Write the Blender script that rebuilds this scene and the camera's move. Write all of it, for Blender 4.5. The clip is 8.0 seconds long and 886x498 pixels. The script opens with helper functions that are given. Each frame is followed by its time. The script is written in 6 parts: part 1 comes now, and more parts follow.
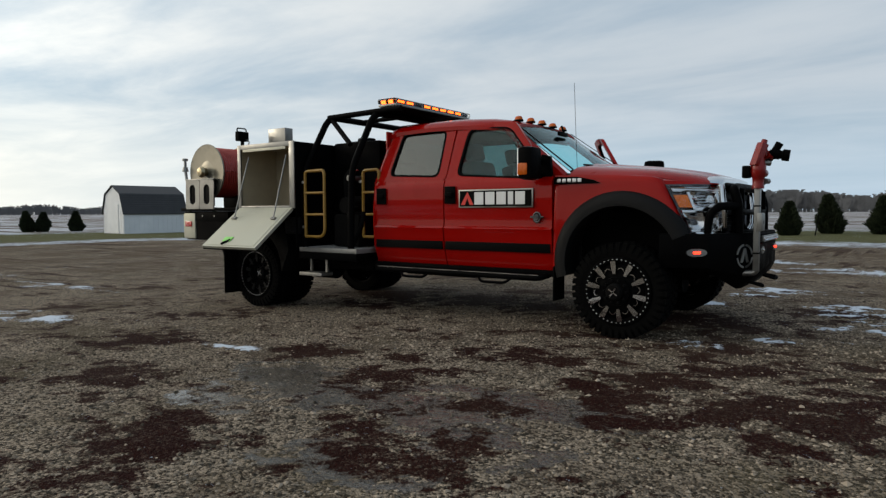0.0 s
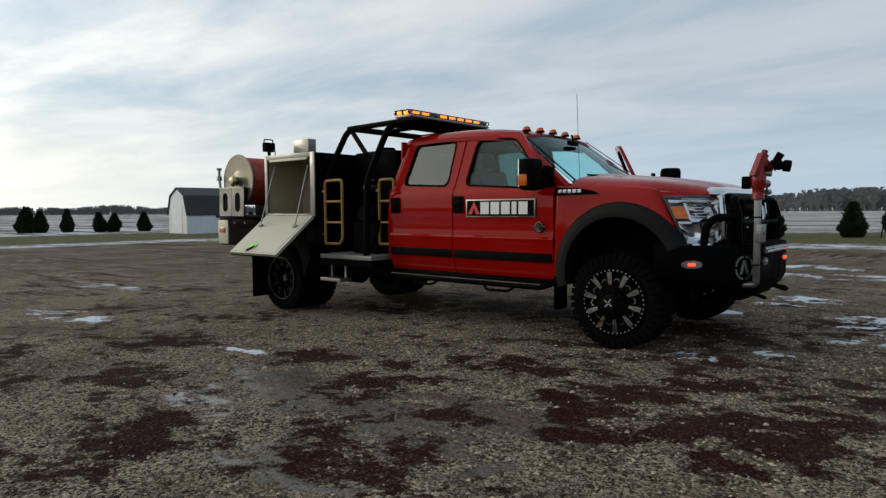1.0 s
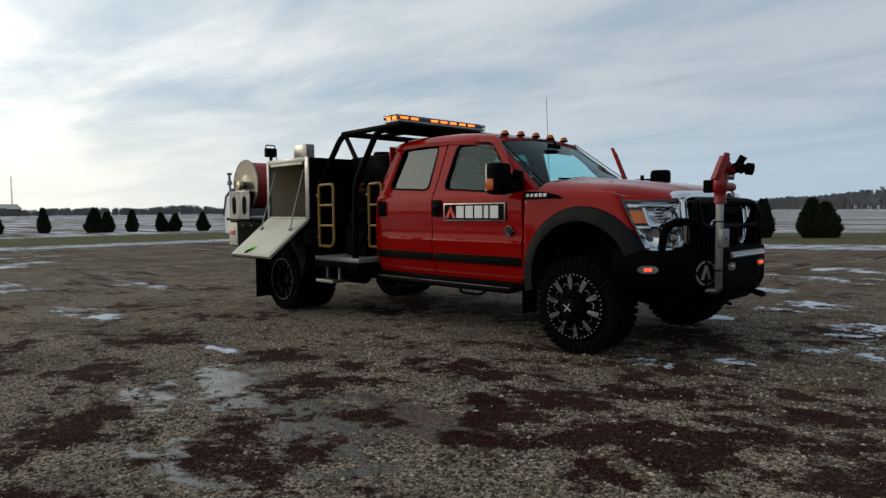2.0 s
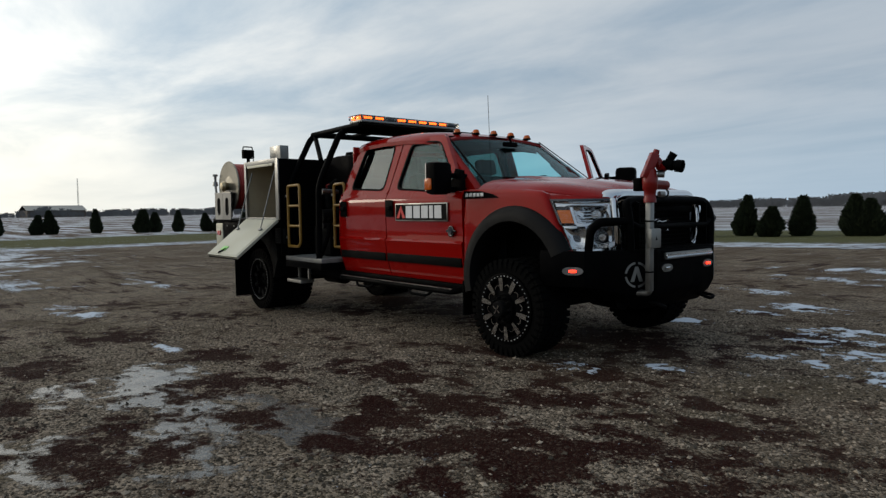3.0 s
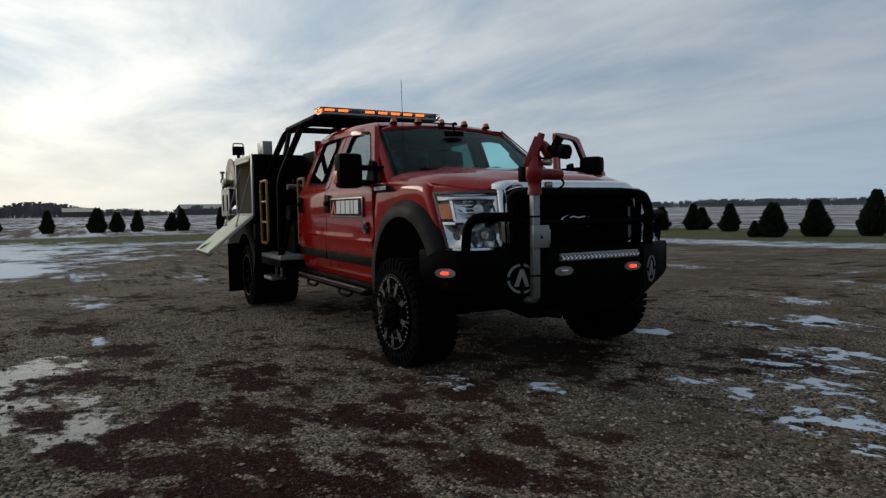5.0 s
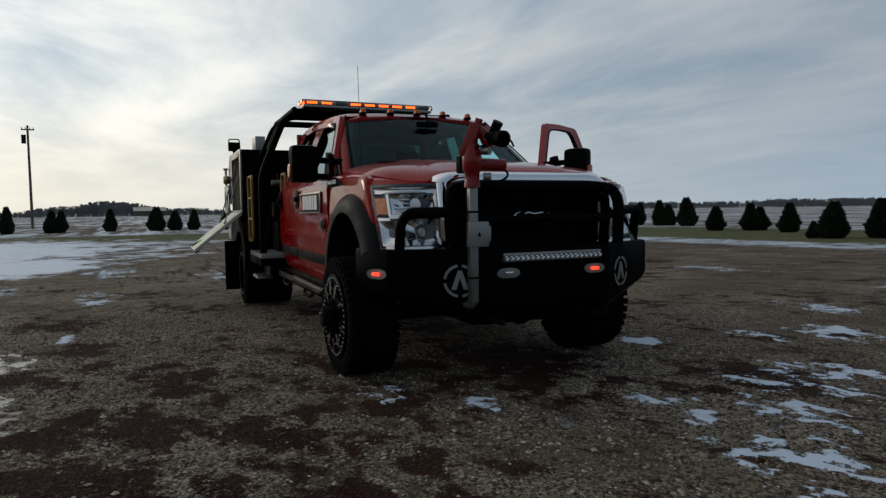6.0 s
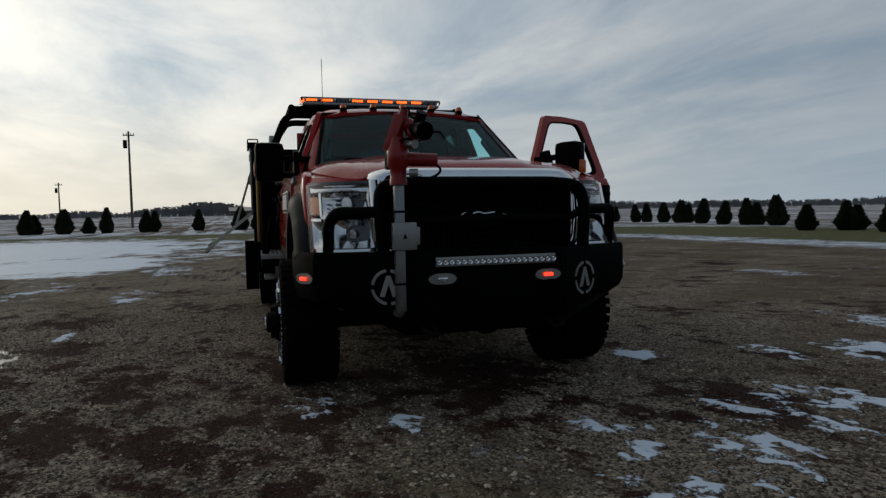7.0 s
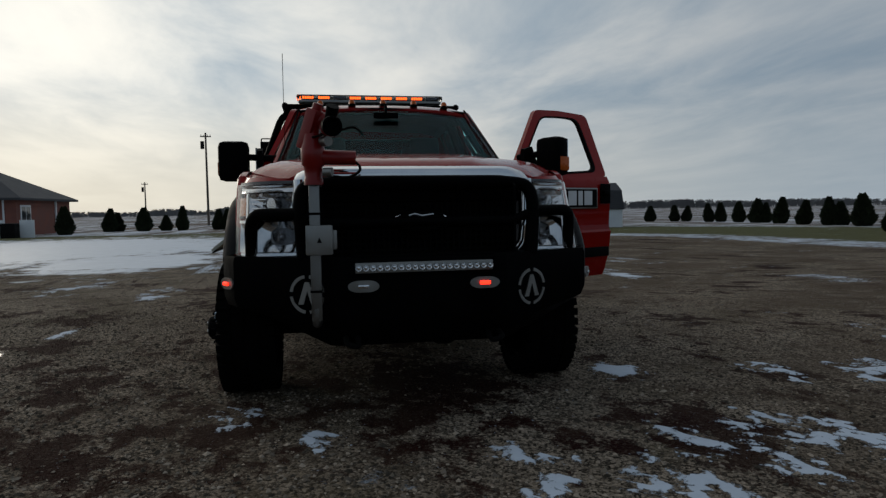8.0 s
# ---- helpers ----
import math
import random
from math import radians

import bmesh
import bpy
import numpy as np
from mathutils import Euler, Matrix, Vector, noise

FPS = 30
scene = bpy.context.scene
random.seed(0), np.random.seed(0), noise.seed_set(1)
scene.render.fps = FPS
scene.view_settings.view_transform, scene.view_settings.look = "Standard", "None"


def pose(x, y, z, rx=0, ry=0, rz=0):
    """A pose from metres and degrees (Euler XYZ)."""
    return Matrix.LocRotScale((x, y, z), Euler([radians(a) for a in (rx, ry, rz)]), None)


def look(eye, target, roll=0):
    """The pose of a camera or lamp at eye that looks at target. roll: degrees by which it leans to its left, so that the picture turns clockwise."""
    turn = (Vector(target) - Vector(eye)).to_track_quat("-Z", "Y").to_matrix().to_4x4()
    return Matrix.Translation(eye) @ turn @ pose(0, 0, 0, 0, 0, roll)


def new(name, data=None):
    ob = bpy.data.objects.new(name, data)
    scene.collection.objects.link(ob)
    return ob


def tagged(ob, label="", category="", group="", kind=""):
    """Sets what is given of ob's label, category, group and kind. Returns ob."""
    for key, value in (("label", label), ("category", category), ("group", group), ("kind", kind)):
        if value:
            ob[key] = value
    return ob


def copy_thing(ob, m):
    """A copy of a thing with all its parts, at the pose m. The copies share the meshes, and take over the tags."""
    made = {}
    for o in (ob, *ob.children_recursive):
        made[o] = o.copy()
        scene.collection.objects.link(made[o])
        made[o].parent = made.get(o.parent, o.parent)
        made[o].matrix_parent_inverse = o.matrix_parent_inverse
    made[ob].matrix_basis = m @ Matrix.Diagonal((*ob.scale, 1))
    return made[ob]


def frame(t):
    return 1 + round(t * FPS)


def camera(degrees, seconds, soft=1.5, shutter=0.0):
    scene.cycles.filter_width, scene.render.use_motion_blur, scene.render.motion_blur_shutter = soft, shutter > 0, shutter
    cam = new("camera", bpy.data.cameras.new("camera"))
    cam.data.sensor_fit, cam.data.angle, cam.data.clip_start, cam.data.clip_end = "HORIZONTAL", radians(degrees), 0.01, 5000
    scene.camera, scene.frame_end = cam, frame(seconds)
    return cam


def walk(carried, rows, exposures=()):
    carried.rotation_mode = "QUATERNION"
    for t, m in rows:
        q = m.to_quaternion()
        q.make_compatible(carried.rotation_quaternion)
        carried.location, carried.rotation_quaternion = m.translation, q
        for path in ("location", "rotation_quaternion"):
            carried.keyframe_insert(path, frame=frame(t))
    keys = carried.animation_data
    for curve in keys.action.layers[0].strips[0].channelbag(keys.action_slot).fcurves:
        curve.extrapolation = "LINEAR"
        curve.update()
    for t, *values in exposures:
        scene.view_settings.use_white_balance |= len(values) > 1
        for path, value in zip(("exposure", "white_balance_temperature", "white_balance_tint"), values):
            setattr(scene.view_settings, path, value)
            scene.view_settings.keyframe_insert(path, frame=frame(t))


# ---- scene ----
cam = camera(69.0, 8.0, soft=1.35)
PATH = [
    (0, (1.842, -6.235, 1.055), (0.688, -4.606, 0.937), -0.2),
    (0.5, (2.031, -6.155, 1.064), (0.811, -4.574, 0.956), -0.1),
    (1, (2.328, -6.053, 1.154), (1.032, -4.534, 1.034), -0.3),
    (2.5, (3.298, -5.211, 1.198), (1.819, -3.872, 1.078), -0.6),
    (3, (3.593, -4.811, 1.198), (2.064, -3.527, 1.074), -0.8),
    (3.5, (3.845, -4.432, 1.197), (2.258, -3.22, 1.071), -0.8),
    (4, (4.055, -3.965, 1.199), (2.401, -2.848, 1.069), -1.2),
    (4.5, (4.175, -3.516, 1.17), (2.462, -2.49, 1.045), -1.0),
    (5, (4.24, -3.056, 1.146), (2.493, -2.091, 1.021), -0.9),
    (6.5, (4.22, -1.745, 1.094), (2.347, -1.052, 0.971), -0.9),
    (7, (4.211, -1.277, 1.093), (2.296, -0.712, 0.971), -1.0),
    (7.5, (4.148, -0.893, 1.082), (2.207, -0.427, 0.964), -0.7),
    (8, (4.112, -0.478, 1.098), (2.147, -0.127, 0.975), -0.9),
]
EXPOSURES = [(0, 0.1, 6880, 10), (1, 0.05, 6850, 10), (2.5, -0.13, 6680, 10), (3.5, -0.25, 6600, 10), (4.5, -0.39, 6520, 10), (5.0, -0.46, 6500, 10), (6.5, -0.68, 6500, 10), (8, -0.90, 6500, 10)]
walk(cam, [(t, look(eye, target, roll)) for t, eye, target, roll in PATH], EXPOSURES)

# ---- world, sun, exposure ----
SUN_DIR = Vector((-0.88, -0.47, 0.24)).normalized()
world = bpy.data.worlds.new("world")
scene.world = world
world.use_nodes = True
wt = world.node_tree
wt.nodes.clear()


def wnode(kind, **props):
    n = wt.nodes.new(kind)
    for key, value in props.items():
        setattr(n, key, value)
    return n


def wlink(a, b):
    wt.links.new(a, b)


w_out = wnode("ShaderNodeOutputWorld")
w_bg = wnode("ShaderNodeBackground")
w_bg.inputs["Strength"].default_value = 1.0
wlink(w_bg.outputs[0], w_out.inputs[0])
w_sky = wnode("ShaderNodeTexSky", sky_type="NISHITA", sun_disc=False)
w_sky.sun_elevation = math.asin(SUN_DIR.z)
w_sky.sun_rotation = math.atan2(SUN_DIR.x, SUN_DIR.y)
w_sky.air_density, w_sky.dust_density, w_sky.ozone_density = 1.2, 1.0, 2.0
w_co = wnode("ShaderNodeTexCoord")
w_sep = wnode("ShaderNodeSeparateXYZ")
wlink(w_co.outputs["Generated"], w_sep.inputs[0])


def wmath(op, a, b=None, clamp=False):
    n = wnode("ShaderNodeMath", operation=op, use_clamp=clamp)
    for i, v in enumerate((a, b)):
        if v is None:
            continue
        if isinstance(v, (int, float)):
            n.inputs[i].default_value = v
        else:
            wlink(v, n.inputs[i])
    return n.outputs[0]


def wmix(f, a, b):
    n = wnode("ShaderNodeMix", data_type="RGBA")
    for sock, v in ((n.inputs[0], f), (n.inputs[6], a), (n.inputs[7], b)):
        if isinstance(v, (int, float)):
            sock.default_value = v
        elif isinstance(v, tuple):
            sock.default_value = (*v, 1)
        else:
            wlink(v, sock)
    return n.outputs[2]


# a flat cloud deck: the view direction carried onto a plane overhead
up = wmath("ADD", wmath("MAXIMUM", w_sep.outputs[2], 0.0), 0.10)
w_plane = wnode("ShaderNodeCombineXYZ")
wlink(wmath("DIVIDE", w_sep.outputs[0], up), w_plane.inputs[0])
wlink(wmath("DIVIDE", w_sep.outputs[1], up), w_plane.inputs[1])
w_map = wnode("ShaderNodeMapping")
w_map.inputs["Rotation"].default_value = (0, 0, radians(62))
w_map.inputs["Scale"].default_value = (0.50, 1.0, 1)
wlink(w_plane.outputs[0], w_map.inputs[0])
w_n1 = wnode("ShaderNodeTexNoise")
w_n1.inputs["Scale"].default_value, w_n1.inputs["Detail"].default_value, w_n1.inputs["Roughness"].default_value = 1.25, 9, 0.58
w_n1.inputs["Distortion"].default_value = 0.35
wlink(w_map.outputs[0], w_n1.inputs[0])
w_n2 = wnode("ShaderNodeTexNoise")
w_n2.inputs["Scale"].default_value, w_n2.inputs["Detail"].default_value = 0.28, 3
wlink(w_map.outputs[0], w_n2.inputs[0])
thick = wmath("ADD", wmath("MULTIPLY", w_n1.outputs[0], 0.62), wmath("MULTIPLY", w_n2.outputs[0], 0.50))
cover = wnode("ShaderNodeMapRange", interpolation_type="SMOOTHSTEP")
cover.inputs[1].default_value, cover.inputs[2].default_value = 0.37, 0.75
wlink(thick, cover.inputs[0])
w_dot = wnode("ShaderNodeVectorMath", operation="DOT_PRODUCT")
wlink(w_co.outputs["Generated"], w_dot.inputs[0])
w_dot.inputs[1].default_value = SUN_DIR
toward = wmath("POWER", wmath("MULTIPLY", wmath("ADD", w_dot.outputs["Value"], 1.0), 0.5, True), 4.6)
cloud_col = wmix(toward, (0.505, 0.585, 0.675), (2.0, 1.94, 1.76))
blue_col = wmix(toward, (0.36, 0.50, 0.66), (0.74, 0.98, 1.20))
scaled_sky = wnode("ShaderNodeVectorMath", operation="SCALE")
wlink(w_sky.outputs[0], scaled_sky.inputs[0])
scaled_sky.inputs[3].default_value = 0.05
clear = wmix(0.75, scaled_sky.outputs[0], blue_col)
sky_all = wmix(cover.outputs[0], clear, cloud_col)
low = wnode("ShaderNodeMapRange", interpolation_type="SMOOTHSTEP")
low.inputs[1].default_value, low.inputs[2].default_value, low.inputs[3].default_value, low.inputs[4].default_value = 0.0, 0.20, 0.80, 0.0
wlink(w_sep.outputs[2], low.inputs[0])
haze_col = wmix(toward, (0.45, 0.60, 0.75), (1.65, 1.52, 1.22))
wlink(wmix(low.outputs[0], sky_all, haze_col), w_bg.inputs["Color"])

sun = new("sun", bpy.data.lights.new("sun", "SUN"))
sun.data.energy, sun.data.angle, sun.data.color = 0.5, radians(12), (1.0, 0.90, 0.74)
sun.matrix_world = look(SUN_DIR * 60, (0, 0, 0))

# ---- materials ----


def shader(name):
    m = bpy.data.materials.new(name)
    m.use_nodes = True
    nt = m.node_tree
    bsdf = nt.nodes["Principled BSDF"]
    return m, nt, bsdf


def node(nt, kind, ins=None, **props):
    n = nt.nodes.new(kind)
    for key, value in props.items():
        setattr(n, key, value)
    for key, value in (ins or {}).items():
        if isinstance(value, bpy.types.NodeSocket):
            nt.links.new(value, n.inputs[key])
        elif isinstance(value, tuple) and len(value) == 3 and n.inputs[key].type == "RGBA":
            n.inputs[key].default_value = (*value, 1)
        else:
            n.inputs[key].default_value = value
    return n


def mixed(nt, f, a, b):
    return node(nt, "ShaderNodeMix", {0: f, 6: a, 7: b}, data_type="RGBA").outputs[2]


def ramp(nt, value, lo, hi, a=0.0, b=1.0):
    return node(nt, "ShaderNodeMapRange", {0: value, 1: lo, 2: hi, 3: a, 4: b}, interpolation_type="SMOOTHSTEP").outputs[0]


def arith(nt, op, a, b):
    return node(nt, "ShaderNodeMath", {0: a, 1: b}, operation=op).outputs[0]


def surf(name, c1, c2, rough=0.5, metal=0.0, scale=3.0, fine=60.0, bump=0.02, coat=0.0, spread=0.12, spec=0.5):
    """A surface with large stains from c1 to c2, a fine grain, uneven gloss and a slight relief."""
    m, nt, b = shader(name)
    co = node(nt, "ShaderNodeTexCoord").outputs["Object"]
    big = node(nt, "ShaderNodeTexNoise", {0: co, "Scale": scale, "Detail": 5.0, "Roughness": 0.6}).outputs[0]
    small = node(nt, "ShaderNodeTexNoise", {0: co, "Scale": fine, "Detail": 4.0, "Roughness": 0.7}).outputs[0]
    f = arith(nt, "ADD", arith(nt, "MULTIPLY", ramp(nt, big, 0.35, 0.68), 0.7), arith(nt, "MULTIPLY", small, 0.3))
    nt.links.new(mixed(nt, f, c1, c2), b.inputs["Base Color"])
    nt.links.new(ramp(nt, f, 0.1, 0.9, max(0.02, rough - spread), min(1.0, rough + spread)), b.inputs["Roughness"])
    b.inputs["Metallic"].default_value = metal
    b.inputs["Specular IOR Level"].default_value = spec
    b.inputs["Coat Weight"].default_value = coat
    b.inputs["Coat Roughness"].default_value = 0.03
    if bump:
        bp = node(nt, "ShaderNodeBump", {"Strength": bump * 10 if bump < 0.1 else 1.0, "Distance": 0.004, "Height": small})
        nt.links.new(bp.outputs[0], b.inputs["Normal"])
    return m


def glow(name, colour, strength):
    m, nt, b = shader(name)
    b.inputs["Base Color"].default_value = (*colour, 1)
    b.inputs["Emission Color"].default_value = (*colour, 1)
    b.inputs["Emission Strength"].default_value = strength
    b.inputs["Roughness"].default_value = 0.2
    return m


def glass(name, tint, rough=0.0, ior=1.45):
    m, nt, b = shader(name)
    b.inputs["Base Color"].default_value = (*tint, 1)
    b.inputs["Transmission Weight"].default_value = 1.0
    b.inputs["Roughness"].default_value = rough
    b.inputs["IOR"].default_value = ior
    return m


M_RED = surf("red_paint", (0.235, 0.0024, 0.0014), (0.27, 0.0029, 0.0017), 0.30, 0.0, 1.2, 220, 0.0, 0.75, 0.06, 0.02)
M_RED.node_tree.nodes["Principled BSDF"].inputs["Coat IOR"].default_value = 1.28
M_REDSATIN = surf("red_enamel", (0.21, 0.005, 0.003), (0.16, 0.004, 0.003), 0.38, 0.0, 6, 150, 0.01, 0.15, 0.1, 0.3)
M_BLACK = surf("black_powder_coat", (0.0012, 0.0012, 0.0013), (0.003, 0.003, 0.0032), 0.55, 0.0, 4, 180, 0.02, 0.0, 0.12, 0.018)
M_FLARE = surf("grey_black_plastic", (0.004, 0.004, 0.0043), (0.008, 0.008, 0.0083), 0.6, 0.0, 3, 260, 0.02, 0.0, 0.1, 0.10)
M_STRIPE = surf("black_vinyl", (0.002, 0.002, 0.002), (0.004, 0.004, 0.004), 0.6, 0.0, 5, 100, 0.0, 0.0, 0.1, 0.03)
M_RUBBER = surf("tyre_rubber", (0.002, 0.002, 0.002), (0.004, 0.0039, 0.0037), 0.95, 0.0, 8, 120, 0.03, 0.0, 0.05, 0.04)
M_CHASSIS = surf("dirty_chassis_black", (0.001, 0.001, 0.001), (0.003, 0.0028, 0.0026), 0.85, 0.0, 5, 90, 0.03, 0.0, 0.1, 0.1)
M_CHROME = surf("chrome", (0.60, 0.61, 0.63), (0.68, 0.69, 0.70), 0.09, 1.0, 5, 80, 0.0, 0, 0.05)
M_ALU = surf("brushed_aluminium", (0.20, 0.20, 0.19), (0.30, 0.295, 0.28), 0.42, 1.0, 4, 160, 0.01)
M_ALUFLAP = surf("dull_aluminium_sheet", (0.38, 0.38, 0.31), (0.47, 0.46, 0.38), 0.52, 0.45, 2.5, 120, 0.01)
M_STEEL = surf("stainless_steel", (0.17, 0.17, 0.165), (0.25, 0.25, 0.24), 0.40, 0.9, 5, 140, 0.01)
M_INSIDE = surf("grey_compartment_lining", (0.30, 0.25, 0.17), (0.38, 0.32, 0.22), 0.6, 0.0, 3, 90, 0.02)
M_YELLOW = surf("yellow_enamel", (0.27, 0.145, 0.012), (0.19, 0.10, 0.010), 0.5, 0.0, 8, 120, 0.02)
M_REEL = surf("gilded_reel_steel", (0.17, 0.16, 0.13), (0.24, 0.225, 0.185), 0.42, 0.8, 5, 140, 0.01)
M_HOSE = surf("red_rubber_hose", (0.34, 0.020, 0.012), (0.24, 0.016, 0.012), 0.6, 0.0, 6, 90, 0.02)
M_BRASS = surf("brass", (0.34, 0.29, 0.19), (0.27, 0.23, 0.15), 0.4, 1.0, 8, 90, 0.0)
M_WHITE = surf("white_vinyl", (0.60, 0.60, 0.60), (0.68, 0.68, 0.68), 0.5, 0.0, 5, 90, 0.0)
M_SILVER = surf("silver_paint", (0.60, 0.60, 0.60), (0.70, 0.70, 0.70), 0.35, 0.6, 5, 90, 0.0)
M_VINYLRED = surf("red_vinyl", (0.55, 0.02, 0.015), (0.60, 0.03, 0.02), 0.4, 0.0, 5, 90, 0.0)
M_TREAD = surf("grey_tread_plate", (0.16, 0.157, 0.15), (0.28, 0.275, 0.26), 0.45, 0.6, 4, 160, 0.02, 0.0, 0.12, 0.2)
M_GREEN = surf("green_tag", (0.20, 0.60, 0.10), (0.25, 0.66, 0.14), 0.5, 0.0, 5, 90, 0.0)
M_SEAT = surf("grey_seat_cloth", (0.035, 0.033, 0.030), (0.06, 0.055, 0.05), 0.9, 0.0, 8, 200, 0.03)
M_TRIM = surf("dark_interior_plastic", (0.014, 0.014, 0.014), (0.024, 0.024, 0.023), 0.75, 0.0, 6, 200, 0.02)
M_GLASS = glass("clear_vehicle_glass", (0.34, 0.74, 0.79), 0.0, 1.10)
M_TINT = glass("tinted_vehicle_glass", (0.11, 0.19, 0.18), 0.0, 1.68)
M_DARKPANE = glass("dark_tinted_glass", (0.05, 0.07, 0.07), 0.0, 1.5)
M_FRONTPANE = glass("lightly_tinted_vehicle_glass", (0.45, 0.78, 0.80), 0.0, 1.28)
M_DARKCHROME = surf("smoked_chrome", (0.05, 0.05, 0.053), (0.10, 0.10, 0.105), 0.18, 1.0, 6, 90, 0.0)
M_LENS = glass("clear_lamp_lens", (0.93, 0.93, 0.93), 0.0, 1.2)
M_REFLECT = surf("lamp_reflector", (0.55, 0.555, 0.57), (0.72, 0.725, 0.74), 0.12, 1.0, 40, 60, 0.01)
M_AMBERLENS = surf("amber_lens", (0.42, 0.075, 0.006), (0.52, 0.105, 0.010), 0.22, 0.0, 20, 80, 0.0, 0.15, 0.1, 0.2)
M_CORNER = surf("amber_reflector", (0.72, 0.15, 0.010), (0.80, 0.20, 0.015), 0.25, 0.0, 30, 80, 0.02, 0.1)
M_REDLENS = surf("red_lens", (0.42, 0.012, 0.010), (0.5, 0.02, 0.012), 0.2, 0.0, 20, 80, 0.0, 0.8)
M_AMBERLIT = glow("amber_led_lit", (1.0, 0.105, 0.010), 5.5)
M_REDLIT = glow("red_led_lit", (1.0, 0.030, 0.012), 5.0)
M_SIDING = surf("white_painted_siding", (0.62, 0.64, 0.66), (0.74, 0.75, 0.76), 0.6, 0.0, 0.8, 40, 0.02)
M_SHINGLE = surf("charcoal_shingles", (0.035, 0.036, 0.04), (0.065, 0.065, 0.07), 0.9, 0.0, 1.5, 30, 0.05)
M_BRICK = surf("red_brown_brick", (0.16, 0.055, 0.04), (0.24, 0.09, 0.065), 0.85, 0.0, 1.5, 25, 0.04)
M_WOOD = surf("weathered_pole_wood", (0.07, 0.055, 0.045), (0.13, 0.105, 0.085), 0.9, 0.0, 2, 40, 0.05)
M_NEEDLE = surf("evergreen_needles", (0.013, 0.019, 0.010), (0.036, 0.046, 0.023), 0.85, 0.0, 3, 30, 0.0, 0.0, 0.1, 0.1)
M_BARK = surf("dark_bark", (0.05, 0.04, 0.03), (0.09, 0.07, 0.055), 0.9, 0.0, 4, 40, 0.04)
M_WOODS = surf("bare_winter_woods", (0.10, 0.10, 0.105), (0.16, 0.158, 0.16), 0.95, 0.0, 0.05, 0.6, 0.0)

# ---- mesh helpers ----


def part(name, bm, material, parent=None, label="", smooth=True, angle=38):
    bmesh.ops.recalc_face_normals(bm, faces=bm.faces)
    me = bpy.data.meshes.new(name)
    if smooth:
        for f in bm.faces:
            f.smooth = True
        lim = radians(angle)
        for e in bm.edges:
            if len(e.link_faces) == 2 and e.calc_face_angle(0) > lim:
                e.smooth = False
    bm.to_mesh(me)
    bm.free()
    me.materials.append(material)
    ob = new(name, me)
    if parent is not None:
        ob.parent = parent
    if label:
        ob["label"] = label
    return ob


def thing(name, label, category, group="", at=None):
    e = new(name)
    e.empty_display_size = 0.2
    if at is not None:
        e.matrix_world = at
    return tagged(e, label, category, group)


def box(bm, x0, x1, y0, y1, z0, z1, bevel=0.0, m=None):
    r = bmesh.ops.create_cube(bm, size=1.0)
    vs = r["verts"]
    for v in vs:
        v.co = Vector(((x0 + x1) / 2 + v.co.x * (x1 - x0), (y0 + y1) / 2 + v.co.y * (y1 - y0), (z0 + z1) / 2 + v.co.z * (z1 - z0)))
    if bevel:
        es = list({e for v in vs for e in v.link_edges})
        g = bmesh.ops.bevel(bm, geom=es, offset=bevel, segments=2, profile=0.6, affect="EDGES", clamp_overlap=True)
        vs = list({v for f in g["faces"] for v in f.verts} | {v for v in vs if v.is_valid})
    if m is not None:
        for v in vs:
            if v.is_valid:
                v.co = m @ v.co
    return vs


def cyl(bm, a, b, r1, r2=None, n=16, caps=True):
    a, b = Vector(a), Vector(b)
    r2 = r1 if r2 is None else r2
    q = (b - a).to_track_quat("Z", "Y").to_matrix()
    rings = []
    for p, r in ((a, r1), (b, r2)):
        rings.append([bm.verts.new(p + q @ Vector((r * math.cos(2 * math.pi * i / n), r * math.sin(2 * math.pi * i / n), 0))) for i in range(n)])
    for i in range(n):
        j = (i + 1) % n
        bm.faces.new((rings[0][i], rings[0][j], rings[1][j], rings[1][i]))
    if caps:
        bm.faces.new(rings[0][::-1])
        bm.faces.new(rings[1])


def rounded(points, rad, steps=5):
    """A polyline with its corners rounded."""
    pts = [Vector(p) for p in points]
    out = [pts[0]]
    for a, b, c in zip(pts, pts[1:], pts[2:]):
        d1, d2 = (a - b), (c - b)
        r = min(rad, d1.length * 0.48, d2.length * 0.48)
        p, q = b + d1.normalized() * r, b + d2.normalized() * r
        for i in range(steps + 1):
            t = i / steps
            out.append(p * (1 - t) ** 2 + b * 2 * t * (1 - t) + q * t * t)
    out.append(pts[-1])
    return out


def tube(bm, points, r, rad=0.08, n=10, closed=False):
    pts = rounded(points, rad) if rad else [Vector(p) for p in points]
    side = None
    rings = []
    for i, p in enumerate(pts):
        d = (pts[min(i + 1, len(pts) - 1)] - pts[max(i - 1, 0)]).normalized()
        if side is None:
            side = d.orthogonal().normalized()
        side = (side - d * side.dot(d)).normalized()
        up_ = d.cross(side)
        rings.append([bm.verts.new(p + (side * math.cos(2 * math.pi * k / n) + up_ * math.sin(2 * math.pi * k / n)) * r) for k in range(n)])
    for a, b in zip(rings, rings[1:]):
        for k in range(n):
            bm.faces.new((a[k], a[(k + 1) % n], b[(k + 1) % n], b[k]))
    bm.faces.new(rings[0][::-1])
    bm.faces.new(rings[-1])


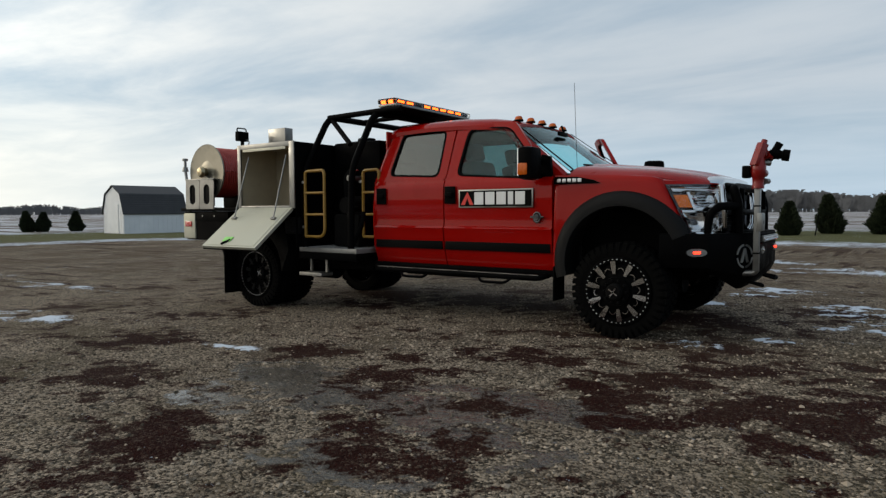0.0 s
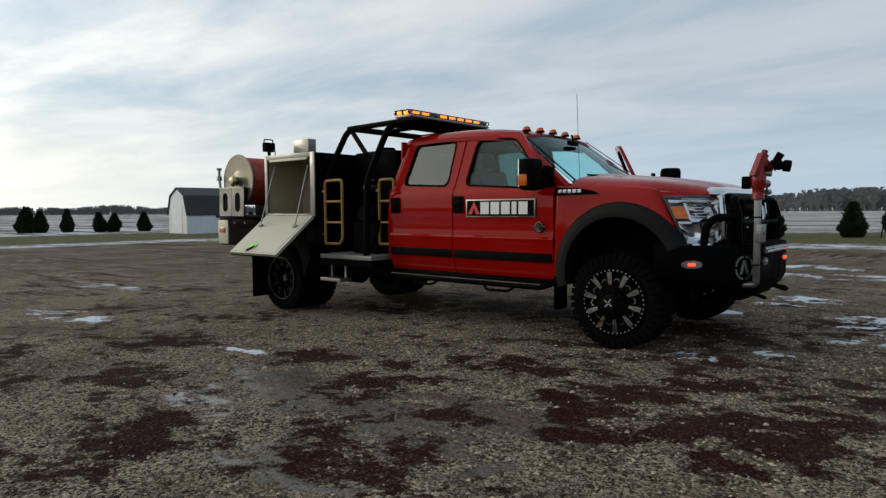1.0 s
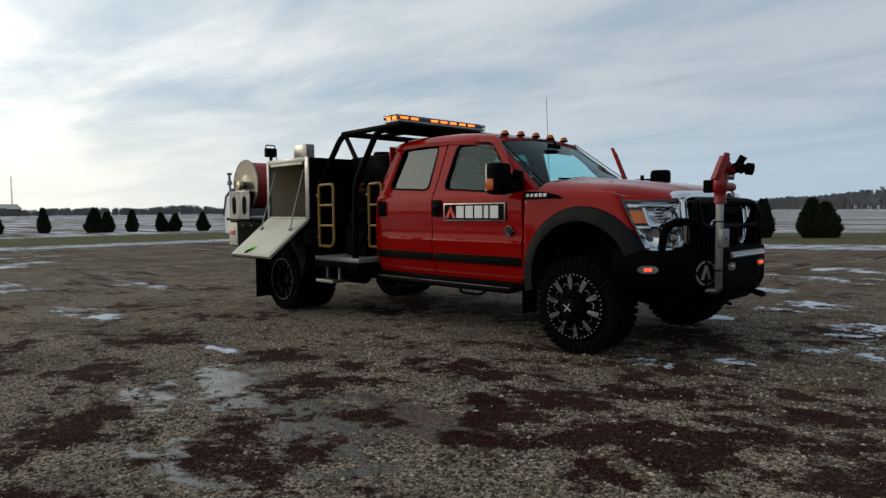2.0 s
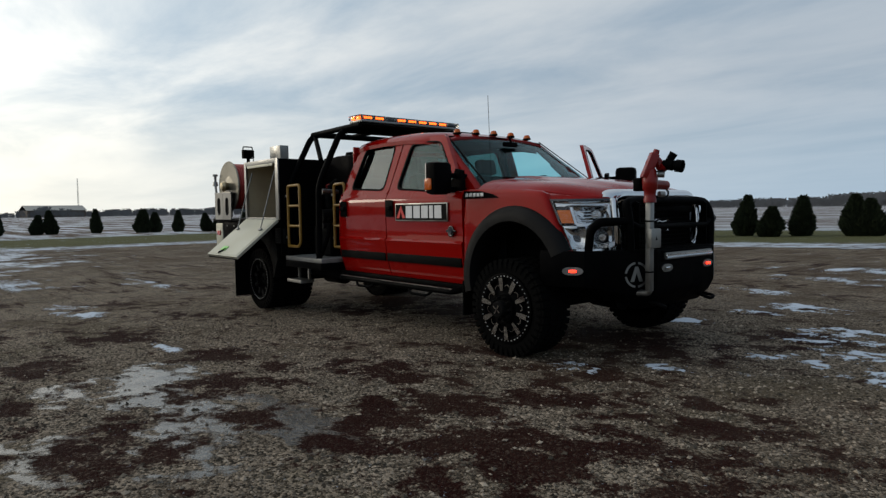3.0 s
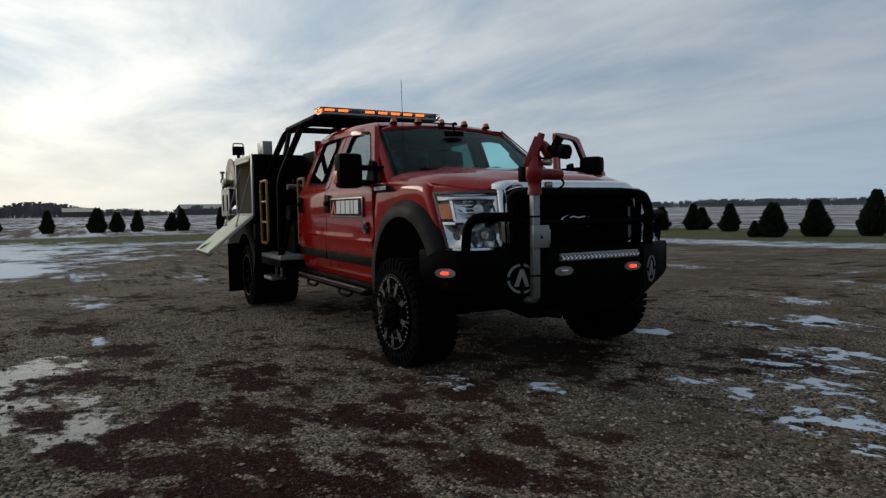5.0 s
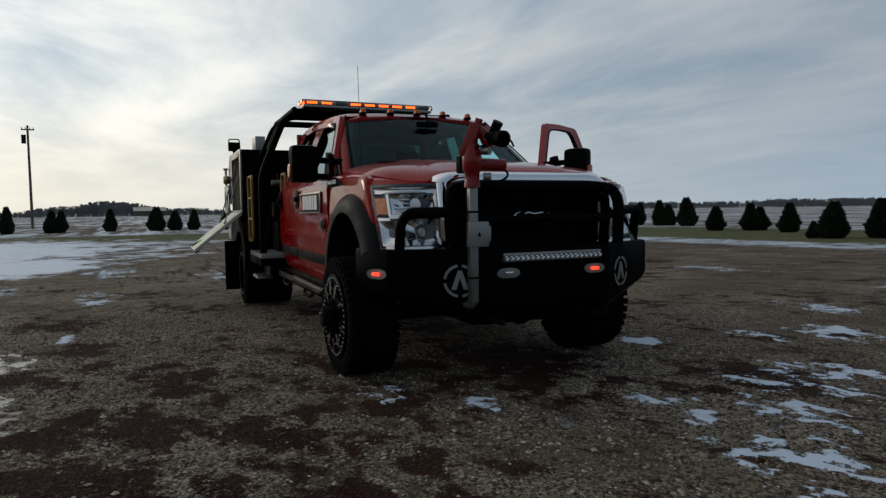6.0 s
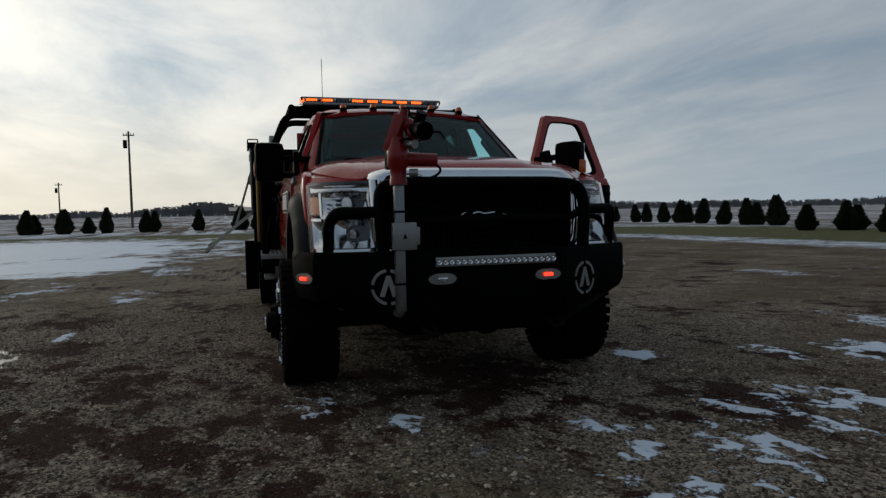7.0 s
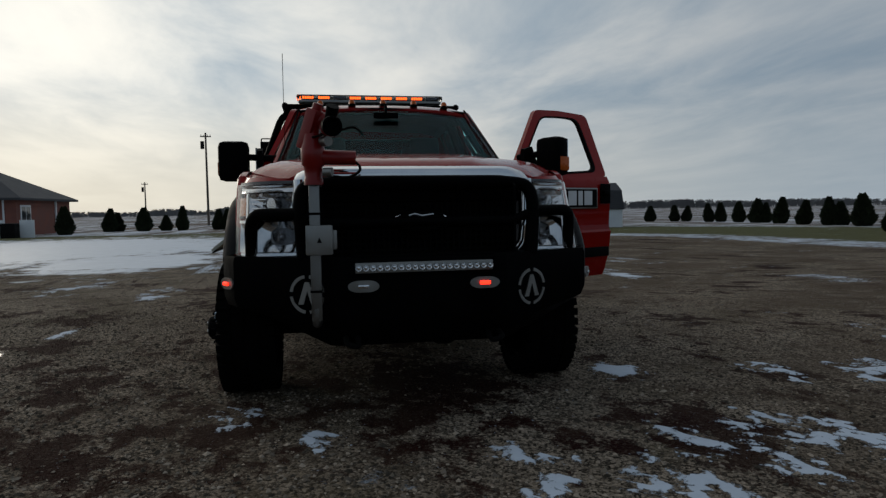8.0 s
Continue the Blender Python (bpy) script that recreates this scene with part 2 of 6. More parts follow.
def lathe(bm, profile, centre, n=48, axis="Y"):
    """Turns (radius, along) pairs round an axis through centre."""
    rings = []
    c = Vector(centre)
    for r, h in profile:
        ring = []
        for i in range(n):
            a = 2 * math.pi * i / n
            v = Vector((r * math.cos(a), h, r * math.sin(a))) if axis == "Y" else Vector((r * math.cos(a), r * math.sin(a), h))
            ring.append(bm.verts.new(c + v))
        rings.append(ring)
    for a, b in zip(rings, rings[1:]):
        for i in range(n):
            bm.faces.new((a[i], a[(i + 1) % n], b[(i + 1) % n], b[i]))
    return rings


def sheet(bm, rows, thick, away):
    """A skin over rows of points with a thickness; away is the way its back lies."""
    away = Vector(away)
    front = [[bm.verts.new(Vector(p)) for p in r] for r in rows]
    back = [[bm.verts.new(Vector(p) + away * thick) for p in r] for r in rows]
    nr, nc = len(rows), len(rows[0])
    for i in range(nr - 1):
        for j in range(nc - 1):
            bm.faces.new((front[i][j], front[i][j + 1], front[i + 1][j + 1], front[i + 1][j]))
            bm.faces.new((back[i][j], back[i + 1][j], back[i + 1][j + 1], back[i][j + 1]))
    rim = [(0, j) for j in range(nc)] + [(i, nc - 1) for i in range(1, nr)] + [(nr - 1, j) for j in range(nc - 2, -1, -1)] + [(i, 0) for i in range(nr - 2, 0, -1)]
    for (a, b), (c, d) in zip(rim, rim[1:] + rim[:1]):
        bm.faces.new((front[a][b], back[a][b], back[c][d], front[c][d]))


def prism(bm, outline, lo, hi, axis="z"):
    """An outline (two coordinates) drawn out from lo to hi along an axis."""
    def at(p, h):
        return {"z": (p[0], p[1], h), "y": (p[0], h, p[1]), "x": (h, p[0], p[1])}[axis]
    a = [bm.verts.new(at(p, lo)) for p in outline]
    b = [bm.verts.new(at(p, hi)) for p in outline]
    n = len(outline)
    for i in range(n):
        bm.faces.new((a[i], a[(i + 1) % n], b[(i + 1) % n], b[i]))
    bm.faces.new(a[::-1])
    bm.faces.new(b)


def bm_new():
    return bmesh.new()


def turn_all(bm, m):
    bmesh.ops.transform(bm, matrix=m, verts=bm.verts)


# ---- ground ----


def ground_z(x, y):
    return -0.4 * (1 - math.exp(-max(0.0, -x - 1.0) / 14.0))


def axis_steps(fine, half, far, grow):
    v = [i * fine for i in range(int(half / fine) + 1)]
    s = fine
    while v[-1] < far:
        s *= grow
        v.append(v[-1] + s)
    return v


def lattice(ix, iy, seed):
    h = (ix * 374761393 + iy * 668265263 + seed * 982451653) & 0xFFFFFFFF
    h = ((h ^ (h >> 13)) * 1274126177) & 0xFFFFFFFF
    return ((h ^ (h >> 16)) & 0xFFFF) / 32767.5 - 1.0


def fbm(x, y, scale, octaves, seed, gain=0.58):
    """Layered noise from about -1 to 1 over arrays of places; scale: lumps a metre."""
    total, amp, norm = np.zeros(np.shape(x)), 1.0, 0.0
    for k in range(octaves):
        c, d = math.cos(0.7 * k + seed), math.sin(0.7 * k + seed)
        u, v = (x * c - y * d) * scale + 31.7 * k, (x * d + y * c) * scale - 17.3 * k
        iu, iv = np.floor(u).astype(np.int64), np.floor(v).astype(np.int64)
        fu, fv = u - iu, v - iv
        fu, fv = fu * fu * (3 - 2 * fu), fv * fv * (3 - 2 * fv)
        a = lattice(iu, iv, seed + k) * (1 - fu) + lattice(iu + 1, iv, seed + k) * fu
        b = lattice(iu, iv + 1, seed + k) * (1 - fu) + lattice(iu + 1, iv + 1, seed + k) * fu
        total += amp * (a * (1 - fv) + b * fv)
        norm, amp, scale = norm + amp, amp * gain, scale * 2.03
    return total / norm * 1.5


gx = axis_steps(0.045, 6.0, 3500, 1.11)
gx = [-a for a in gx[:0:-1]] + gx
GX, GY = np.meshgrid(np.array(gx) + 0.5, np.array(gx) - 2.0)


def blobs(spots, x, y):
    out = np.zeros(np.shape(x))
    for bx, by, rx, ry in spots:
        out = np.maximum(out, np.exp(-(((x - bx) / rx) ** 2 + ((y - by) / ry) ** 2)))
    return out


# dead growth and mud: x, y, size
MUD_AND_SHADE = [(x, y, 1.35 * r, 1.0 * r) for x, y, r in (
    (-.78, -3.11, .24), (-.65, -2.24, .19), (-.21, -2.02, .25), (.66, -2.29, .34), (1.3, -2.56, .34), (1.04, -1.74, .20), (1.18, -1.5, .20), (1.71, -1.18, .17), (1.85, -1.65, .18), (2.2, -1.37, .16),
    (1.92, -.86, .09), (-1.15, -2.61, .16), (.41, -2.67, .19), (.77, -3.11, .22), (.15, -3.35, .15), (.82, -.92, .18), (.78, -.3, .09), (.3, -1.95, .12),
    (0, -4.05, .3), (-1.05, -4.6, .32), (-2.4, -4.05, .3), (-1.8, -2.8, .25), (-3.6, -3.2, .4), (1.3, 1.3, .35))]
MUD_AND_SHADE += [(1.3, -2.55, .70, .42), (.7, -2.3, .60, .30), (1.15, -1.6, .45, .26), (.6, -2.95, .40, .26), (1.9, -1.6, .40, .26), (-.3, -2.1, .5, .24), (1.7, -2.2, .4, .25)]
# beneath and just ahead of the truck: mud that also paints in its shade
MUD_AND_SHADE += [(x, y, 1.3 * r, r) for x, y, r in ((-3.75, .5, .5), (-2.4, .45, .5), (-1.4, .1, .4), (-3.2, -.4, .4), (-.1, .05, .4), (.2, .4, .35), (.75, 0, .22), (1.0, .42, .18), (1.2, .65, .2), (1.42, .85, .14), (.82, -1.1, .17), (1.3, .95, .12))]
# shallow water
WET = [(-1.3, -3.48, .55, .34), (-.8, -3.55, .52, .34), (-.33, -3.5, .50, .36), (.1, -3.75, .50, .30), (.36, -3.2, .48, .28), (-.1, -4.25, .42, .22), (-1.3, -4.0, .35, .2)]
SNOW = [(x, y, 1.1 * r, 0.7 * r) for x, y, r in (
    (.6, -1.0, .17), (1.1, -.55, .13), (1.4, .3, .12), (1.74, .33, .12), (1.53, .48, .14), (1.65, .88, .11), (1.38, 1.14, .19), (1.5, 1.22, .12), (1.26, 1.59, .18), (1.71, 1.45, .17),
    (1.42, 1.8, .24), (1.57, 1.95, .2), (.13, 1.41, .19), (.41, 2.36, .2), (.6, 3.08, .36), (1.95, .84, .24), (2.17, .2, .24), (2.38, .42, .24), (2.42, .07, .22))]
SNOW += [(-.2, 4.25, .6, .25), (.2, 6.3, 1.3, .4), (1.7, 6.6, 1.4, .5), (-1.2, 8.2, 1.5, .35), (-7, 4.8, 1.2, .3), (-9, 2.6, 1.5, .3), (-6.5, -3.0, .9, .25), (-9.5, -1.2, 1.4, .3),
         (-8.5, -4.6, 1.6, .5), (-11, -3.2, 1.8, .5), (-4.8, 7.5, 1.4, .3), (-11, 6.5, 1.6, .35), (-2.5, -3.0, .35, .06)]
ICE = [(-25, -14, 16, 13.5), (-15.5, -6.0, 5, 3.0)]
edge = np.maximum(np.maximum(-GX - 29.0, GY - 15.6), (-GX * 0.64 + GY * 0.77) - 27.0)


def mud_shade_at(x, y):
    f = fbm(x, y * 1.3, 5.0, 4, 3, 0.75)
    lone = 1.0 * f + 0.85 * fbm(x, y * 1.2, 0.8, 4, 9) - 0.12
    return np.maximum(blobs(MUD_AND_SHADE, x, y) * 0.98 + 0.98 * f, lone)


def snow_at(x, y):
    b = blobs(SNOW, x, y)
    f = np.where(np.hypot(x - 1.4, y - 0.6) < 2.6, 1.45 * fbm(x, y * 1.4, 10.0, 3, 21, 0.8), 1.15 * fbm(x, y, 2.6, 4, 22, 0.7))
    return (b * 0.50 + f) * np.clip(b * 5 - 0.3, 0, 1)


def wet_at(x, y):
    b = blobs(WET, x, y)
    return (b * 1.22 + 1.0 * fbm(x, y * 1.4, 4.5, 4, 37, 0.75)) * np.clip(b * 5 - 0.2, 0, 1) - 0.6 * np.clip(mud_shade_at(x, y) - 0.4, 0, 0.5)


def ground_top(x, y):
    """Height of the lot with its ruts, lumps and snow crusts."""
    z = -0.4 * (1 - np.exp(-np.maximum(0, -x - 1.0) / 14.0))
    near = np.exp(-(np.maximum(0, np.hypot(x, y) - 8) / 10) ** 2)
    bumps = 0.010 * fbm(x, y, 1.2, 3, 51) + 0.003 * fbm(x, y, 9.0, 2, 63)
    return z + near * (bumps + 0.010 * np.clip((snow_at(x, y) - 0.45) * 4, 0, 1))


GZ = ground_top(GX, GY)


def lay_ground():
    n0, n1 = GX.shape
    idx = np.arange(n0 * n1).reshape(n0, n1)
    faces = np.stack([idx[:-1, :-1], idx[:-1, 1:], idx[1:, 1:], idx[1:, :-1]], -1).reshape(-1, 4)
    me = bpy.data.meshes.new("ground")
    me.from_pydata(np.stack([GX, GY, GZ], -1).reshape(-1, 3).tolist(), [], faces.tolist())
    # the mud field also carries the shade painted under the truck
    for name, field in (("edge", np.clip(edge, -60, 400)), ("mud", mud_shade_at(GX, GY)), ("wet", wet_at(GX, GY)), ("snow", snow_at(GX, GY)), ("ice", blobs(ICE, GX, GY))):
        at = me.attributes.new(name, "FLOAT", "POINT")
        at.data.foreach_set("value", field.ravel().astype(np.float32))
    me.polygons.foreach_set("use_smooth", np.ones(len(me.polygons), bool))
    m, nt, b = shader("gravel_lot_grass_and_fields")
    co = node(nt, "ShaderNodeTexCoord").outputs["Object"]

    def tex(scale, detail=5.0, rough=0.6, vec=co):
        return node(nt, "ShaderNodeTexNoise", {0: vec, "Scale": scale, "Detail": detail, "Roughness": rough}).outputs[0]

    def field(name):
        return node(nt, "ShaderNodeAttribute", attribute_name=name).outputs["Fac"]
    n_big, n_mid, n_fine = tex(0.35), tex(2.2), tex(14.0, 6.0, 0.7)
    cells = node(nt, "ShaderNodeTexVoronoi", {0: co, "Scale": 68.0, "Randomness": 1.0})
    cells2 = node(nt, "ShaderNodeTexVoronoi", {0: co, "Scale": 150.0, "Randomness": 1.0})
    pick = node(nt, "ShaderNodeSeparateColor", {0: cells.outputs["Color"]}).outputs[0]
    pick2 = node(nt, "ShaderNodeSeparateColor", {0: cells2.outputs["Color"]}).outputs[1]
    tone = arith(nt, "ADD", arith(nt, "MULTIPLY", pick, 0.6), arith(nt, "MULTIPLY", pick2, 0.4))
    gravel = mixed(nt, ramp(nt, tone, 0.15, 0.95), (0.012, 0.0095, 0.0070), (0.41, 0.33, 0.25))
    dirt = mixed(nt, n_fine, (0.030, 0.021, 0.014), (0.072, 0.051, 0.034))
    fines = ramp(nt, arith(nt, "ADD", arith(nt, "MULTIPLY", n_mid, 0.7), arith(nt, "MULTIPLY", n_big, 0.5)), 0.56, 0.74)
    lot = mixed(nt, arith(nt, "MULTIPLY", fines, 0.55), gravel, dirt)
    lot = mixed(nt, arith(nt, "MULTIPLY", ramp(nt, tex(0.75, 7.0, 0.65), 0.50, 0.66), 0.55), lot, mixed(nt, n_fine, (0.045, 0.036, 0.020), (0.105, 0.084, 0.048)))
    # reddish dead growth and mud, and the truck's shade painted in the same colour
    frayed = arith(nt, "ADD", arith(nt, "MULTIPLY", arith(nt, "SUBTRACT", n_fine, 0.5), 1.7), arith(nt, "MULTIPLY", arith(nt, "SUBTRACT", tex(42.0, 4.0, 0.7), 0.5), 1.3))
    mud_shade_f = ramp(nt, arith(nt, "ADD", field("mud"), frayed), 0.22, 0.68)
    mud_shade_mask = arith(nt, "MULTIPLY", mud_shade_f, ramp(nt, tone, 0.98, 0.55, 0.80, 1.0))
    mud_shade_col = mixed(nt, n_fine, (0.0060, 0.0010, 0.0007), (0.027, 0.0050, 0.0030))
    lot = mixed(nt, mud_shade_mask, lot, mud_shade_col)
    far_lot = ramp(nt, field("edge"), -22.0, -8.0)
    lot = mixed(nt, arith(nt, "MULTIPLY", far_lot, arith(nt, "MULTIPLY", ramp(nt, tex(0.5, 8.0, 0.7), 0.40, 0.60), 0.75)), lot, mixed(nt, tex(3.0, 8.0, 0.75), (0.030, 0.019, 0.012), (0.150, 0.108, 0.074)))
    # grass strip, then stubble field in rows
    grass = mixed(nt, tex(1.3, 8.0, 0.75), (0.045, 0.048, 0.018), (0.150, 0.145, 0.070))
    rows_co = node(nt, "ShaderNodeMapping", {0: co, "Scale": (0.10, 1.6, 1.0)}).outputs[0]
    rows = tex(0.55, 6.0, 0.7, rows_co)
    soil = mixed(nt, rows, (0.09, 0.065, 0.05), (0.17, 0.125, 0.095))
    fieldcol = mixed(nt, ramp(nt, arith(nt, "ADD", rows, arith(nt, "MULTIPLY", tex(0.09), 0.5)), 0.68, 0.88), soil, (0.60, 0.63, 0.68))
    wob = arith(nt, "ADD", field("edge"), arith(nt, "MULTIPLY", arith(nt, "SUBTRACT", tex(0.35, 6.0), 0.5), 5.0))
    col = mixed(nt, ramp(nt, wob, 1.5, 3.4), lot, grass)
    col = mixed(nt, ramp(nt, wob, 15.0, 18.0), col, fieldcol)
    # snow
    snow1 = ramp(nt, arith(nt, "ADD", field("snow"), arith(nt, "MULTIPLY", frayed, 1.35)), 0.44, 0.66)
    band = arith(nt, "MULTIPLY", ramp(nt, field("edge"), -2.5, 0.3), ramp(nt, field("edge"), 6.0, 1.5))
    band2 = arith(nt, "MULTIPLY", ramp(nt, field("edge"), 13.0, 15.5), ramp(nt, field("edge"), 26.0, 18.0))
    band3 = arith(nt, "MULTIPLY", ramp(nt, field("edge"), 2.0, 6.0), ramp(nt, field("edge"), 15.0, 12.0))
    streak = tex(1.1, 10.0, 0.80)
    snow2 = ramp(nt, arith(nt, "ADD", arith(nt, "MULTIPLY", arith(nt, "MAXIMUM", band, arith(nt, "MAXIMUM", arith(nt, "MULTIPLY", band2, 0.85), arith(nt, "MULTIPLY", band3, 0.5))), 0.31), arith(nt, "MULTIPLY", arith(nt, "ADD", arith(nt, "MULTIPLY", streak, 0.65), arith(nt, "MULTIPLY", tex(5.0, 8.0, 0.8), 0.35)), 1.0)), 0.73, 0.86)
    lotsnow = arith(nt, "MULTIPLY", ramp(nt, arith(nt, "ADD", tex(0.9, 10.0, 0.80), arith(nt, "MULTIPLY", far_lot, 0.05)), 0.655, 0.72), ramp(nt, field("edge"), -26.0, -18.0))
    icef = ramp(nt, arith(nt, "ADD", field("ice"), arith(nt, "MULTIPLY", arith(nt, "SUBTRACT", tex(0.9, 10.0, 0.80), 0.5), 2.0)), 0.40, 0.60)
    snowall = arith(nt, "MAXIMUM", arith(nt, "MAXIMUM", snow1, snow2), arith(nt, "MAXIMUM", lotsnow, icef))
    snowcol = mixed(nt, arith(nt, "ADD", arith(nt, "MULTIPLY", n_mid, 0.6), arith(nt, "MULTIPLY", n_fine, 0.4)), (0.34, 0.39, 0.46), (0.68, 0.74, 0.82))
    col = mixed(nt, snowall, col, snowcol)
    # standing water between the stones
    wetf = ramp(nt, arith(nt, "ADD", field("wet"), arith(nt, "MULTIPLY", frayed, 0.7)), 0.40, 0.60)
    wetf = arith(nt, "MULTIPLY", wetf, arith(nt, "SUBTRACT", 1.0, mud_shade_f))
    col = mixed(nt, arith(nt, "MULTIPLY", wetf, 0.7), col, (0.030, 0.027, 0.024))
    nt.links.new(col, b.inputs["Base Color"])
    dry = arith(nt, "SUBTRACT", 0.88, arith(nt, "MULTIPLY", icef, 0.30))
    nt.links.new(arith(nt, "SUBTRACT", dry, arith(nt, "MULTIPLY", wetf, 0.64)), b.inputs["Roughness"])
    nt.links.new(arith(nt, "ADD", 0.06, arith(nt, "MULTIPLY", arith(nt, "MAXIMUM", wetf, icef), 0.44)), b.inputs["Specular IOR Level"])
    lumps = arith(nt, "ADD", arith(nt, "MULTIPLY", cells.outputs["Distance"], -1.1), arith(nt, "MULTIPLY", cells2.outputs["Distance"], -0.5))
    height = arith(nt, "ADD", arith(nt, "MULTIPLY", lumps, arith(nt, "SUBTRACT", 1.0, arith(nt, "MAXIMUM", arith(nt, "MULTIPLY", wetf, 0.93), snowall))), arith(nt, "MULTIPLY", snowall, 0.7))
    bp = node(nt, "ShaderNodeBump", {"Strength": 0.9, "Distance": 0.012, "Height": height})
    nt.links.new(bp.outputs[0], b.inputs["Normal"])
    me.materials.append(m)
    ob = new("ground", me)
    return tagged(ob, "gravel lot with mud and snow patches, grass and stubble fields", "ground", kind="structure")


lay_ground()

# ---- the brush fire truck ----
truck = thing("fire_truck", "red crew-cab brush fire truck with lit amber light bar", "fire truck")


def side_y(z):
    """Half the cab's width at a height: sills tuck in, the glass leans inwards."""
    zs = [0.45, 0.55, 0.70, 0.86, 0.885, 0.905, 0.96, 1.15, 1.27, 1.31, 1.335, 1.36, 1.40, 1.90, 2.0]
    ys = [0.885, 0.938, 0.982, 1.002, 1.009, 0.990, 0.986, 0.995, 0.996, 0.990, 0.976, 0.962, 0.942, 0.742, 0.67]
    return float(np.interp(z, zs, ys))


def skin(bm, x0, x1, z0, z1, s, thick=0.035, shape=None):
    zs = sorted({z0, z1, *[z for z in (0.55, 0.62, 0.70, 0.80, 0.86, 0.885, 0.905, 0.93, 0.96, 1.05, 1.15, 1.27, 1.31, 1.335) if z0 < z < z1]})
    xs = [x0 + (x1 - x0) * i / 6 for i in range(7)]
    rows = []
    for z in zs:
        rows.append([(x, s * side_y(z), z) for x in xs])
    sheet(bm, rows, thick, (0, -s, 0))


def window_ring(bm, outer, inner, s, thick=0.04):
    rows = [[(x, s * side_y(z), z) for x, z in poly + poly[:1]] for poly in (outer, inner)]
    away = Vector((0, -s, 0)) * thick
    f = [[bm.verts.new(Vector(p)) for p in r[:-1]] for r in rows]
    k = [[bm.verts.new(Vector(p) + away) for p in r[:-1]] for r in rows]
    n = len(outer)
    for i in range(n):
        j = (i + 1) % n
        bm.faces.new((f[0][i], f[0][j], f[1][j], f[1][i]))
        bm.faces.new((k[0][i], k[1][i], k[1][j], k[0][j]))
        bm.faces.new((f[0][i], k[0][i], k[0][j], f[0][j]))
        bm.faces.new((f[1][i], f[1][j], k[1][j], k[1][i]))


def pane(bm, poly, s, inset=0.018, thick=0.005):
    a = [bm.verts.new((x, s * (side_y(z) - inset), z)) for x, z in poly]
    b = [bm.verts.new((x, s * (side_y(z) - inset - thick), z)) for x, z in poly]
    n = len(poly)
    for i in range(n):
        bm.faces.new((a[i], a[(i + 1) % n], b[(i + 1) % n], b[i]))
    bm.faces.new(a)
    bm.faces.new(b[::-1])


FRONT_OUT = [(-1.855, 1.36), (-1.845, 1.915), (-1.50, 1.93), (-1.20, 1.915), (-0.95, 1.63), (-0.685, 1.335)]
FRONT_IN = [(-1.735, 1.405), (-1.705, 1.865), (-1.49, 1.872), (-1.24, 1.855), (-1.02, 1.62), (-0.775, 1.345)]
REAR_OUT = [(-2.765, 1.36), (-2.68, 1.925), (-2.28, 1.94), (-1.868, 1.93), (-1.868, 1.36)]
REAR_IN = [(-2.605, 1.43), (-2.55, 1.885), (-2.28, 1.893), (-1.985, 1.88), (-1.965, 1.40)]


def soft_poly(poly, rad, k=4):
    """A closed outline with rounded corners, the same number of points for the same number of corners."""
    out = []
    n = len(poly)
    for i in range(n):
        a, b, c = (Vector((*poly[j % n], 0)) for j in (i - 1, i, i + 1))
        d1, d2 = a - b, c - b
        r = min(rad, d1.length * 0.45, d2.length * 0.45)
        p, q = b + d1.normalized() * r, b + d2.normalized() * r
        for t in (j / k for j in range(k + 1)):
            v = p * (1 - t) ** 2 + b * 2 * t * (1 - t) + q * t * t
            out.append((v.x, v.y))
    return out


FRONT_OUT, REAR_OUT = soft_poly(FRONT_OUT, 0.05), soft_poly(REAR_OUT, 0.05)
FRONT_IN, REAR_IN = soft_poly(FRONT_IN, 0.075), soft_poly(REAR_IN, 0.075)


def offset_poly(poly, d):
    cx, cz = sum(p[0] for p in poly) / len(poly), sum(p[1] for p in poly) / len(poly)
    return [(cx + (x - cx) * (1 + d), cz + (z - cz) * (1 + d)) for x, z in poly]


def emblem(parent, s, m):
    """The maker's sign on a front door: a black plate with a silver edge, a red wedge and pale blocks."""
    y = s * 1.012
    bm = bm_new()
    box(bm, -1.67, -0.862, min(y, y - s * 0.012), max(y, y - s * 0.012), 1.085, 1.258, 0.004)
    turn_all(bm, m)
    part("sign_edge", bm, M_ALU, parent, "silver border of the door sign")
    bm = bm_new()
    y2 = s * 1.0145
    box(bm, -1.655, -0.877, min(y2, y), max(y2, y), 1.097, 1.246, 0.0)
    turn_all(bm, m)
    part("sign_plate", bm, M_STRIPE, parent, "black door sign plate")
    x0 = -1.64 if s < 0 else -0.892
    d = 1 if s < 0 else -1
    bm = bm_new()
    y3 = s * 1.018
    prism(bm, [(x0, 1.112), (x0 + d * 0.045, 1.112), (x0 + d * 0.075, 1.18), (x0 + d * 0.10, 1.112), (x0 + d * 0.145, 1.112), (x0 + d * 0.075, 1.236)], min(y2, y3), max(y2, y3), "y")
    turn_all(bm, m)
    part("sign_wedge", bm, M_VINYLRED, parent, "red wedge-shaped mark")
    for k in range(5):
        xa = x0 + d * (0.155 + k * 0.122)
        w = 0.10 if k != 3 else 0.055
        if k == 4:
            xa -= d * 0.045
        bm = bm_new()
        box(bm, min(xa, xa + d * w), max(xa, xa + d * w), min(y2, y3), max(y2, y3), 1.114, 1.232, 0.0)
        turn_all(bm, m)
        part("sign_block", bm, M_WHITE, parent)


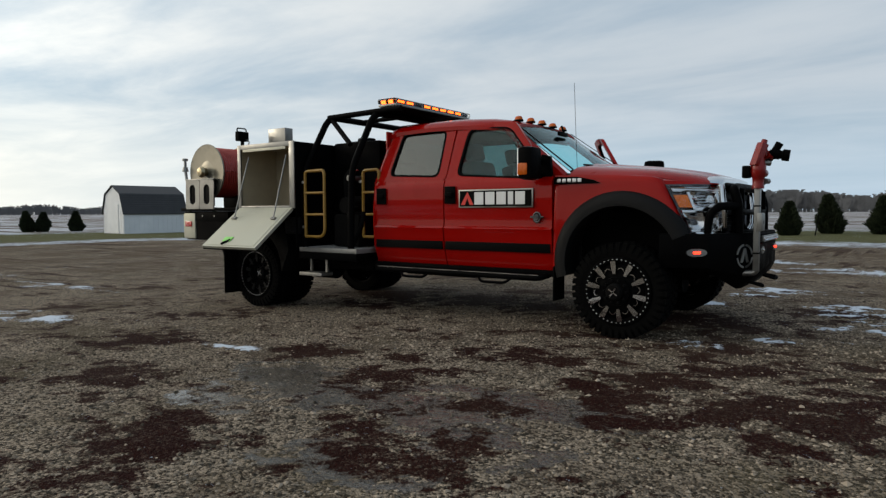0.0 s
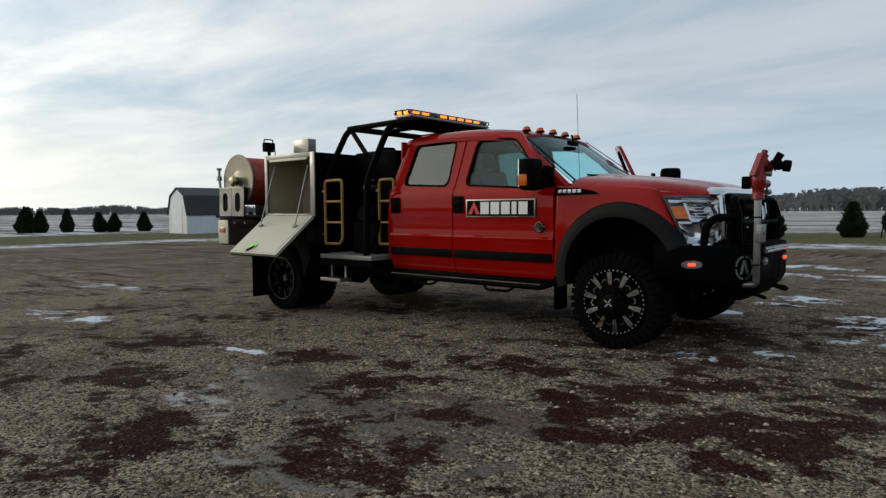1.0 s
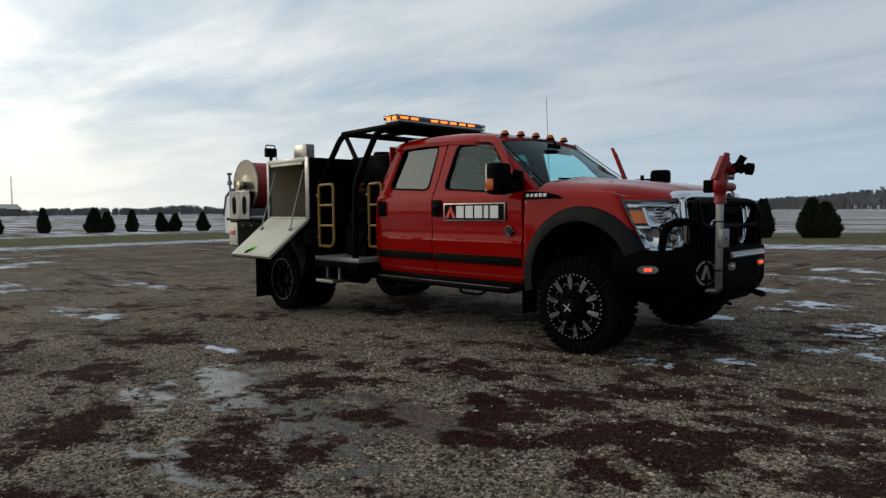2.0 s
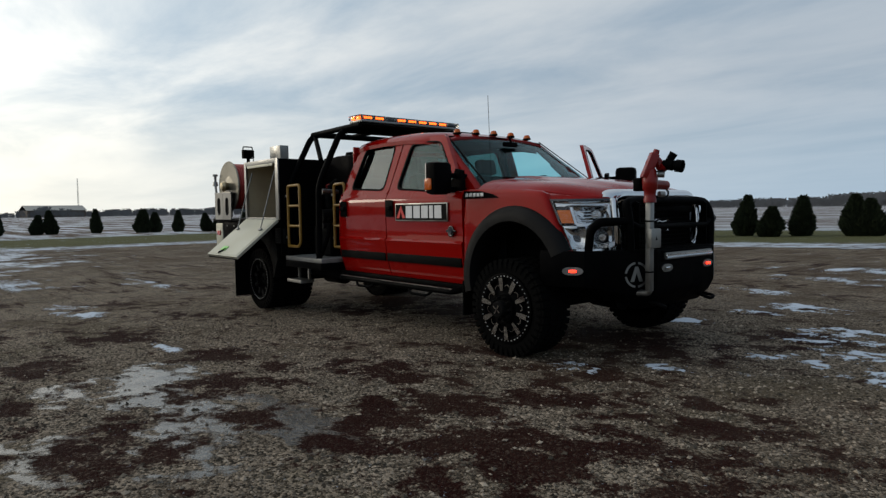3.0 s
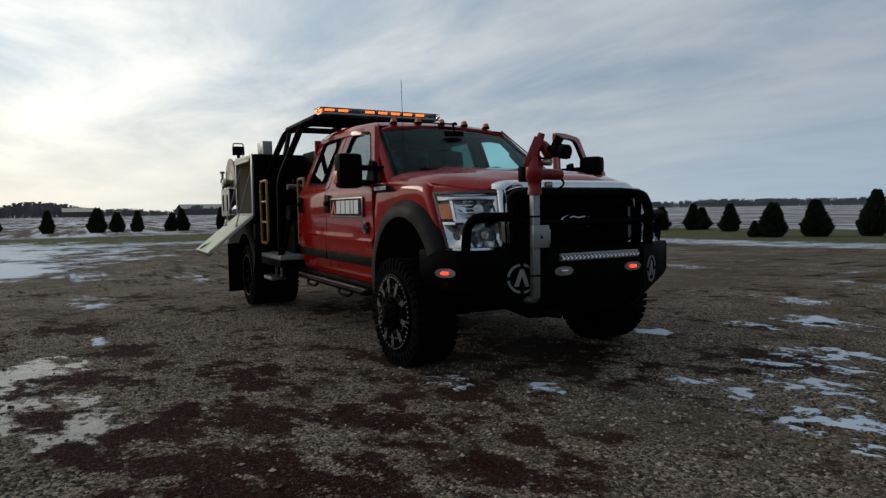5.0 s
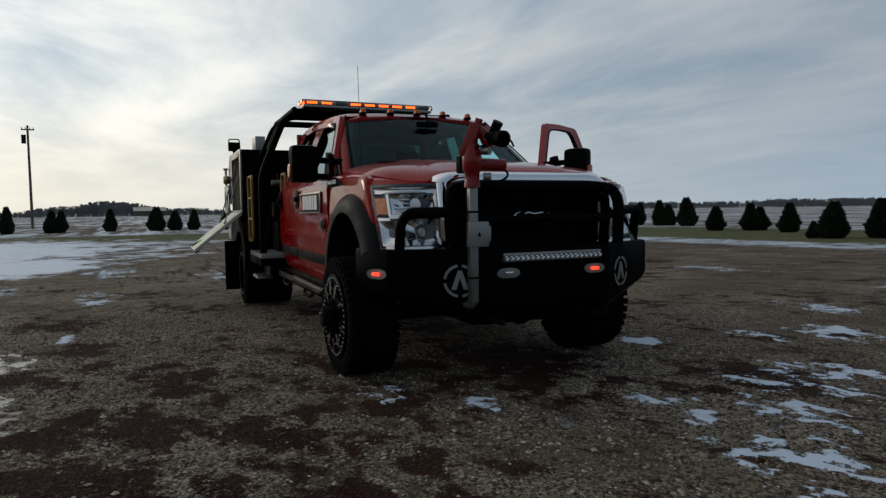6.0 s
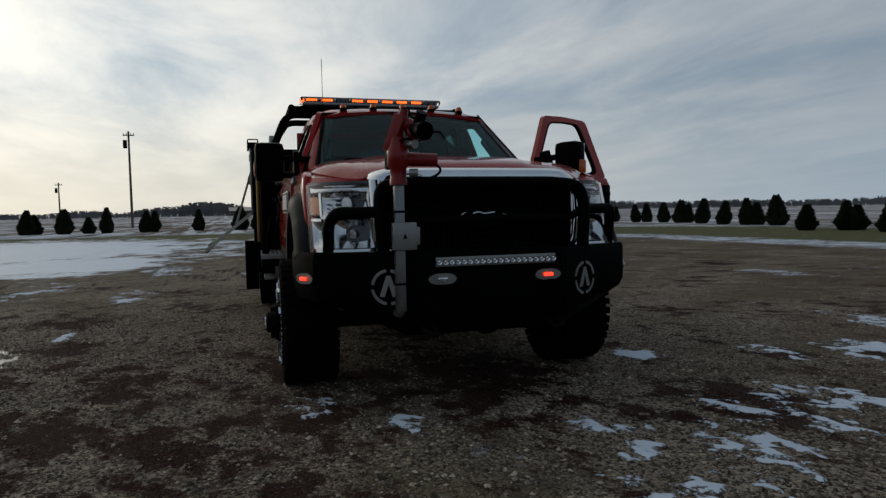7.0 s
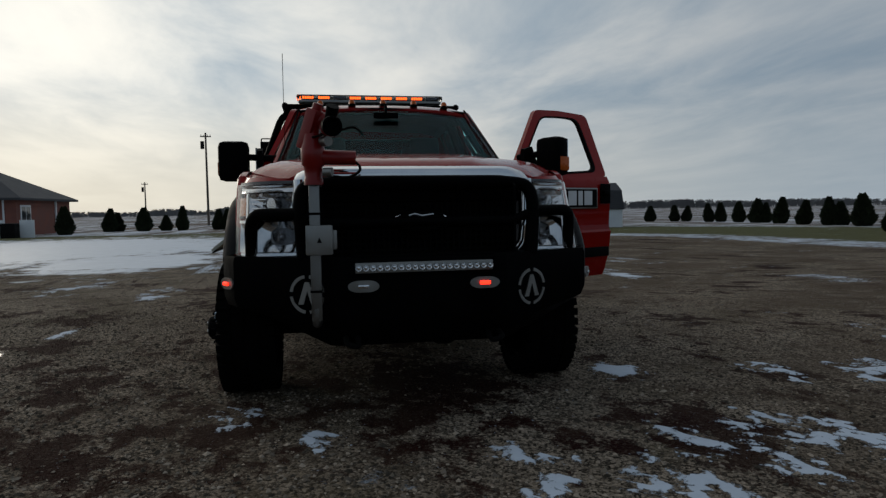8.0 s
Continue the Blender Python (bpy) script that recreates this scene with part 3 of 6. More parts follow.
def handle(parent, x, s, m):
    bm = bm_new()
    y = s * 1.005
    box(bm, x - 0.065, x + 0.065, min(y, y + s * 0.010), max(y, y + s * 0.010), 1.125, 1.295, 0.008)
    box(bm, x - 0.035, x + 0.045, min(y, y + s * 0.035), max(y, y + s * 0.035), 1.19, 1.235, 0.012)
    turn_all(bm, m)
    part("door_handle", bm, M_BLACK, parent, "black plastic door handle")


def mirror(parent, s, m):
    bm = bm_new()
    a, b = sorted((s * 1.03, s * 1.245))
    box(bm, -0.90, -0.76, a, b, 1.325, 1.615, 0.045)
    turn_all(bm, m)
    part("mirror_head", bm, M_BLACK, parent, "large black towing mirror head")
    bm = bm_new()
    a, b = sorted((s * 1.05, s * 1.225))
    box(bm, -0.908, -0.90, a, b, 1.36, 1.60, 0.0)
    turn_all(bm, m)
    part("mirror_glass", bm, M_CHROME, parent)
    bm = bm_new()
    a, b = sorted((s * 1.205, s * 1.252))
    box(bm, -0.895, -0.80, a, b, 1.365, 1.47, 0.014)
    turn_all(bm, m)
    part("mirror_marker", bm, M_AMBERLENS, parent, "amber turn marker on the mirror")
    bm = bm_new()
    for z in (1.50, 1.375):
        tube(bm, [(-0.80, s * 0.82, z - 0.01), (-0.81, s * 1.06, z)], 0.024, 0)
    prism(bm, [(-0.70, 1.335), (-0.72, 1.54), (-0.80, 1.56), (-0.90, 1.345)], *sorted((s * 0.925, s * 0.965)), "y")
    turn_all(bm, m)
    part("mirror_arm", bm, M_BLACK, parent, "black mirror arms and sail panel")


def front_door(s, opened=0.0):
    hx, hy = -0.72, s * 0.90
    m = Matrix.Translation((hx, hy, 0)) @ Matrix.Rotation(radians(-s * opened), 4, "Z") @ Matrix.Translation((-hx, -hy, 0))
    bm = bm_new()
    skin(bm, -1.855, -0.685, 0.50, 1.36, s)
    window_ring(bm, FRONT_OUT, FRONT_IN, s)
    turn_all(bm, m)
    d = part("door", bm, M_RED, truck, "red front door standing open" if opened else "red front door, shut")
    bm = bm_new()
    box(bm, -1.82, -0.72, *sorted((s * 0.88, s * 0.945)), 0.66, 1.34, 0.02)
    turn_all(bm, m)
    part("door_lining", bm, M_TRIM, d, "dark inner door lining")
    bm = bm_new()
    pane(bm, offset_poly(FRONT_IN, 0.03), s)
    turn_all(bm, m)
    if not opened:
        part("window_pane", bm, M_FRONTPANE, d, "tinted side window")
    else:
        bm.free()
    bm = bm_new()
    window_ring(bm, offset_poly(FRONT_IN, 0.03), offset_poly(FRONT_IN, -0.035), s * 1.003, 0.03)
    turn_all(bm, m)
    part("window_seal", bm, M_BLACK, d)
    bm = bm_new()
    y = s * side_y(0.715) * 1.012
    box(bm, -1.845, -0.70, min(y, y - s * 0.02), max(y, y - s * 0.02), 0.672, 0.755, 0.004)
    turn_all(bm, m)
    part("rub_strip", bm, M_STRIPE, d, "black stripe along the lower door")
    handle(d, -1.775, s, m)
    emblem(d, s, m)
    # open door's mirror is set 0.12 further out to fit the camera's view
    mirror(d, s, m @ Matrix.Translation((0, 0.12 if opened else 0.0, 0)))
    bm = bm_new()
    lathe(bm, [(0.0, 0.018), (0.03, 0.018), (0.034, 0.010), (0.042, 0.012), (0.052, 0.010), (0.052, 0.0)], (0, 0, 0), 24)
    for k in (-1, 1):
        box(bm, k * 0.05, k * 0.082, 0.0, 0.008, -0.006, 0.010, 0.002)
    turn_all(bm, m @ Matrix.Translation((-0.825, s * 1.0, 0.994)) @ Matrix.Diagonal((0.8, s, 1.0, 1)))
    part("door_badge", bm, M_DARKCHROME, d, "round chrome engine badge")
    return d


def rear_door(s):
    bm = bm_new()
    skin(bm, -2.765, -1.868, 0.50, 1.36, s)
    window_ring(bm, REAR_OUT, REAR_IN, s)
    d = part("door", bm, M_RED, truck, "red rear door, shut")
    bm = bm_new()
    pane(bm, offset_poly(REAR_IN, 0.03), s)
    part("window_pane", bm, M_TINT, d, "tinted side window")
    bm = bm_new()
    window_ring(bm, offset_poly(REAR_IN, 0.03), offset_poly(REAR_IN, -0.04), s * 1.003, 0.03)
    part("window_seal", bm, M_BLACK, d)
    bm = bm_new()
    y = s * side_y(0.715) * 1.012
    box(bm, -2.75, -1.88, min(y, y - s * 0.02), max(y, y - s * 0.02), 0.672, 0.755, 0.004)
    part("rub_strip", bm, M_STRIPE, d, "black stripe along the lower door")
    handle(d, -2.66, s, Matrix.Identity(4))


front_door(-1)
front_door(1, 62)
for s in (-1, 1):
    rear_door(s)


def crown(x):
    return float(np.interp(x, [-2.80, -2.75, -2.58, -2.2, -1.7, -1.40, -1.25, -1.20], [1.93, 1.985, 2.015, 2.025, 2.015, 1.985, 1.945, 1.925]))


def cab_shell():
    bm = bm_new()
    sect = [(-0.79, -0.105), (-0.765, -0.075), (-0.72, -0.045), (-0.62, -0.02), (-0.35, -0.004), (0, 0), (0.35, -0.004), (0.62, -0.02), (0.72, -0.045), (0.765, -0.075), (0.79, -0.105)]
    xs = [-2.80, -2.785, -2.73, -2.6, -2.2, -1.8, -1.5, -1.36, -1.27, -1.205]
    sheet(bm, [[(x, y * (0.965 if x < -1.4 else 0.90 if x > -1.3 else 0.935), crown(x) + dz) for y, dz in sect] for x in xs], 0.04, (0, 0, -1))
    for s in (-1, 1):
        # windscreen pillar
        p, q = Vector((-0.625, s * 0.880, 1.37)), Vector((-1.285, s * 0.728, 1.90))
        rows = []
        for i in range(6):
            t = i / 5
            c = p.lerp(q, t)
            rows.append([c + Vector((0.030, -s * 0.058, 0.004)), c + Vector((0.022, -s * 0.028, 0.010)), c, c + Vector((-0.085, s * 0.005, -0.01))])
        sheet(bm, rows, 0.04, (-0.4, -s * 0.5, -0.5))
        # centre pillar between the doors
        rows = [[(x, s * (side_y(z) - 0.012), z) for x in (-1.96, -1.91, -1.86, -1.80, -1.74)] for z in (1.34, 1.50, 1.65, 1.80, 1.93)]
        sheet(bm, rows, 0.02, (0, -s, 0))
        # rear corner of the cab, from sill to roof
        zs = [0.50, 0.7, 0.9, 1.1, 1.36, 1.5, 1.7, 1.93]
        rows = []
        for z in zs:
            lean = max(0, z - 1.36) * 0.14
            rows.append([(-2.772 + lean * 1.1, s * side_y(z), z), (-2.80 + lean, s * (side_y(z) - 0.01), z), (-2.83 + lean, s * (side_y(z) - 0.05), z), (-2.84 + lean, s * (side_y(z) - 0.14), z)])
        sheet(bm, rows, 0.03, (0.3, -s, 0))
    # back wall
    box(bm, -2.83, -2.80, -0.88, 0.88, 0.50, 1.42, 0.01)
    box(bm, -2.77, -2.74, -0.80, -0.62, 1.40, 1.92, 0.01)
    box(bm, -2.77, -2.74, 0.62, 0.80, 1.40, 1.92, 0.01)
    box(bm, -2.77, -2.74, -0.62, 0.62, 1.84, 1.95, 0.01)
    cab = part("cab", bm, M_RED, truck, "red crew-cab shell and roof")
    for s in (-1, 1):
        bm = bm_new()
        box(bm, -2.82, -0.66, *sorted((s * 0.86, s * 0.955)), 0.455, 0.515, 0.015)
        part("sill", bm, M_BLACK, cab, "black cab sill")
    bm = bm_new()
    box(bm, -2.76, -2.754, -0.62, 0.62, 1.42, 1.84, 0.0)
    part("rear_window", bm, M_DARKPANE, cab)
    # windscreen: a curved sheet
    bm = bm_new()
    rows = []
    for i in range(6):
        t = i / 5
        row = []
        for j in range(9):
            u = j / 4 - 1
            w = 0.832 + (0.69 - 0.832) * t
            row.append((-0.475 - 0.745 * t - 0.105 * u * u * (1 - 0.55 * t), u * w, 1.425 + (1.925 - 1.425) * t - 0.02 * u * u))
        rows.append(row)
    sheet(bm, rows, 0.006, (-0.55, 0, -0.83))
    part("windscreen", bm, M_GLASS, cab, "large sloping windscreen")
    bm = bm_new()
    for t in (0.0, 1.0):
        pts = []
        for j in range(9):
            u = j / 4 - 1
            w = 0.838 + (0.695 - 0.838) * t
            pts.append((-0.468 - 0.745 * t - 0.105 * u * u * (1 - 0.55 * t), u * w, 1.422 + (1.925 - 1.425) * t - 0.02 * u * u))
        tube(bm, pts, 0.012, 0, 6)
    part("windscreen_seal", bm, M_BLACK, cab)
    for s in (-1, 1):
        bm = bm_new()
        rows = []
        for i in range(6):
            t = i / 5
            w = 0.832 + (0.69 - 0.832) * t
            rows.append([(-0.475 - 0.745 * t - 0.105 * u * u * (1 - 0.55 * t) + 0.014, s * u * w, 1.425 + 0.5 * t - 0.02 * u * u + 0.021) for u in (0.972, 0.978, 0.984, 0.990)])
        sheet(bm, rows, 0.008, (-0.55, 0, -0.83))
        part("windscreen_edge", bm, M_BLACK, cab, "black painted edge of the windscreen")
    bm = bm_new()
    for a, b in (((-0.46, 0.10, 1.455), (-0.545, -0.62, 1.475)), ((-0.47, 0.62, 1.45), (-0.52, 0.02, 1.478))):
        tube(bm, [a, ((a[0] + b[0]) / 2 + 0.02, (a[1] + b[1]) / 2, (a[2] + b[2]) / 2 + 0.012), b], 0.009, 0, 6)
        cyl(bm, (a[0], a[1], a[2] - 0.02), (a[0], a[1], a[2] + 0.015), 0.018, n=8)
    part("wiper", bm, M_BLACK, cab, "black wiper arms at the foot of the windscreen")
    bm = bm_new()
    box(bm, -0.60, -0.40, -0.80, 0.80, 1.37, 1.425, 0.02)
    part("cowl", bm, M_BLACK, cab)
    for k in range(5):
        y = -0.51 + k * 0.255
        bm = bm_new()
        z0 = crown(-1.275) - 0.02 * (abs(y) / 0.6) ** 2
        lathe(bm, [(0.055, -0.012), (0.055, 0.010), (0.048, 0.014)], (0, 0, 0), 14, "Z")
        turn_all(bm, Matrix.Translation((-1.285, y, z0 + 0.012)) @ Matrix.Diagonal((0.95, 0.56, 0.75, 1)))
        base = part("roof_marker", bm, M_BLACK, truck, "amber cab roof marker lamp")
        bm = bm_new()
        lathe(bm, [(0.047, 0.0), (0.044, 0.022), (0.030, 0.040), (0.0, 0.046)], (0, 0, 0), 14, "Z")
        turn_all(bm, Matrix.Translation((-1.285, y, z0 + 0.021)) @ Matrix.Diagonal((0.95, 0.56, 0.85, 1)))
        part("marker_lens", bm, M_AMBERLENS, base, "amber dome lens")


cab_shell()


def cab_inside():
    bm = bm_new()
    box(bm, -2.78, -0.62, -0.86, 0.86, 0.56, 0.60, 0.0)
    box(bm, -0.66, -0.60, -0.86, 0.86, 0.58, 1.36, 0.0)
    part("cab_floor", bm, M_TRIM, truck, "dark floor and bulkhead")
    bm = bm_new()
    prism(bm, [(-0.55, 1.0), (-0.55, 1.385), (-0.72, 1.40), (-0.93, 1.36), (-0.98, 1.22), (-0.90, 1.0)], -0.84, 0.84, "y")
    d = part("dashboard", bm, M_TRIM, truck, "dark dashboard")
    bm = bm_new()
    sect = [(-0.69, -0.15), (-0.65, -0.10), (-0.5, -0.07), (0, -0.06), (0.5, -0.07), (0.65, -0.10), (0.69, -0.15)]
    sheet(bm, [[(x, y, crown(x) + dz) for y, dz in sect] for x in (-2.72, -2.4, -1.9, -1.5, -1.30)], 0.012, (0, 0, -1))
    part("headliner", bm, M_TRIM, truck, "dark roof lining")
    for s in (-1, 1):
        bm = bm_new()
        box(bm, -2.74, -1.89, *sorted((s * 0.88, s * 0.94)), 0.66, 1.36, 0.02)
        part("rear_door_lining", bm, M_TRIM, truck)
        bm = bm_new()
        tube(bm, [(-1.86, s * 0.865, 1.36), (-1.86, s * 0.67, 1.90)], 0.045, 0, 8)
        part("centre_pillar_trim", bm, M_TRIM, truck)
        bm = bm_new()
        tube(bm, [(-0.72, s * 0.80, 1.37), (-1.27, s * 0.635, 1.87)], 0.036, 0, 8)
        part("windscreen_pillar_trim", bm, M_TRIM, truck)
        bm = bm_new()
        tube(bm, [(-0.84, s * 0.76, 1.50), (-0.90, s * 0.69, 1.515), (-1.06, s * 0.64, 1.67), (-1.05, s * 0.70, 1.70)], 0.017, 0.03, 8)
        part("grab_handle", bm, M_TRIM, truck, "dark grab handle on the windscreen pillar")
    bm = bm_new()
    ring = [(0.185 * math.cos(2 * math.pi * i / 20), 0.185 * math.sin(2 * math.pi * i / 20), 0) for i in range(21)]
    tube(bm, ring, 0.017, 0, 8)
    cyl(bm, (0, 0, -0.10), (0, 0, 0.01), 0.05, 0.06, 12)
    box(bm, -0.17, 0.17, -0.02, 0.02, -0.012, 0.006, 0.005)
    turn_all(bm, pose(-1.04, 0.41, 1.36, 0, -62, 0))
    part("steering_wheel", bm, M_BLACK, truck, "black steering wheel")
    for x, ys in ((-1.42, (-0.43, 0.43)), (-2.32, (-0.45, 0.45))):
        for y in ys:
            bm = bm_new()
            box(bm, x - 0.28, x + 0.27, y - 0.26, y + 0.26, 0.84, 1.00, 0.05)
            seat = part("seat", bm, M_SEAT, truck, "grey cloth cab seat")
            bm = bm_new()
            box(bm, -0.08, 0.08, -0.25, 0.25, 0, 0.62, 0.055)
            turn_all(bm, pose(x - 0.26, y, 0.96, 0, -14, 0))
            part("backrest", bm, M_SEAT, seat)
            bm = bm_new()
            box(bm, -0.055, 0.055, -0.13, 0.13, 0.64, 0.82, 0.04)
            turn_all(bm, pose(x - 0.26, y, 0.96, 0, -14, 0))
            part("headrest", bm, M_SEAT, seat)
            bm = bm_new()
            box(bm, x - 0.22, x + 0.22, y - 0.2, y + 0.2, 0.60, 0.845, 0.01)
            part("seat_base", bm, M_TRIM, seat)
    bm = bm_new()
    box(bm, -1.06, -1.03, -0.10, 0.10, 1.82, 1.87, 0.012)
    cyl(bm, (-1.03, 0, 1.86), (-1.06, 0, 1.93), 0.012, n=8)
    part("rear_view_mirror", bm, M_BLACK, truck)


cab_inside()

ARCH = (-0.06, 0.62)


def patch_point(u, v, s, lift=0.0):
    c = [Vector((0.285, 0.948, 1.262)), Vector((0.635, 0.60, 1.262)), Vector((0.49, 0.950, 0.868)), Vector((0.655, 0.60, 0.868))]
    p = c[0] * (1 - u) * (1 - v) + c[1] * u * (1 - v) + c[2] * (1 - u) * v + c[3] * u * v
    p += Vector((0.72, 0.69, 0)) * (0.075 * math.sin(math.pi * min(1, u * 1.05)) + lift)
    return Vector((p.x, p.y * s, p.z))


def hood_and_fenders():
    bm = bm_new()
    xs = [-0.50, -0.40, -0.2, 0.0, 0.2, 0.35, 0.46, 0.54, 0.59]
    ys = [-1, -0.96, -0.9, -0.82, -0.72, -0.62, -0.54, -0.46, -0.3, -0.15, 0]
    ys = ys + [-y for y in ys[-2::-1]]
    rows = []
    for x in xs:
        zc = float(np.interp(x, xs, [1.495, 1.49, 1.47, 1.45, 1.428, 1.405, 1.385, 1.362, 1.33]))
        half = float(np.interp(x, [-0.5, 0.2, 0.59], [0.925, 0.905, 0.69]))
        edge_z = float(np.interp(x, [-0.5, 0.1, 0.3, 0.59], [1.365, 1.345, 1.312, 1.268]))
        row = []
        for u in ys:
            a = abs(u)
            fall = np.interp(a, [0, 0.35, 0.46, 0.54, 0.72, 0.82, 0.90, 0.96, 1.0], [0, 0.0, 0.02, 0.16, 0.28, 0.38, 0.55, 0.78, 1.0])
            row.append((x - 0.03 * a * a * (1 if x > 0.3 else 0) + (0.05 * a * a if x < -0.45 else 0) * -1, u * half, zc + (edge_z - zc) * fall))
        rows.append(row)
    sheet(bm, rows, 0.025, (0, 0, -1))
    part("hood", bm, M_RED, truck, "red bonnet with a raised centre")
    for s in (-1, 1):
        bm = bm_new()
        outline = [(-0.68, 0.50), (-0.68, 0.72), (-0.68, 0.95), (-0.68, 1.15), (-0.68, 1.365), (-0.45, 1.365), (-0.2, 1.355), (0.05, 1.345), (0.20, 1.33), (0.27, 1.305), (0.30, 1.235), (0.385, 1.06), (0.47, 0.90), (0.50, 0.86)]
        n = len(outline)
        steps = ((0.0, 0.0), (0.06, 0.016), (0.14, 0.024), (0.30, 0.028), (0.55, 0.026), (0.8, 0.026), (1.0, 0.026))
        rows = [[] for _ in steps]
        for i, (x, z) in enumerate(outline):
            a = radians(190 - 164 * i / (n - 1))
            ax, az = ARCH[0] + 0.55 * math.cos(a), ARCH[1] + 0.55 * math.sin(a)
            top = min(1, max(0, z - 1.30) / 0.065)
            lip = 0.962 - 0.012 * top - 0.03 * max(0, x - 0.1)
            for row, (t, out) in zip(rows, steps):
                row.append((x + (ax - x) * t, s * (lip + (0.960 - lip) * t + out), z + (az - z) * t))
        sheet(bm, rows, 0.03, (0, -s, 0))
        fender = part("fender", bm, M_RED, truck, "red front fender")
        # wide flare over the wheel
        bm = bm_new()
        prof = [(0.605, 0.965), (0.600, 0.990), (0.585, 1.018), (0.555, 1.040), (0.515, 1.050), (0.475, 1.048), (0.468, 1.030), (0.472, 0.90), (0.50, 0.70)]
        rows = []
        for k in range(25):
            a = radians(196 - 171 * k / 24)
            rows.append([(ARCH[0] + r * math.cos(a) * (1.0 if math.cos(a) < 0 else 1.0 + 0.035 * math.cos(a)), s * y, ARCH[1] + r * math.sin(a) * 0.995) for r, y in prof])
        sheet(bm, rows, 0.012, (0, -s, 0))
        part("wheel_flare", bm, M_FLARE, fender, "black moulded wheel-arch flare")
        bm = bm_new()
        box(bm, ARCH[0] - 0.60, ARCH[0] + 0.60, *sorted((s * 0.50, s * 0.52)), 0.45, 1.22, 0.0)
        part("inner_arch", bm, M_CHASSIS, fender)
        bm = bm_new()
        y = s * 0.992
        prism(bm, [(-0.665, 1.285), (-0.66, 1.352), (-0.45, 1.345), (-0.30, 1.315), (-0.235, 1.285)], *sorted((y, y - s * 0.05)), "y")
        vent = part("fender_vent", bm, M_BLACK, fender, "black fender vent with a silver badge")
        for k in range(5):
            bm = bm_new()
            y2 = s * 0.998
            box(bm, -0.635 + k * 0.048, -0.599 + k * 0.048, *sorted((y, y2)), 1.300, 1.332, 0.003)
            part("badge_bar", bm, M_SILVER, fender)

        # header panel between the bonnet's edge and the lamp
        bm = bm_new()
        rows = [[], [], []]
        for i in range(9):
            u = i / 8
            lamp = patch_point(u, 0.0, s, 0.006)
            hx = 0.19 + 0.375 * u
            hy = float(np.interp(hx, [0.2, 0.59], [0.90, 0.685]))
            hz = float(np.interp(hx, [0.1, 0.3, 0.59], [1.338, 1.303, 1.258]))
            hood_p = Vector((hx, s * hy, hz))
            rows[0].append(hood_p)
            rows[1].append(hood_p.lerp(lamp, 0.6) + Vector((0.010, s * 0.010, 0.010)))
            rows[2].append(lamp + Vector((0, 0, -0.012)))
        sheet(bm, rows, 0.012, (-0.5, -0.5 * s, -0.5))
        part("header_panel", bm, M_RED, fender)


hood_and_fenders()


def lamp_patch(bm, u0, u1, v0, v1, s, lift, thick, n=6):
    rows = [[patch_point(u0 + (u1 - u0) * i / n, v0 + (v1 - v0) * j / n, s, lift) for i in range(n + 1)] for j in range(n + 1)]
    sheet(bm, rows, thick, (-0.72, -0.69 * s, 0))


def bowl_patch(bm, u0, u1, v0, v1, s, lip, deep):
    """A dished reflector: rim at lip, middle sunk by deep."""
    n = 8
    rows = []
    for j in range(n + 1):
        row = []
        for i in range(n + 1):
            a, b = 2 * i / n - 1, 2 * j / n - 1
            dish = (1 - a * a) * (1 - b * b)
            row.append(patch_point(u0 + (u1 - u0) * i / n, v0 + (v1 - v0) * j / n, s, lip - deep * dish))
        rows.append(row)
    sheet(bm, rows, 0.004, (-0.72, -0.69 * s, 0))


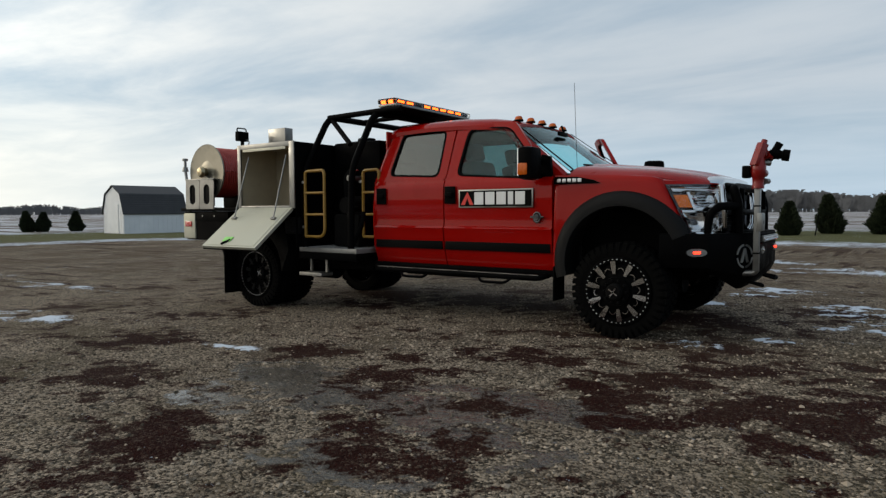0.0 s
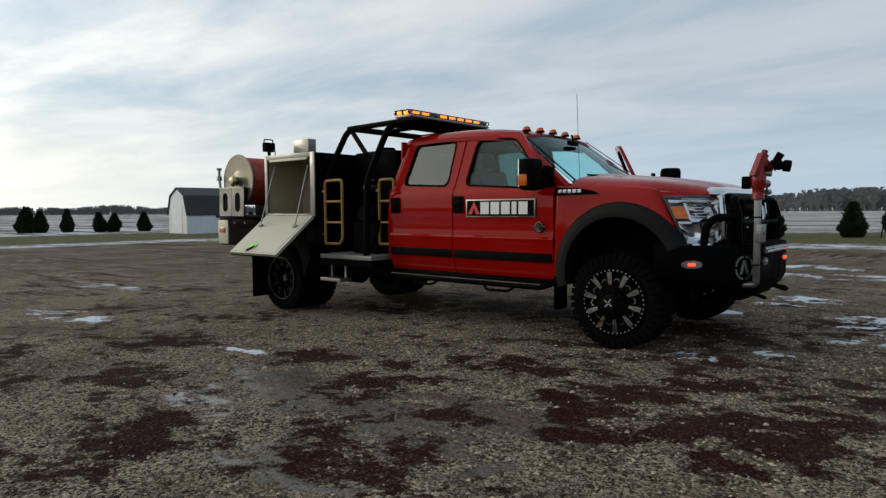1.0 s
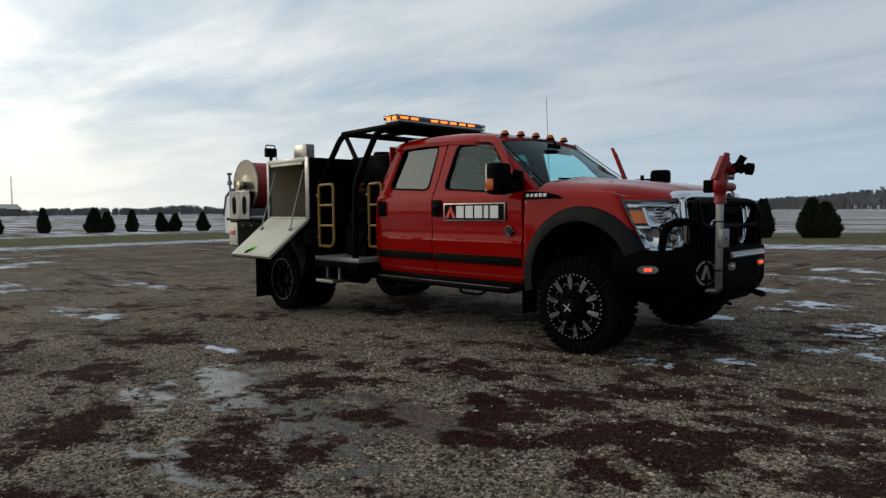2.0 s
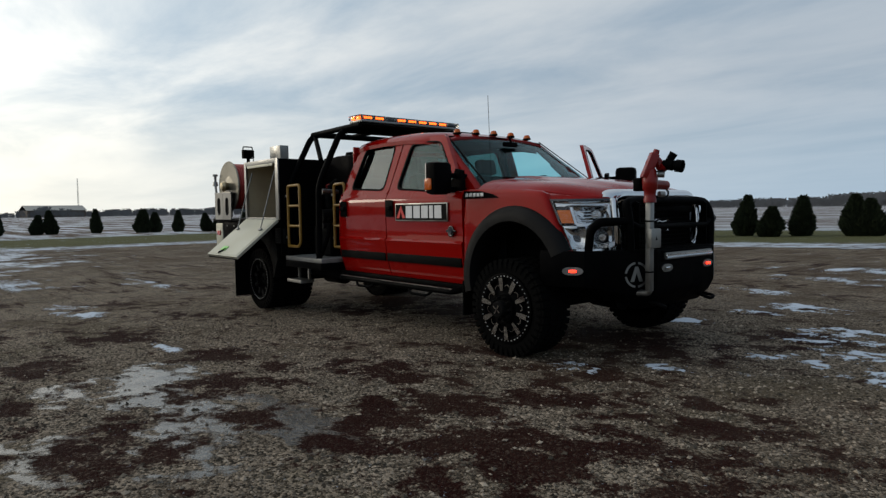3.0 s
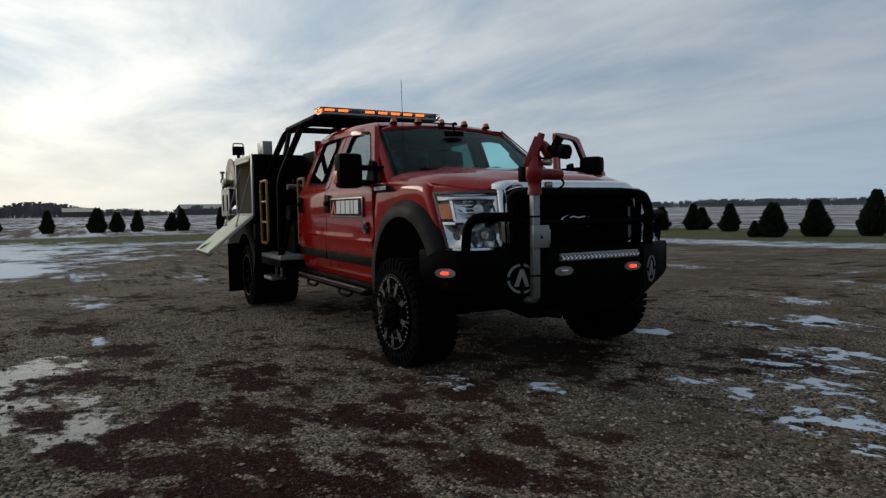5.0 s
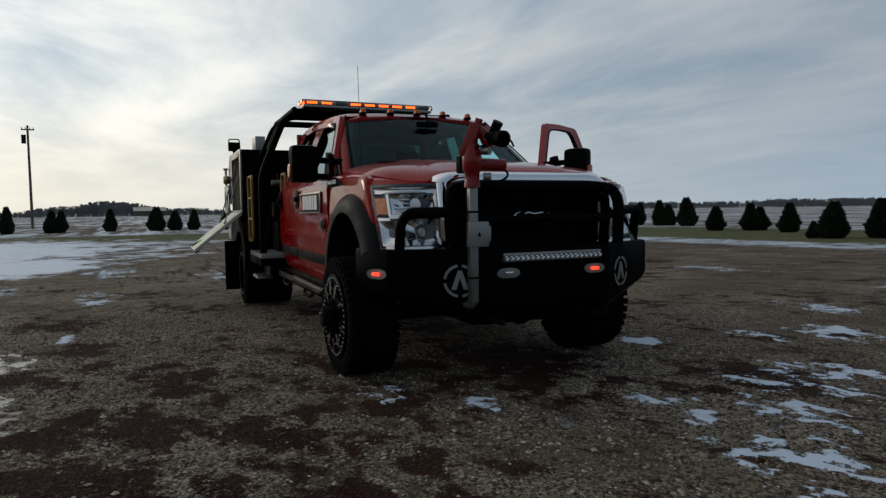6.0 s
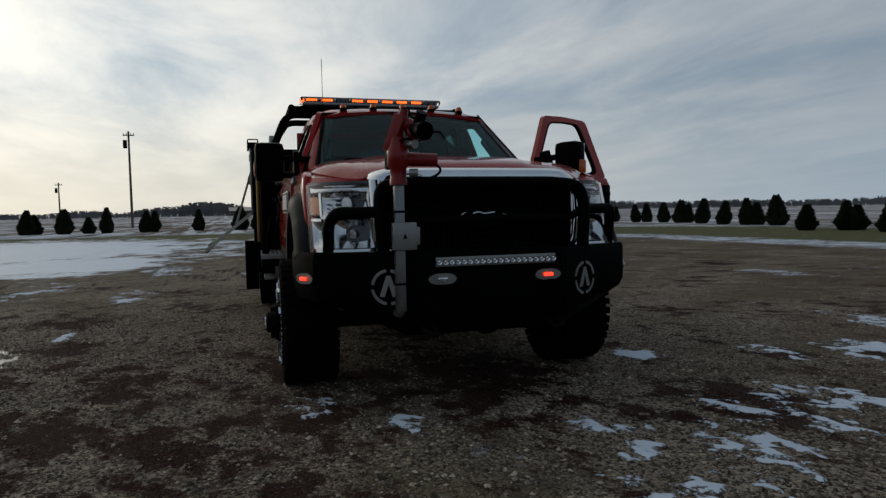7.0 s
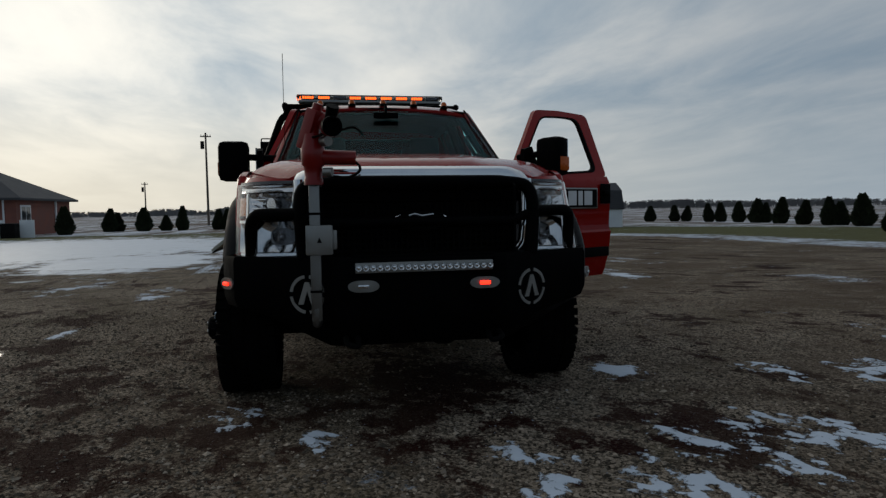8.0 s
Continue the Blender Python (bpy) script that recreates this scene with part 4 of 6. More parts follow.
def headlamp(s):
    bm = bm_new()
    lamp_patch(bm, 0, 1, 0, 1, s, -0.030, 0.02)
    unit = part("headlight", bm, M_DARKCHROME, truck, "tall clear headlight unit with chrome bowls and amber corner")
    trims = ((0.0, 1.0, 0.0, 0.045, 0.012), (0.27, 0.98, 0.475, 0.535, 0.010), (0.0, 0.035, 0.04, 0.50, 0.010), (0.255, 0.30, 0.16, 0.50, 0.012), (0.965, 1.0, 0.04, 1.0, 0.010),
             (0.12, 0.97, 0.965, 1.0, 0.010), (0.42, 0.46, 0.54, 0.965, 0.010), (0.05, 0.27, 0.53, 0.57, 0.012))
    for u0, u1, v0, v1, lift in trims:
        bm = bm_new()
        lamp_patch(bm, u0, u1, v0, v1, s, lift, 0.014)
        part("lamp_trim", bm, M_DARKCHROME if v1 < 0.1 or u1 < 0.1 else M_CHROME, unit, "chrome lamp trim")
    bm = bm_new()
    lamp_patch(bm, 0.045, 0.245, 0.22, 0.47, s, 0.012, 0.012)
    part("corner_marker", bm, M_CORNER, unit, "amber corner marker")
    # upper and lower bowls, the swept corner below the marker
    for u0, u1, v0, v1, deep, mat in ((0.31, 0.96, 0.17, 0.47, 0.055, M_CHROME), (0.47, 0.955, 0.55, 0.95, 0.060, M_CHROME), (0.05, 0.41, 0.58, 0.96, 0.045, M_CHROME), (0.06, 0.94, 0.06, 0.15, 0.02, M_CHROME)):
        bm = bm_new()
        bowl_patch(bm, u0, u1, v0, v1, s, 0.006, deep)
        part("reflector", bm, mat, unit, "dished lamp reflector")
    for um, vm, r in ((0.66, 0.32, 0.036), (0.71, 0.75, 0.026)):
        bm = bm_new()
        p = patch_point(um, vm, s, -0.030)
        q = patch_point(um, vm, s, 0.008)
        cyl(bm, p, q, r * 0.8, r, 20)
        part("bulb_shield", bm, M_REFLECT, unit)
    for vm in (0.24, 0.30, 0.36, 0.42):
        bm = bm_new()
        lamp_patch(bm, 0.36, 0.58, vm, vm + 0.012, s, 0.002, 0.005, 2)
        part("reflector_rib", bm, M_CHROME, unit)
    bm = bm_new()
    lamp_patch(bm, 0.0, 1.0, 0.03, 1.0, s, 0.030, 0.005)
    part("lamp_lens", bm, M_LENS, unit, "clear one-piece lamp lens")


for s in (-1, 1):
    headlamp(s)


def grille():
    bm = bm_new()
    box(bm, 0.50, 0.60, -0.60, 0.60, 0.84, 1.28, 0.01)
    g = part("grille", bm, M_BLACK, truck, "black grille with a chrome surround")
    bm = bm_new()
    rows = []
    for j in range(33):
        a = math.sin(math.pi / 2 * (j / 16 - 1))
        y = 0.66 * a
        x = 0.662 - 0.034 * a * a
        k = max(0.0, (abs(a) - 0.72) / 0.28)
        d = 0.20 * (1 - math.sqrt(max(0.0, 1 - k * k)))
        rows.append([(x - 0.085, y, 1.336 - d * 0.35), (x - 0.03, y, 1.334 - d * 0.6), (x, y * (1 - 0.004 * k), 1.318 - d), (x + 0.010, y * (1 - 0.02 * k), 1.285 - d * 1.05), (x - 0.002, y * (1 - 0.045 * k), 1.248 - d * 1.1)])
    sheet(bm, rows, 0.02, (-1, 0, 0))
    for s in (-1, 1):
        tube(bm, [(0.632, s * 0.615, 1.26), (0.66, s * 0.612, 1.05), (0.655, s * 0.60, 0.90), (0.64, s * 0.55, 0.855)], 0.036, 0.05, 12)
    part("chrome_surround", bm, M_CHROME, g, "broad chrome bar under the bonnet lip")
    for k in range(2):
        z = 1.17 - k * 0.13
        bm = bm_new()
        box(bm, 0.60, 0.635, -0.57, 0.57, z - 0.028, z + 0.028, 0.008)
        part("grille_bar", bm, M_BLACK, g)
    bm = bm_new()
    for j in range(36):
        y = -0.56 + j * 0.032
        box(bm, 0.598, 0.612, y - 0.005, y + 0.005, 0.86, 1.26)
    for j in range(11):
        z = 0.88 + j * 0.036
        box(bm, 0.598, 0.611, -0.57, 0.57, z - 0.005, z + 0.005)
    part("grille_mesh", bm, M_CHASSIS, g)
    bm = bm_new()
    prof = [(0.0, 0.012), (0.12, 0.012), (0.128, 0.008), (0.138, 0.018), (0.150, 0.010), (0.152, 0.0)]
    lathe(bm, prof[:3], (0, 0, 0), 36)
    turn_all(bm, Matrix.Translation((0.650, 0.02, 1.040)) @ Matrix.Rotation(radians(-90), 4, "Z") @ Matrix.Diagonal((1, 1, 0.42, 1)))
    badge = part("oval_badge", bm, M_STRIPE, g, "dark oval badge with a thin bright rim")
    bm = bm_new()
    lathe(bm, prof[2:], (0, 0, 0), 36)
    turn_all(bm, Matrix.Translation((0.650, 0.02, 1.040)) @ Matrix.Rotation(radians(-90), 4, "Z") @ Matrix.Diagonal((1, 1, 0.42, 1)))
    part("badge_rim", bm, M_CHROME, g)
    bm = bm_new()
    tube(bm, [(0.664, -0.045, 1.068), (0.664, -0.01, 1.078), (0.664, 0.02, 1.066), (0.664, 0.09, 1.074)], 0.005, 0.02, 6)
    part("badge_mark", bm, M_SILVER, g)


grille()


def bumper():
    bm = bm_new()
    plan = [(0.28, -1.055), (0.46, -1.04), (0.63, -0.965), (0.865, -0.50), (0.905, -0.43), (0.905, 0.43), (0.865, 0.50), (0.63, 0.965), (0.46, 1.04), (0.28, 1.055), (0.28, 0.80), (0.48, 0.60), (0.48, -0.60), (0.28, -0.80)]
    def ring(z, shrink, back):
        lift = max(0.0, 0.58 - z) * 1.0 + (0.02 if z < 0.57 else 0.07 if z < 0.6 else 0.0)
        return [bm.verts.new((0.28 + (x - 0.28) * shrink - back * max(0, (x - 0.45)), y * (0.5 + 0.5 * shrink), z + lift * min(1.0, max(0.0, (abs(y) - 0.52) / 0.40)))) for x, y in plan]
    rings = [ring(0.40, 0.90, 0.15), ring(0.50, 0.97, 0.04), ring(0.58, 1.0, 0.0), ring(0.845, 1.0, 0.0), ring(0.868, 0.985, 0.0)]
    n = len(plan)
    for a, b in zip(rings, rings[1:]):
        for i in range(n):
            bm.faces.new((a[i], a[(i + 1) % n], b[(i + 1) % n], b[i]))
    bm.faces.new(rings[0][::-1])
    bm.faces.new(rings[-1])
    bp = part("bumper", bm, M_BLACK, truck, "black winged steel front bumper", angle=25)
    bm = bm_new()
    box(bm, 0.66, 0.90, -0.36, 0.36, 0.868, 0.874, 0.0)
    box(bm, 0.899, 0.914, -0.372, 0.372, 0.772, 0.786, 0.003)
    box(bm, 0.899, 0.914, -0.372, 0.372, 0.842, 0.856, 0.003)
    part("bar_bracket", bm, M_BLACK, bp)
    bm = bm_new()
    box(bm, 0.904, 0.93, -0.35, 0.35, 0.788, 0.840, 0.006)
    led = part("led_bar", bm, M_ALU, bp, "long unlit white led bar")
    for k in range(20):
        bm = bm_new()
        y = -0.332 + k * 0.035
        lathe(bm, [(0.0, 0.004), (0.009, 0.003), (0.0155, 0.010), (0.0165, 0.0)], (0, 0, 0), 10)
        turn_all(bm, Matrix.Translation((0.929, y, 0.814)) @ Matrix.Rotation(radians(-90), 4, "Z"))
        part("led_cup", bm, M_REFLECT, bp)
    for s in (-1, 1):
        # round plates on the angled faces
        ang = math.atan2(0.465, 0.235)
        nrm = Vector((math.sin(ang), s * math.cos(ang), 0))
        c = Vector((0.865 + (0.63 - 0.865) * 0.18, s * (0.50 + 0.465 * 0.18), 0.682))
        q = Matrix.Translation(c + nrm * 0.002) @ nrm.to_track_quat("Z", "Y").to_matrix().to_4x4()
        bm = bm_new()
        for k in range(4):
            a0 = radians(k * 90 + 8)
            rr = [(0.098, 0.006), (0.082, 0.006)]
            rows = []
            for r, h in rr:
                rows.append([(r * math.cos(a0 + radians(74 * i / 8)), r * math.sin(a0 + radians(74 * i / 8)), h) for i in range(9)])
            sheet(bm, rows, 0.006, (0, 0, -1))
        turn_all(bm, q)
        part("round_emblem", bm, M_ALU, bp, "round aluminium emblem ring")
        bm = bm_new()
        prism(bm, [(-0.052, -0.052), (-0.022, -0.052), (0.0, 0.018), (0.022, -0.052), (0.052, -0.052), (0.012, 0.062), (-0.012, 0.062)], 0.0, 0.006, "z")
        turn_all(bm, q)
        part("emblem_wedge", bm, M_ALU, bp)
        # small warning lamps
        for (x, y, lit, nv) in ((0.905, s * 0.309, s > 0, Vector((1, 0, 0))), (0.555, s * 1.002, s < 0, Vector((0.5, s * 0.86, 0)).normalized())):
            q2 = Matrix.Translation(Vector((x, y, 0.722))) @ nv.to_track_quat("Z", "Y").to_matrix().to_4x4()
            bm = bm_new()
            pts = []
            for i in range(24):
                a = 2 * math.pi * i / 24
                pts.append((0.060 * math.cos(a) * (1.0 if abs(math.cos(a)) < 0.9 else 1.0) + 0.018 * (1 if math.cos(a) > 0 else -1), 0.030 * math.sin(a)))
            prism(bm, pts, -0.004, 0.012, "z")
            turn_all(bm, q2)
            lamp = part("warning_lamp", bm, M_ALU, bp, "small oval warning lamp in a chrome bezel")
            bm = bm_new()
            box(bm, -0.028, 0.028, -0.010, 0.010, 0.012, 0.024, 0.006)
            turn_all(bm, q2)
            part("lamp_face", bm, M_REDLIT if lit else M_REFLECT, bp, "red led warning light, lit" if lit else "unlit led lamp face")
        # tow eyes and end guards
        bm = bm_new()
        tube(bm, [(0.80, s * 0.40, 0.46), (0.93, s * 0.40, 0.44), (0.93, s * 0.34, 0.42), (0.80, s * 0.34, 0.46)], 0.014, 0.03, 8)
        part("tow_eye", bm, M_CHASSIS, bp)
    # grille guard
    bm = bm_new()
    tube(bm, [(0.78, -0.60, 0.86), (0.775, -0.615, 1.12), (0.735, -0.60, 1.225), (0.73, -0.44, 1.243), (0.73, 0.44, 1.243), (0.735, 0.60, 1.225), (0.775, 0.615, 1.12), (0.78, 0.60, 0.86)], 0.036, 0.09, 12)
    gg = part("grille_guard", bm, M_BLACK, truck, "black tubular grille guard with side loops")
    for s in (-1, 1):
        bm = bm_new()
        tube(bm, [(0.60, s * 0.875, 0.86), (0.62, s * 0.875, 1.02), (0.68, s * 0.845, 1.085), (0.775, s * 0.615, 1.085)], 0.032, 0.07, 10)
        part("guard_loop", bm, M_BLACK, gg)
        bm = bm_new()
        prism(bm, [(0.70, 0.868), (0.80, 0.868), (0.80, 1.22), (0.76, 1.24), (0.735, 1.10)], *sorted((s * 0.50, s * 0.512)), "y")
        part("guard_plate", bm, M_BLACK, gg)
    bm = bm_new()
    tube(bm, [(0.775, -0.615, 1.085), (0.785, -0.50, 1.035), (0.785, 0.50, 1.035), (0.775, 0.615, 1.085)], 0.024, 0.04, 10)
    part("guard_crossbar", bm, M_BLACK, gg)


bumper()


def monitor():
    x, y = 0.905, -0.538
    bm = bm_new()
    box(bm, x - 0.022, x + 0.022, y - 0.026, y + 0.026, 0.56, 1.235, 0.006)
    mon = part("water_monitor_riser", bm, M_STEEL, truck, "square steel riser carrying the bumper water monitor")
    bm = bm_new()
    tube(bm, [(x, y, 0.62), (x, y, 0.545), (x - 0.10, y, 0.54)], 0.025, 0.04, 12)
    part("elbow", bm, M_STEEL, mon, "steel pipe elbow")
    bm = bm_new()
    box(bm, x + 0.0, x + 0.045, y - 0.045, y + 0.085, 0.885, 1.03, 0.008)
    box(bm, x + 0.0, x + 0.03, y + 0.08, y + 0.105, 0.91, 1.005, 0.006)
    part("control_box", bm, M_ALU, mon, "grey control box on the riser")
    bm = bm_new()
    prism(bm, [(y + 0.008, 0.945), (y + 0.032, 0.945), (y + 0.020, 0.972)], x + 0.045, x + 0.047, "x")
    part("box_mark", bm, M_STRIPE, mon)
    for z in (0.70, 1.08):
        bm = bm_new()
        box(bm, x - 0.026, x + 0.026, y - 0.030, y + 0.030, z, z + 0.012, 0.002)
        part("clamp_band", bm, M_CHASSIS, mon)
    bm = bm_new()
    lathe(bm, [(0.0, 1.225), (0.046, 1.225), (0.046, 1.252), (0.042, 1.258), (0.044, 1.31), (0.056, 1.325), (0.058, 1.40), (0.050, 1.425), (0.044, 1.47), (0.0, 1.48)], (x, y, 0), 20, "Z")
    body = part("monitor_body", bm, M_REDSATIN, truck, "red cast water monitor body")
    bm = bm_new()
    tube(bm, [(x, y, 1.40), (x, y, 1.53), (x + 0.005, y + 0.07, 1.545), (x + 0.05, y + 0.08, 1.475), (x + 0.085, y + 0.07, 1.50)], 0.036, 0.06, 16)
    part("curved_waterway", bm, M_REDSATIN, body, "red curved monitor pipe")
    bm = bm_new()
    cyl(bm, (x, y, 1.36), (x + 0.01, y + 0.205, 1.355), 0.038, 0.034, 16)
    part("drive_motor", bm, M_REDSATIN, body, "red drive motor housing")
    bm = bm_new()
    box(bm, -0.034, 0.034, -0.032, 0.032, 0.0, 0.20, 0.010)
    turn_all(bm, Matrix.Translation((x - 0.020, y - 0.040, 1.40)) @ Vector((0.05, 0.065, 0.20)).to_track_quat("Z", "Y").to_matrix().to_4x4())
    cyl(bm, (x + 0.028, y + 0.022, 1.575), (x + 0.036, y + 0.032, 1.612), 0.026, 0.022, 12)
    part("tilt_motor", bm, M_REDSATIN, body, "red slanted tilt motor")
    bm = bm_new()
    lathe(bm, [(0.0, 0.0), (0.034, 0.0), (0.034, 0.03), (0.040, 0.034), (0.040, 0.075), (0.032, 0.08), (0.034, 0.09), (0.046, 0.098), (0.046, 0.145), (0.038, 0.148), (0.028, 0.12), (0.0, 0.12)], (0, 0, 0), 18, "Z")
    turn_all(bm, look((x + 0.065, y + 0.075, 1.505), (x + 1.0, y + 0.20, 1.36)) @ Matrix.Rotation(math.pi, 4, "X"))
    cyl(bm, (x + 0.09, y + 0.08, 1.505), (x + 0.135, y + 0.10, 1.585), 0.026, 0.030, 14)
    part("nozzle", bm, M_BLACK, body, "black fog nozzle")
    bm = bm_new()
    cyl(bm, (x + 0.03, y + 0.05, 1.435), (x + 0.075, y + 0.075, 1.43), 0.026, 0.024, 14)
    part("swivel_joint", bm, M_ALU, body, "bare metal swivel joint")
    bm = bm_new()
    tube(bm, [(x - 0.02, y + 0.18, 1.36), (x + 0.02, y + 0.24, 1.30), (x + 0.02, y + 0.17, 1.255), (x, y + 0.07, 1.27)], 0.007, 0.05, 6)
    tube(bm, [(x + 0.05, y, 1.45), (x + 0.09, y + 0.10, 1.47), (x + 0.09, y + 0.2, 1.50), (x + 0.06, y + 0.24, 1.46)], 0.006, 0.05, 6)
    part("cable", bm, M_CHASSIS, body)
    bm = bm_new()
    box(bm, x - 0.115, x - 0.055, y - 0.05, y + 0.03, 1.31, 1.41, 0.012)
    part("gear_box", bm, M_BLACK, body)
    bm = bm_new()
    cyl(bm, (x + 0.045, y + 0.05, 1.285), (x + 0.06, y + 0.09, 1.285), 0.022, n=12)
    part("plug", bm, M_ALU, body)


monitor()


def wheel(x, y, z, s, r, width, rear=False):
    """A wheel with its outer face at y; s is the side it faces."""
    bm = bm_new()
    w = width
    prof = [(0.285, 0.0), (0.295, 0.004), (0.325, 0.006), (r - 0.04, 0.0), (r - 0.014, -0.018), (r - 0.006, -0.04), (r - 0.004, -w / 2), (r - 0.006, -w + 0.04), (r - 0.014, -w + 0.012), (r - 0.05, -w), (0.285, -w), (0.27, -w + 0.03), (0.27, -0.02), (0.285, 0.0)]
    lathe(bm, prof, (0, 0, 0), 56)
    flip = Matrix.Translation((x, y, z)) @ Matrix.Diagonal((1, s, 1, 1))
    turn_all(bm, flip)
    tyre = part("tyre", bm, M_RUBBER, truck, "knobbly black off-road tyre")
    bm = bm_new()
    nb = 40
    for k in range(nb):
        a = 2 * math.pi * k / nb
        for (off, y0, y1, h, tw) in ((0.0, -0.075, 0.004, 0.0, 0.042), (0.5, -0.145, -0.085, 0.0, 0.036), (0.0, -w + 0.145, -w + 0.085, 0.0, 0.036), (0.5, -w - 0.004, -w + 0.075, 0.0, 0.042)):
            aa = a + off * 2 * math.pi / nb
            m = Matrix.Rotation(-aa, 4, "Y")
            box(bm, -tw / 2, tw / 2, min(y0, y1), max(y0, y1), r - 0.020, r + 0.004, 0.0, m)
        m = Matrix.Rotation(-a, 4, "Y")
        box(bm, -0.016, 0.016, -0.006, 0.010, r - 0.075, r - 0.018, 0.0, m)
    turn_all(bm, flip)
    tagged(part("tread", bm, M_RUBBER, tyre, smooth=False), kind="stuff")
    bm = bm_new()
    dish = -0.13 if rear else 0.02
    lathe(bm, [(0.285, -w + 0.02), (0.262, -w + 0.03), (0.25, -0.06), (0.262, -0.012), (0.280, 0.004), (0.284, 0.016), (0.274, 0.020), (0.240, 0.012), (0.225, -0.02 + dish * 0.4), (0.12, dish), (0.115, dish + 0.03), (0.0, dish + 0.03)], (0, 0, 0), 56)
    turn_all(bm, flip)
    rim = part("rim", bm, M_BLACK, tyre, "black dish wheel rim")
    for k in range(10):
        m = Matrix.Rotation(-2 * math.pi * (k + 0.2) / 10, 4, "Y")
        h = dish * 0.35
        bm = bm_new()
        prism(bm, [(-0.012, 0.145), (0.012, 0.145), (0.021, 0.205), (0.021, 0.249), (-0.021, 0.249), (-0.021, 0.205)], h, h + 0.026, "y")
        turn_all(bm, flip @ m)
        part("rim_spoke", bm, M_CHROME if not rear else M_FLARE, tyre, "" if k else "polished rim spoke")
        bm = bm_new()
        m = Matrix.Rotation(-2 * math.pi * (k + 0.7) / 10, 4, "Y")
        prism(bm, [(-0.030, 0.168), (-0.014, 0.188), (0.0, 0.193), (0.014, 0.188), (0.030, 0.168), (0.020, 0.192), (0.0, 0.199), (-0.020, 0.192)], h, h + 0.014, "y")
        turn_all(bm, flip @ m)
        part("rim_pocket_edge", bm, M_CHROME if not rear else M_FLARE, tyre)
    bm = bm_new()
    for k in range(44):
        a = 2 * math.pi * k / 44
        c = Vector((0.262 * math.cos(a), 0.016, 0.262 * math.sin(a)))
        cyl(bm, c, c + Vector((0, 0.006, 0)), 0.0055, 0.004, 6)
    turn_all(bm, flip)
    tagged(part("rim_rivets", bm, M_SILVER, tyre), kind="stuff")
    for k in range(10):
        a = 2 * math.pi * k / 10
        c = Vector((0.092 * math.cos(a), dish + 0.03, 0.092 * math.sin(a)))
        bm = bm_new()
        cyl(bm, c, c + Vector((0, 0.028, 0)), 0.012, 0.009, 6)
        turn_all(bm, flip)
        part("wheel_nut", bm, M_CHASSIS, tyre)
    bm = bm_new()
    lathe(bm, [(0.070, dish + 0.03), (0.066, dish + 0.075), (0.055, dish + 0.085), (0.0, dish + 0.085)], (0, 0, 0), 20)
    turn_all(bm, flip)
    part("hub", bm, M_CHASSIS, tyre)
    bm = bm_new()
    for a in (35, 125):
        box(bm, -0.042, 0.042, dish + 0.085, dish + 0.092, -0.006, 0.006, 0.0, Matrix.Rotation(radians(a), 4, "Y"))
    turn_all(bm, flip)
    part("hub_cross", bm, M_CHROME, tyre)


WR = 0.395
for s in (-1, 1):
    wheel(-0.035, -1.108 if s < 0 else 1.03, 0.392, s, WR, 0.31)
    rz = ground_z(-4.50, 0) + WR + 0.002
    wheel(-4.50, s * 1.19, rz, s, WR, 0.26, True)
    wheel(-4.50, s * 0.89, rz, s, WR, 0.26, True)


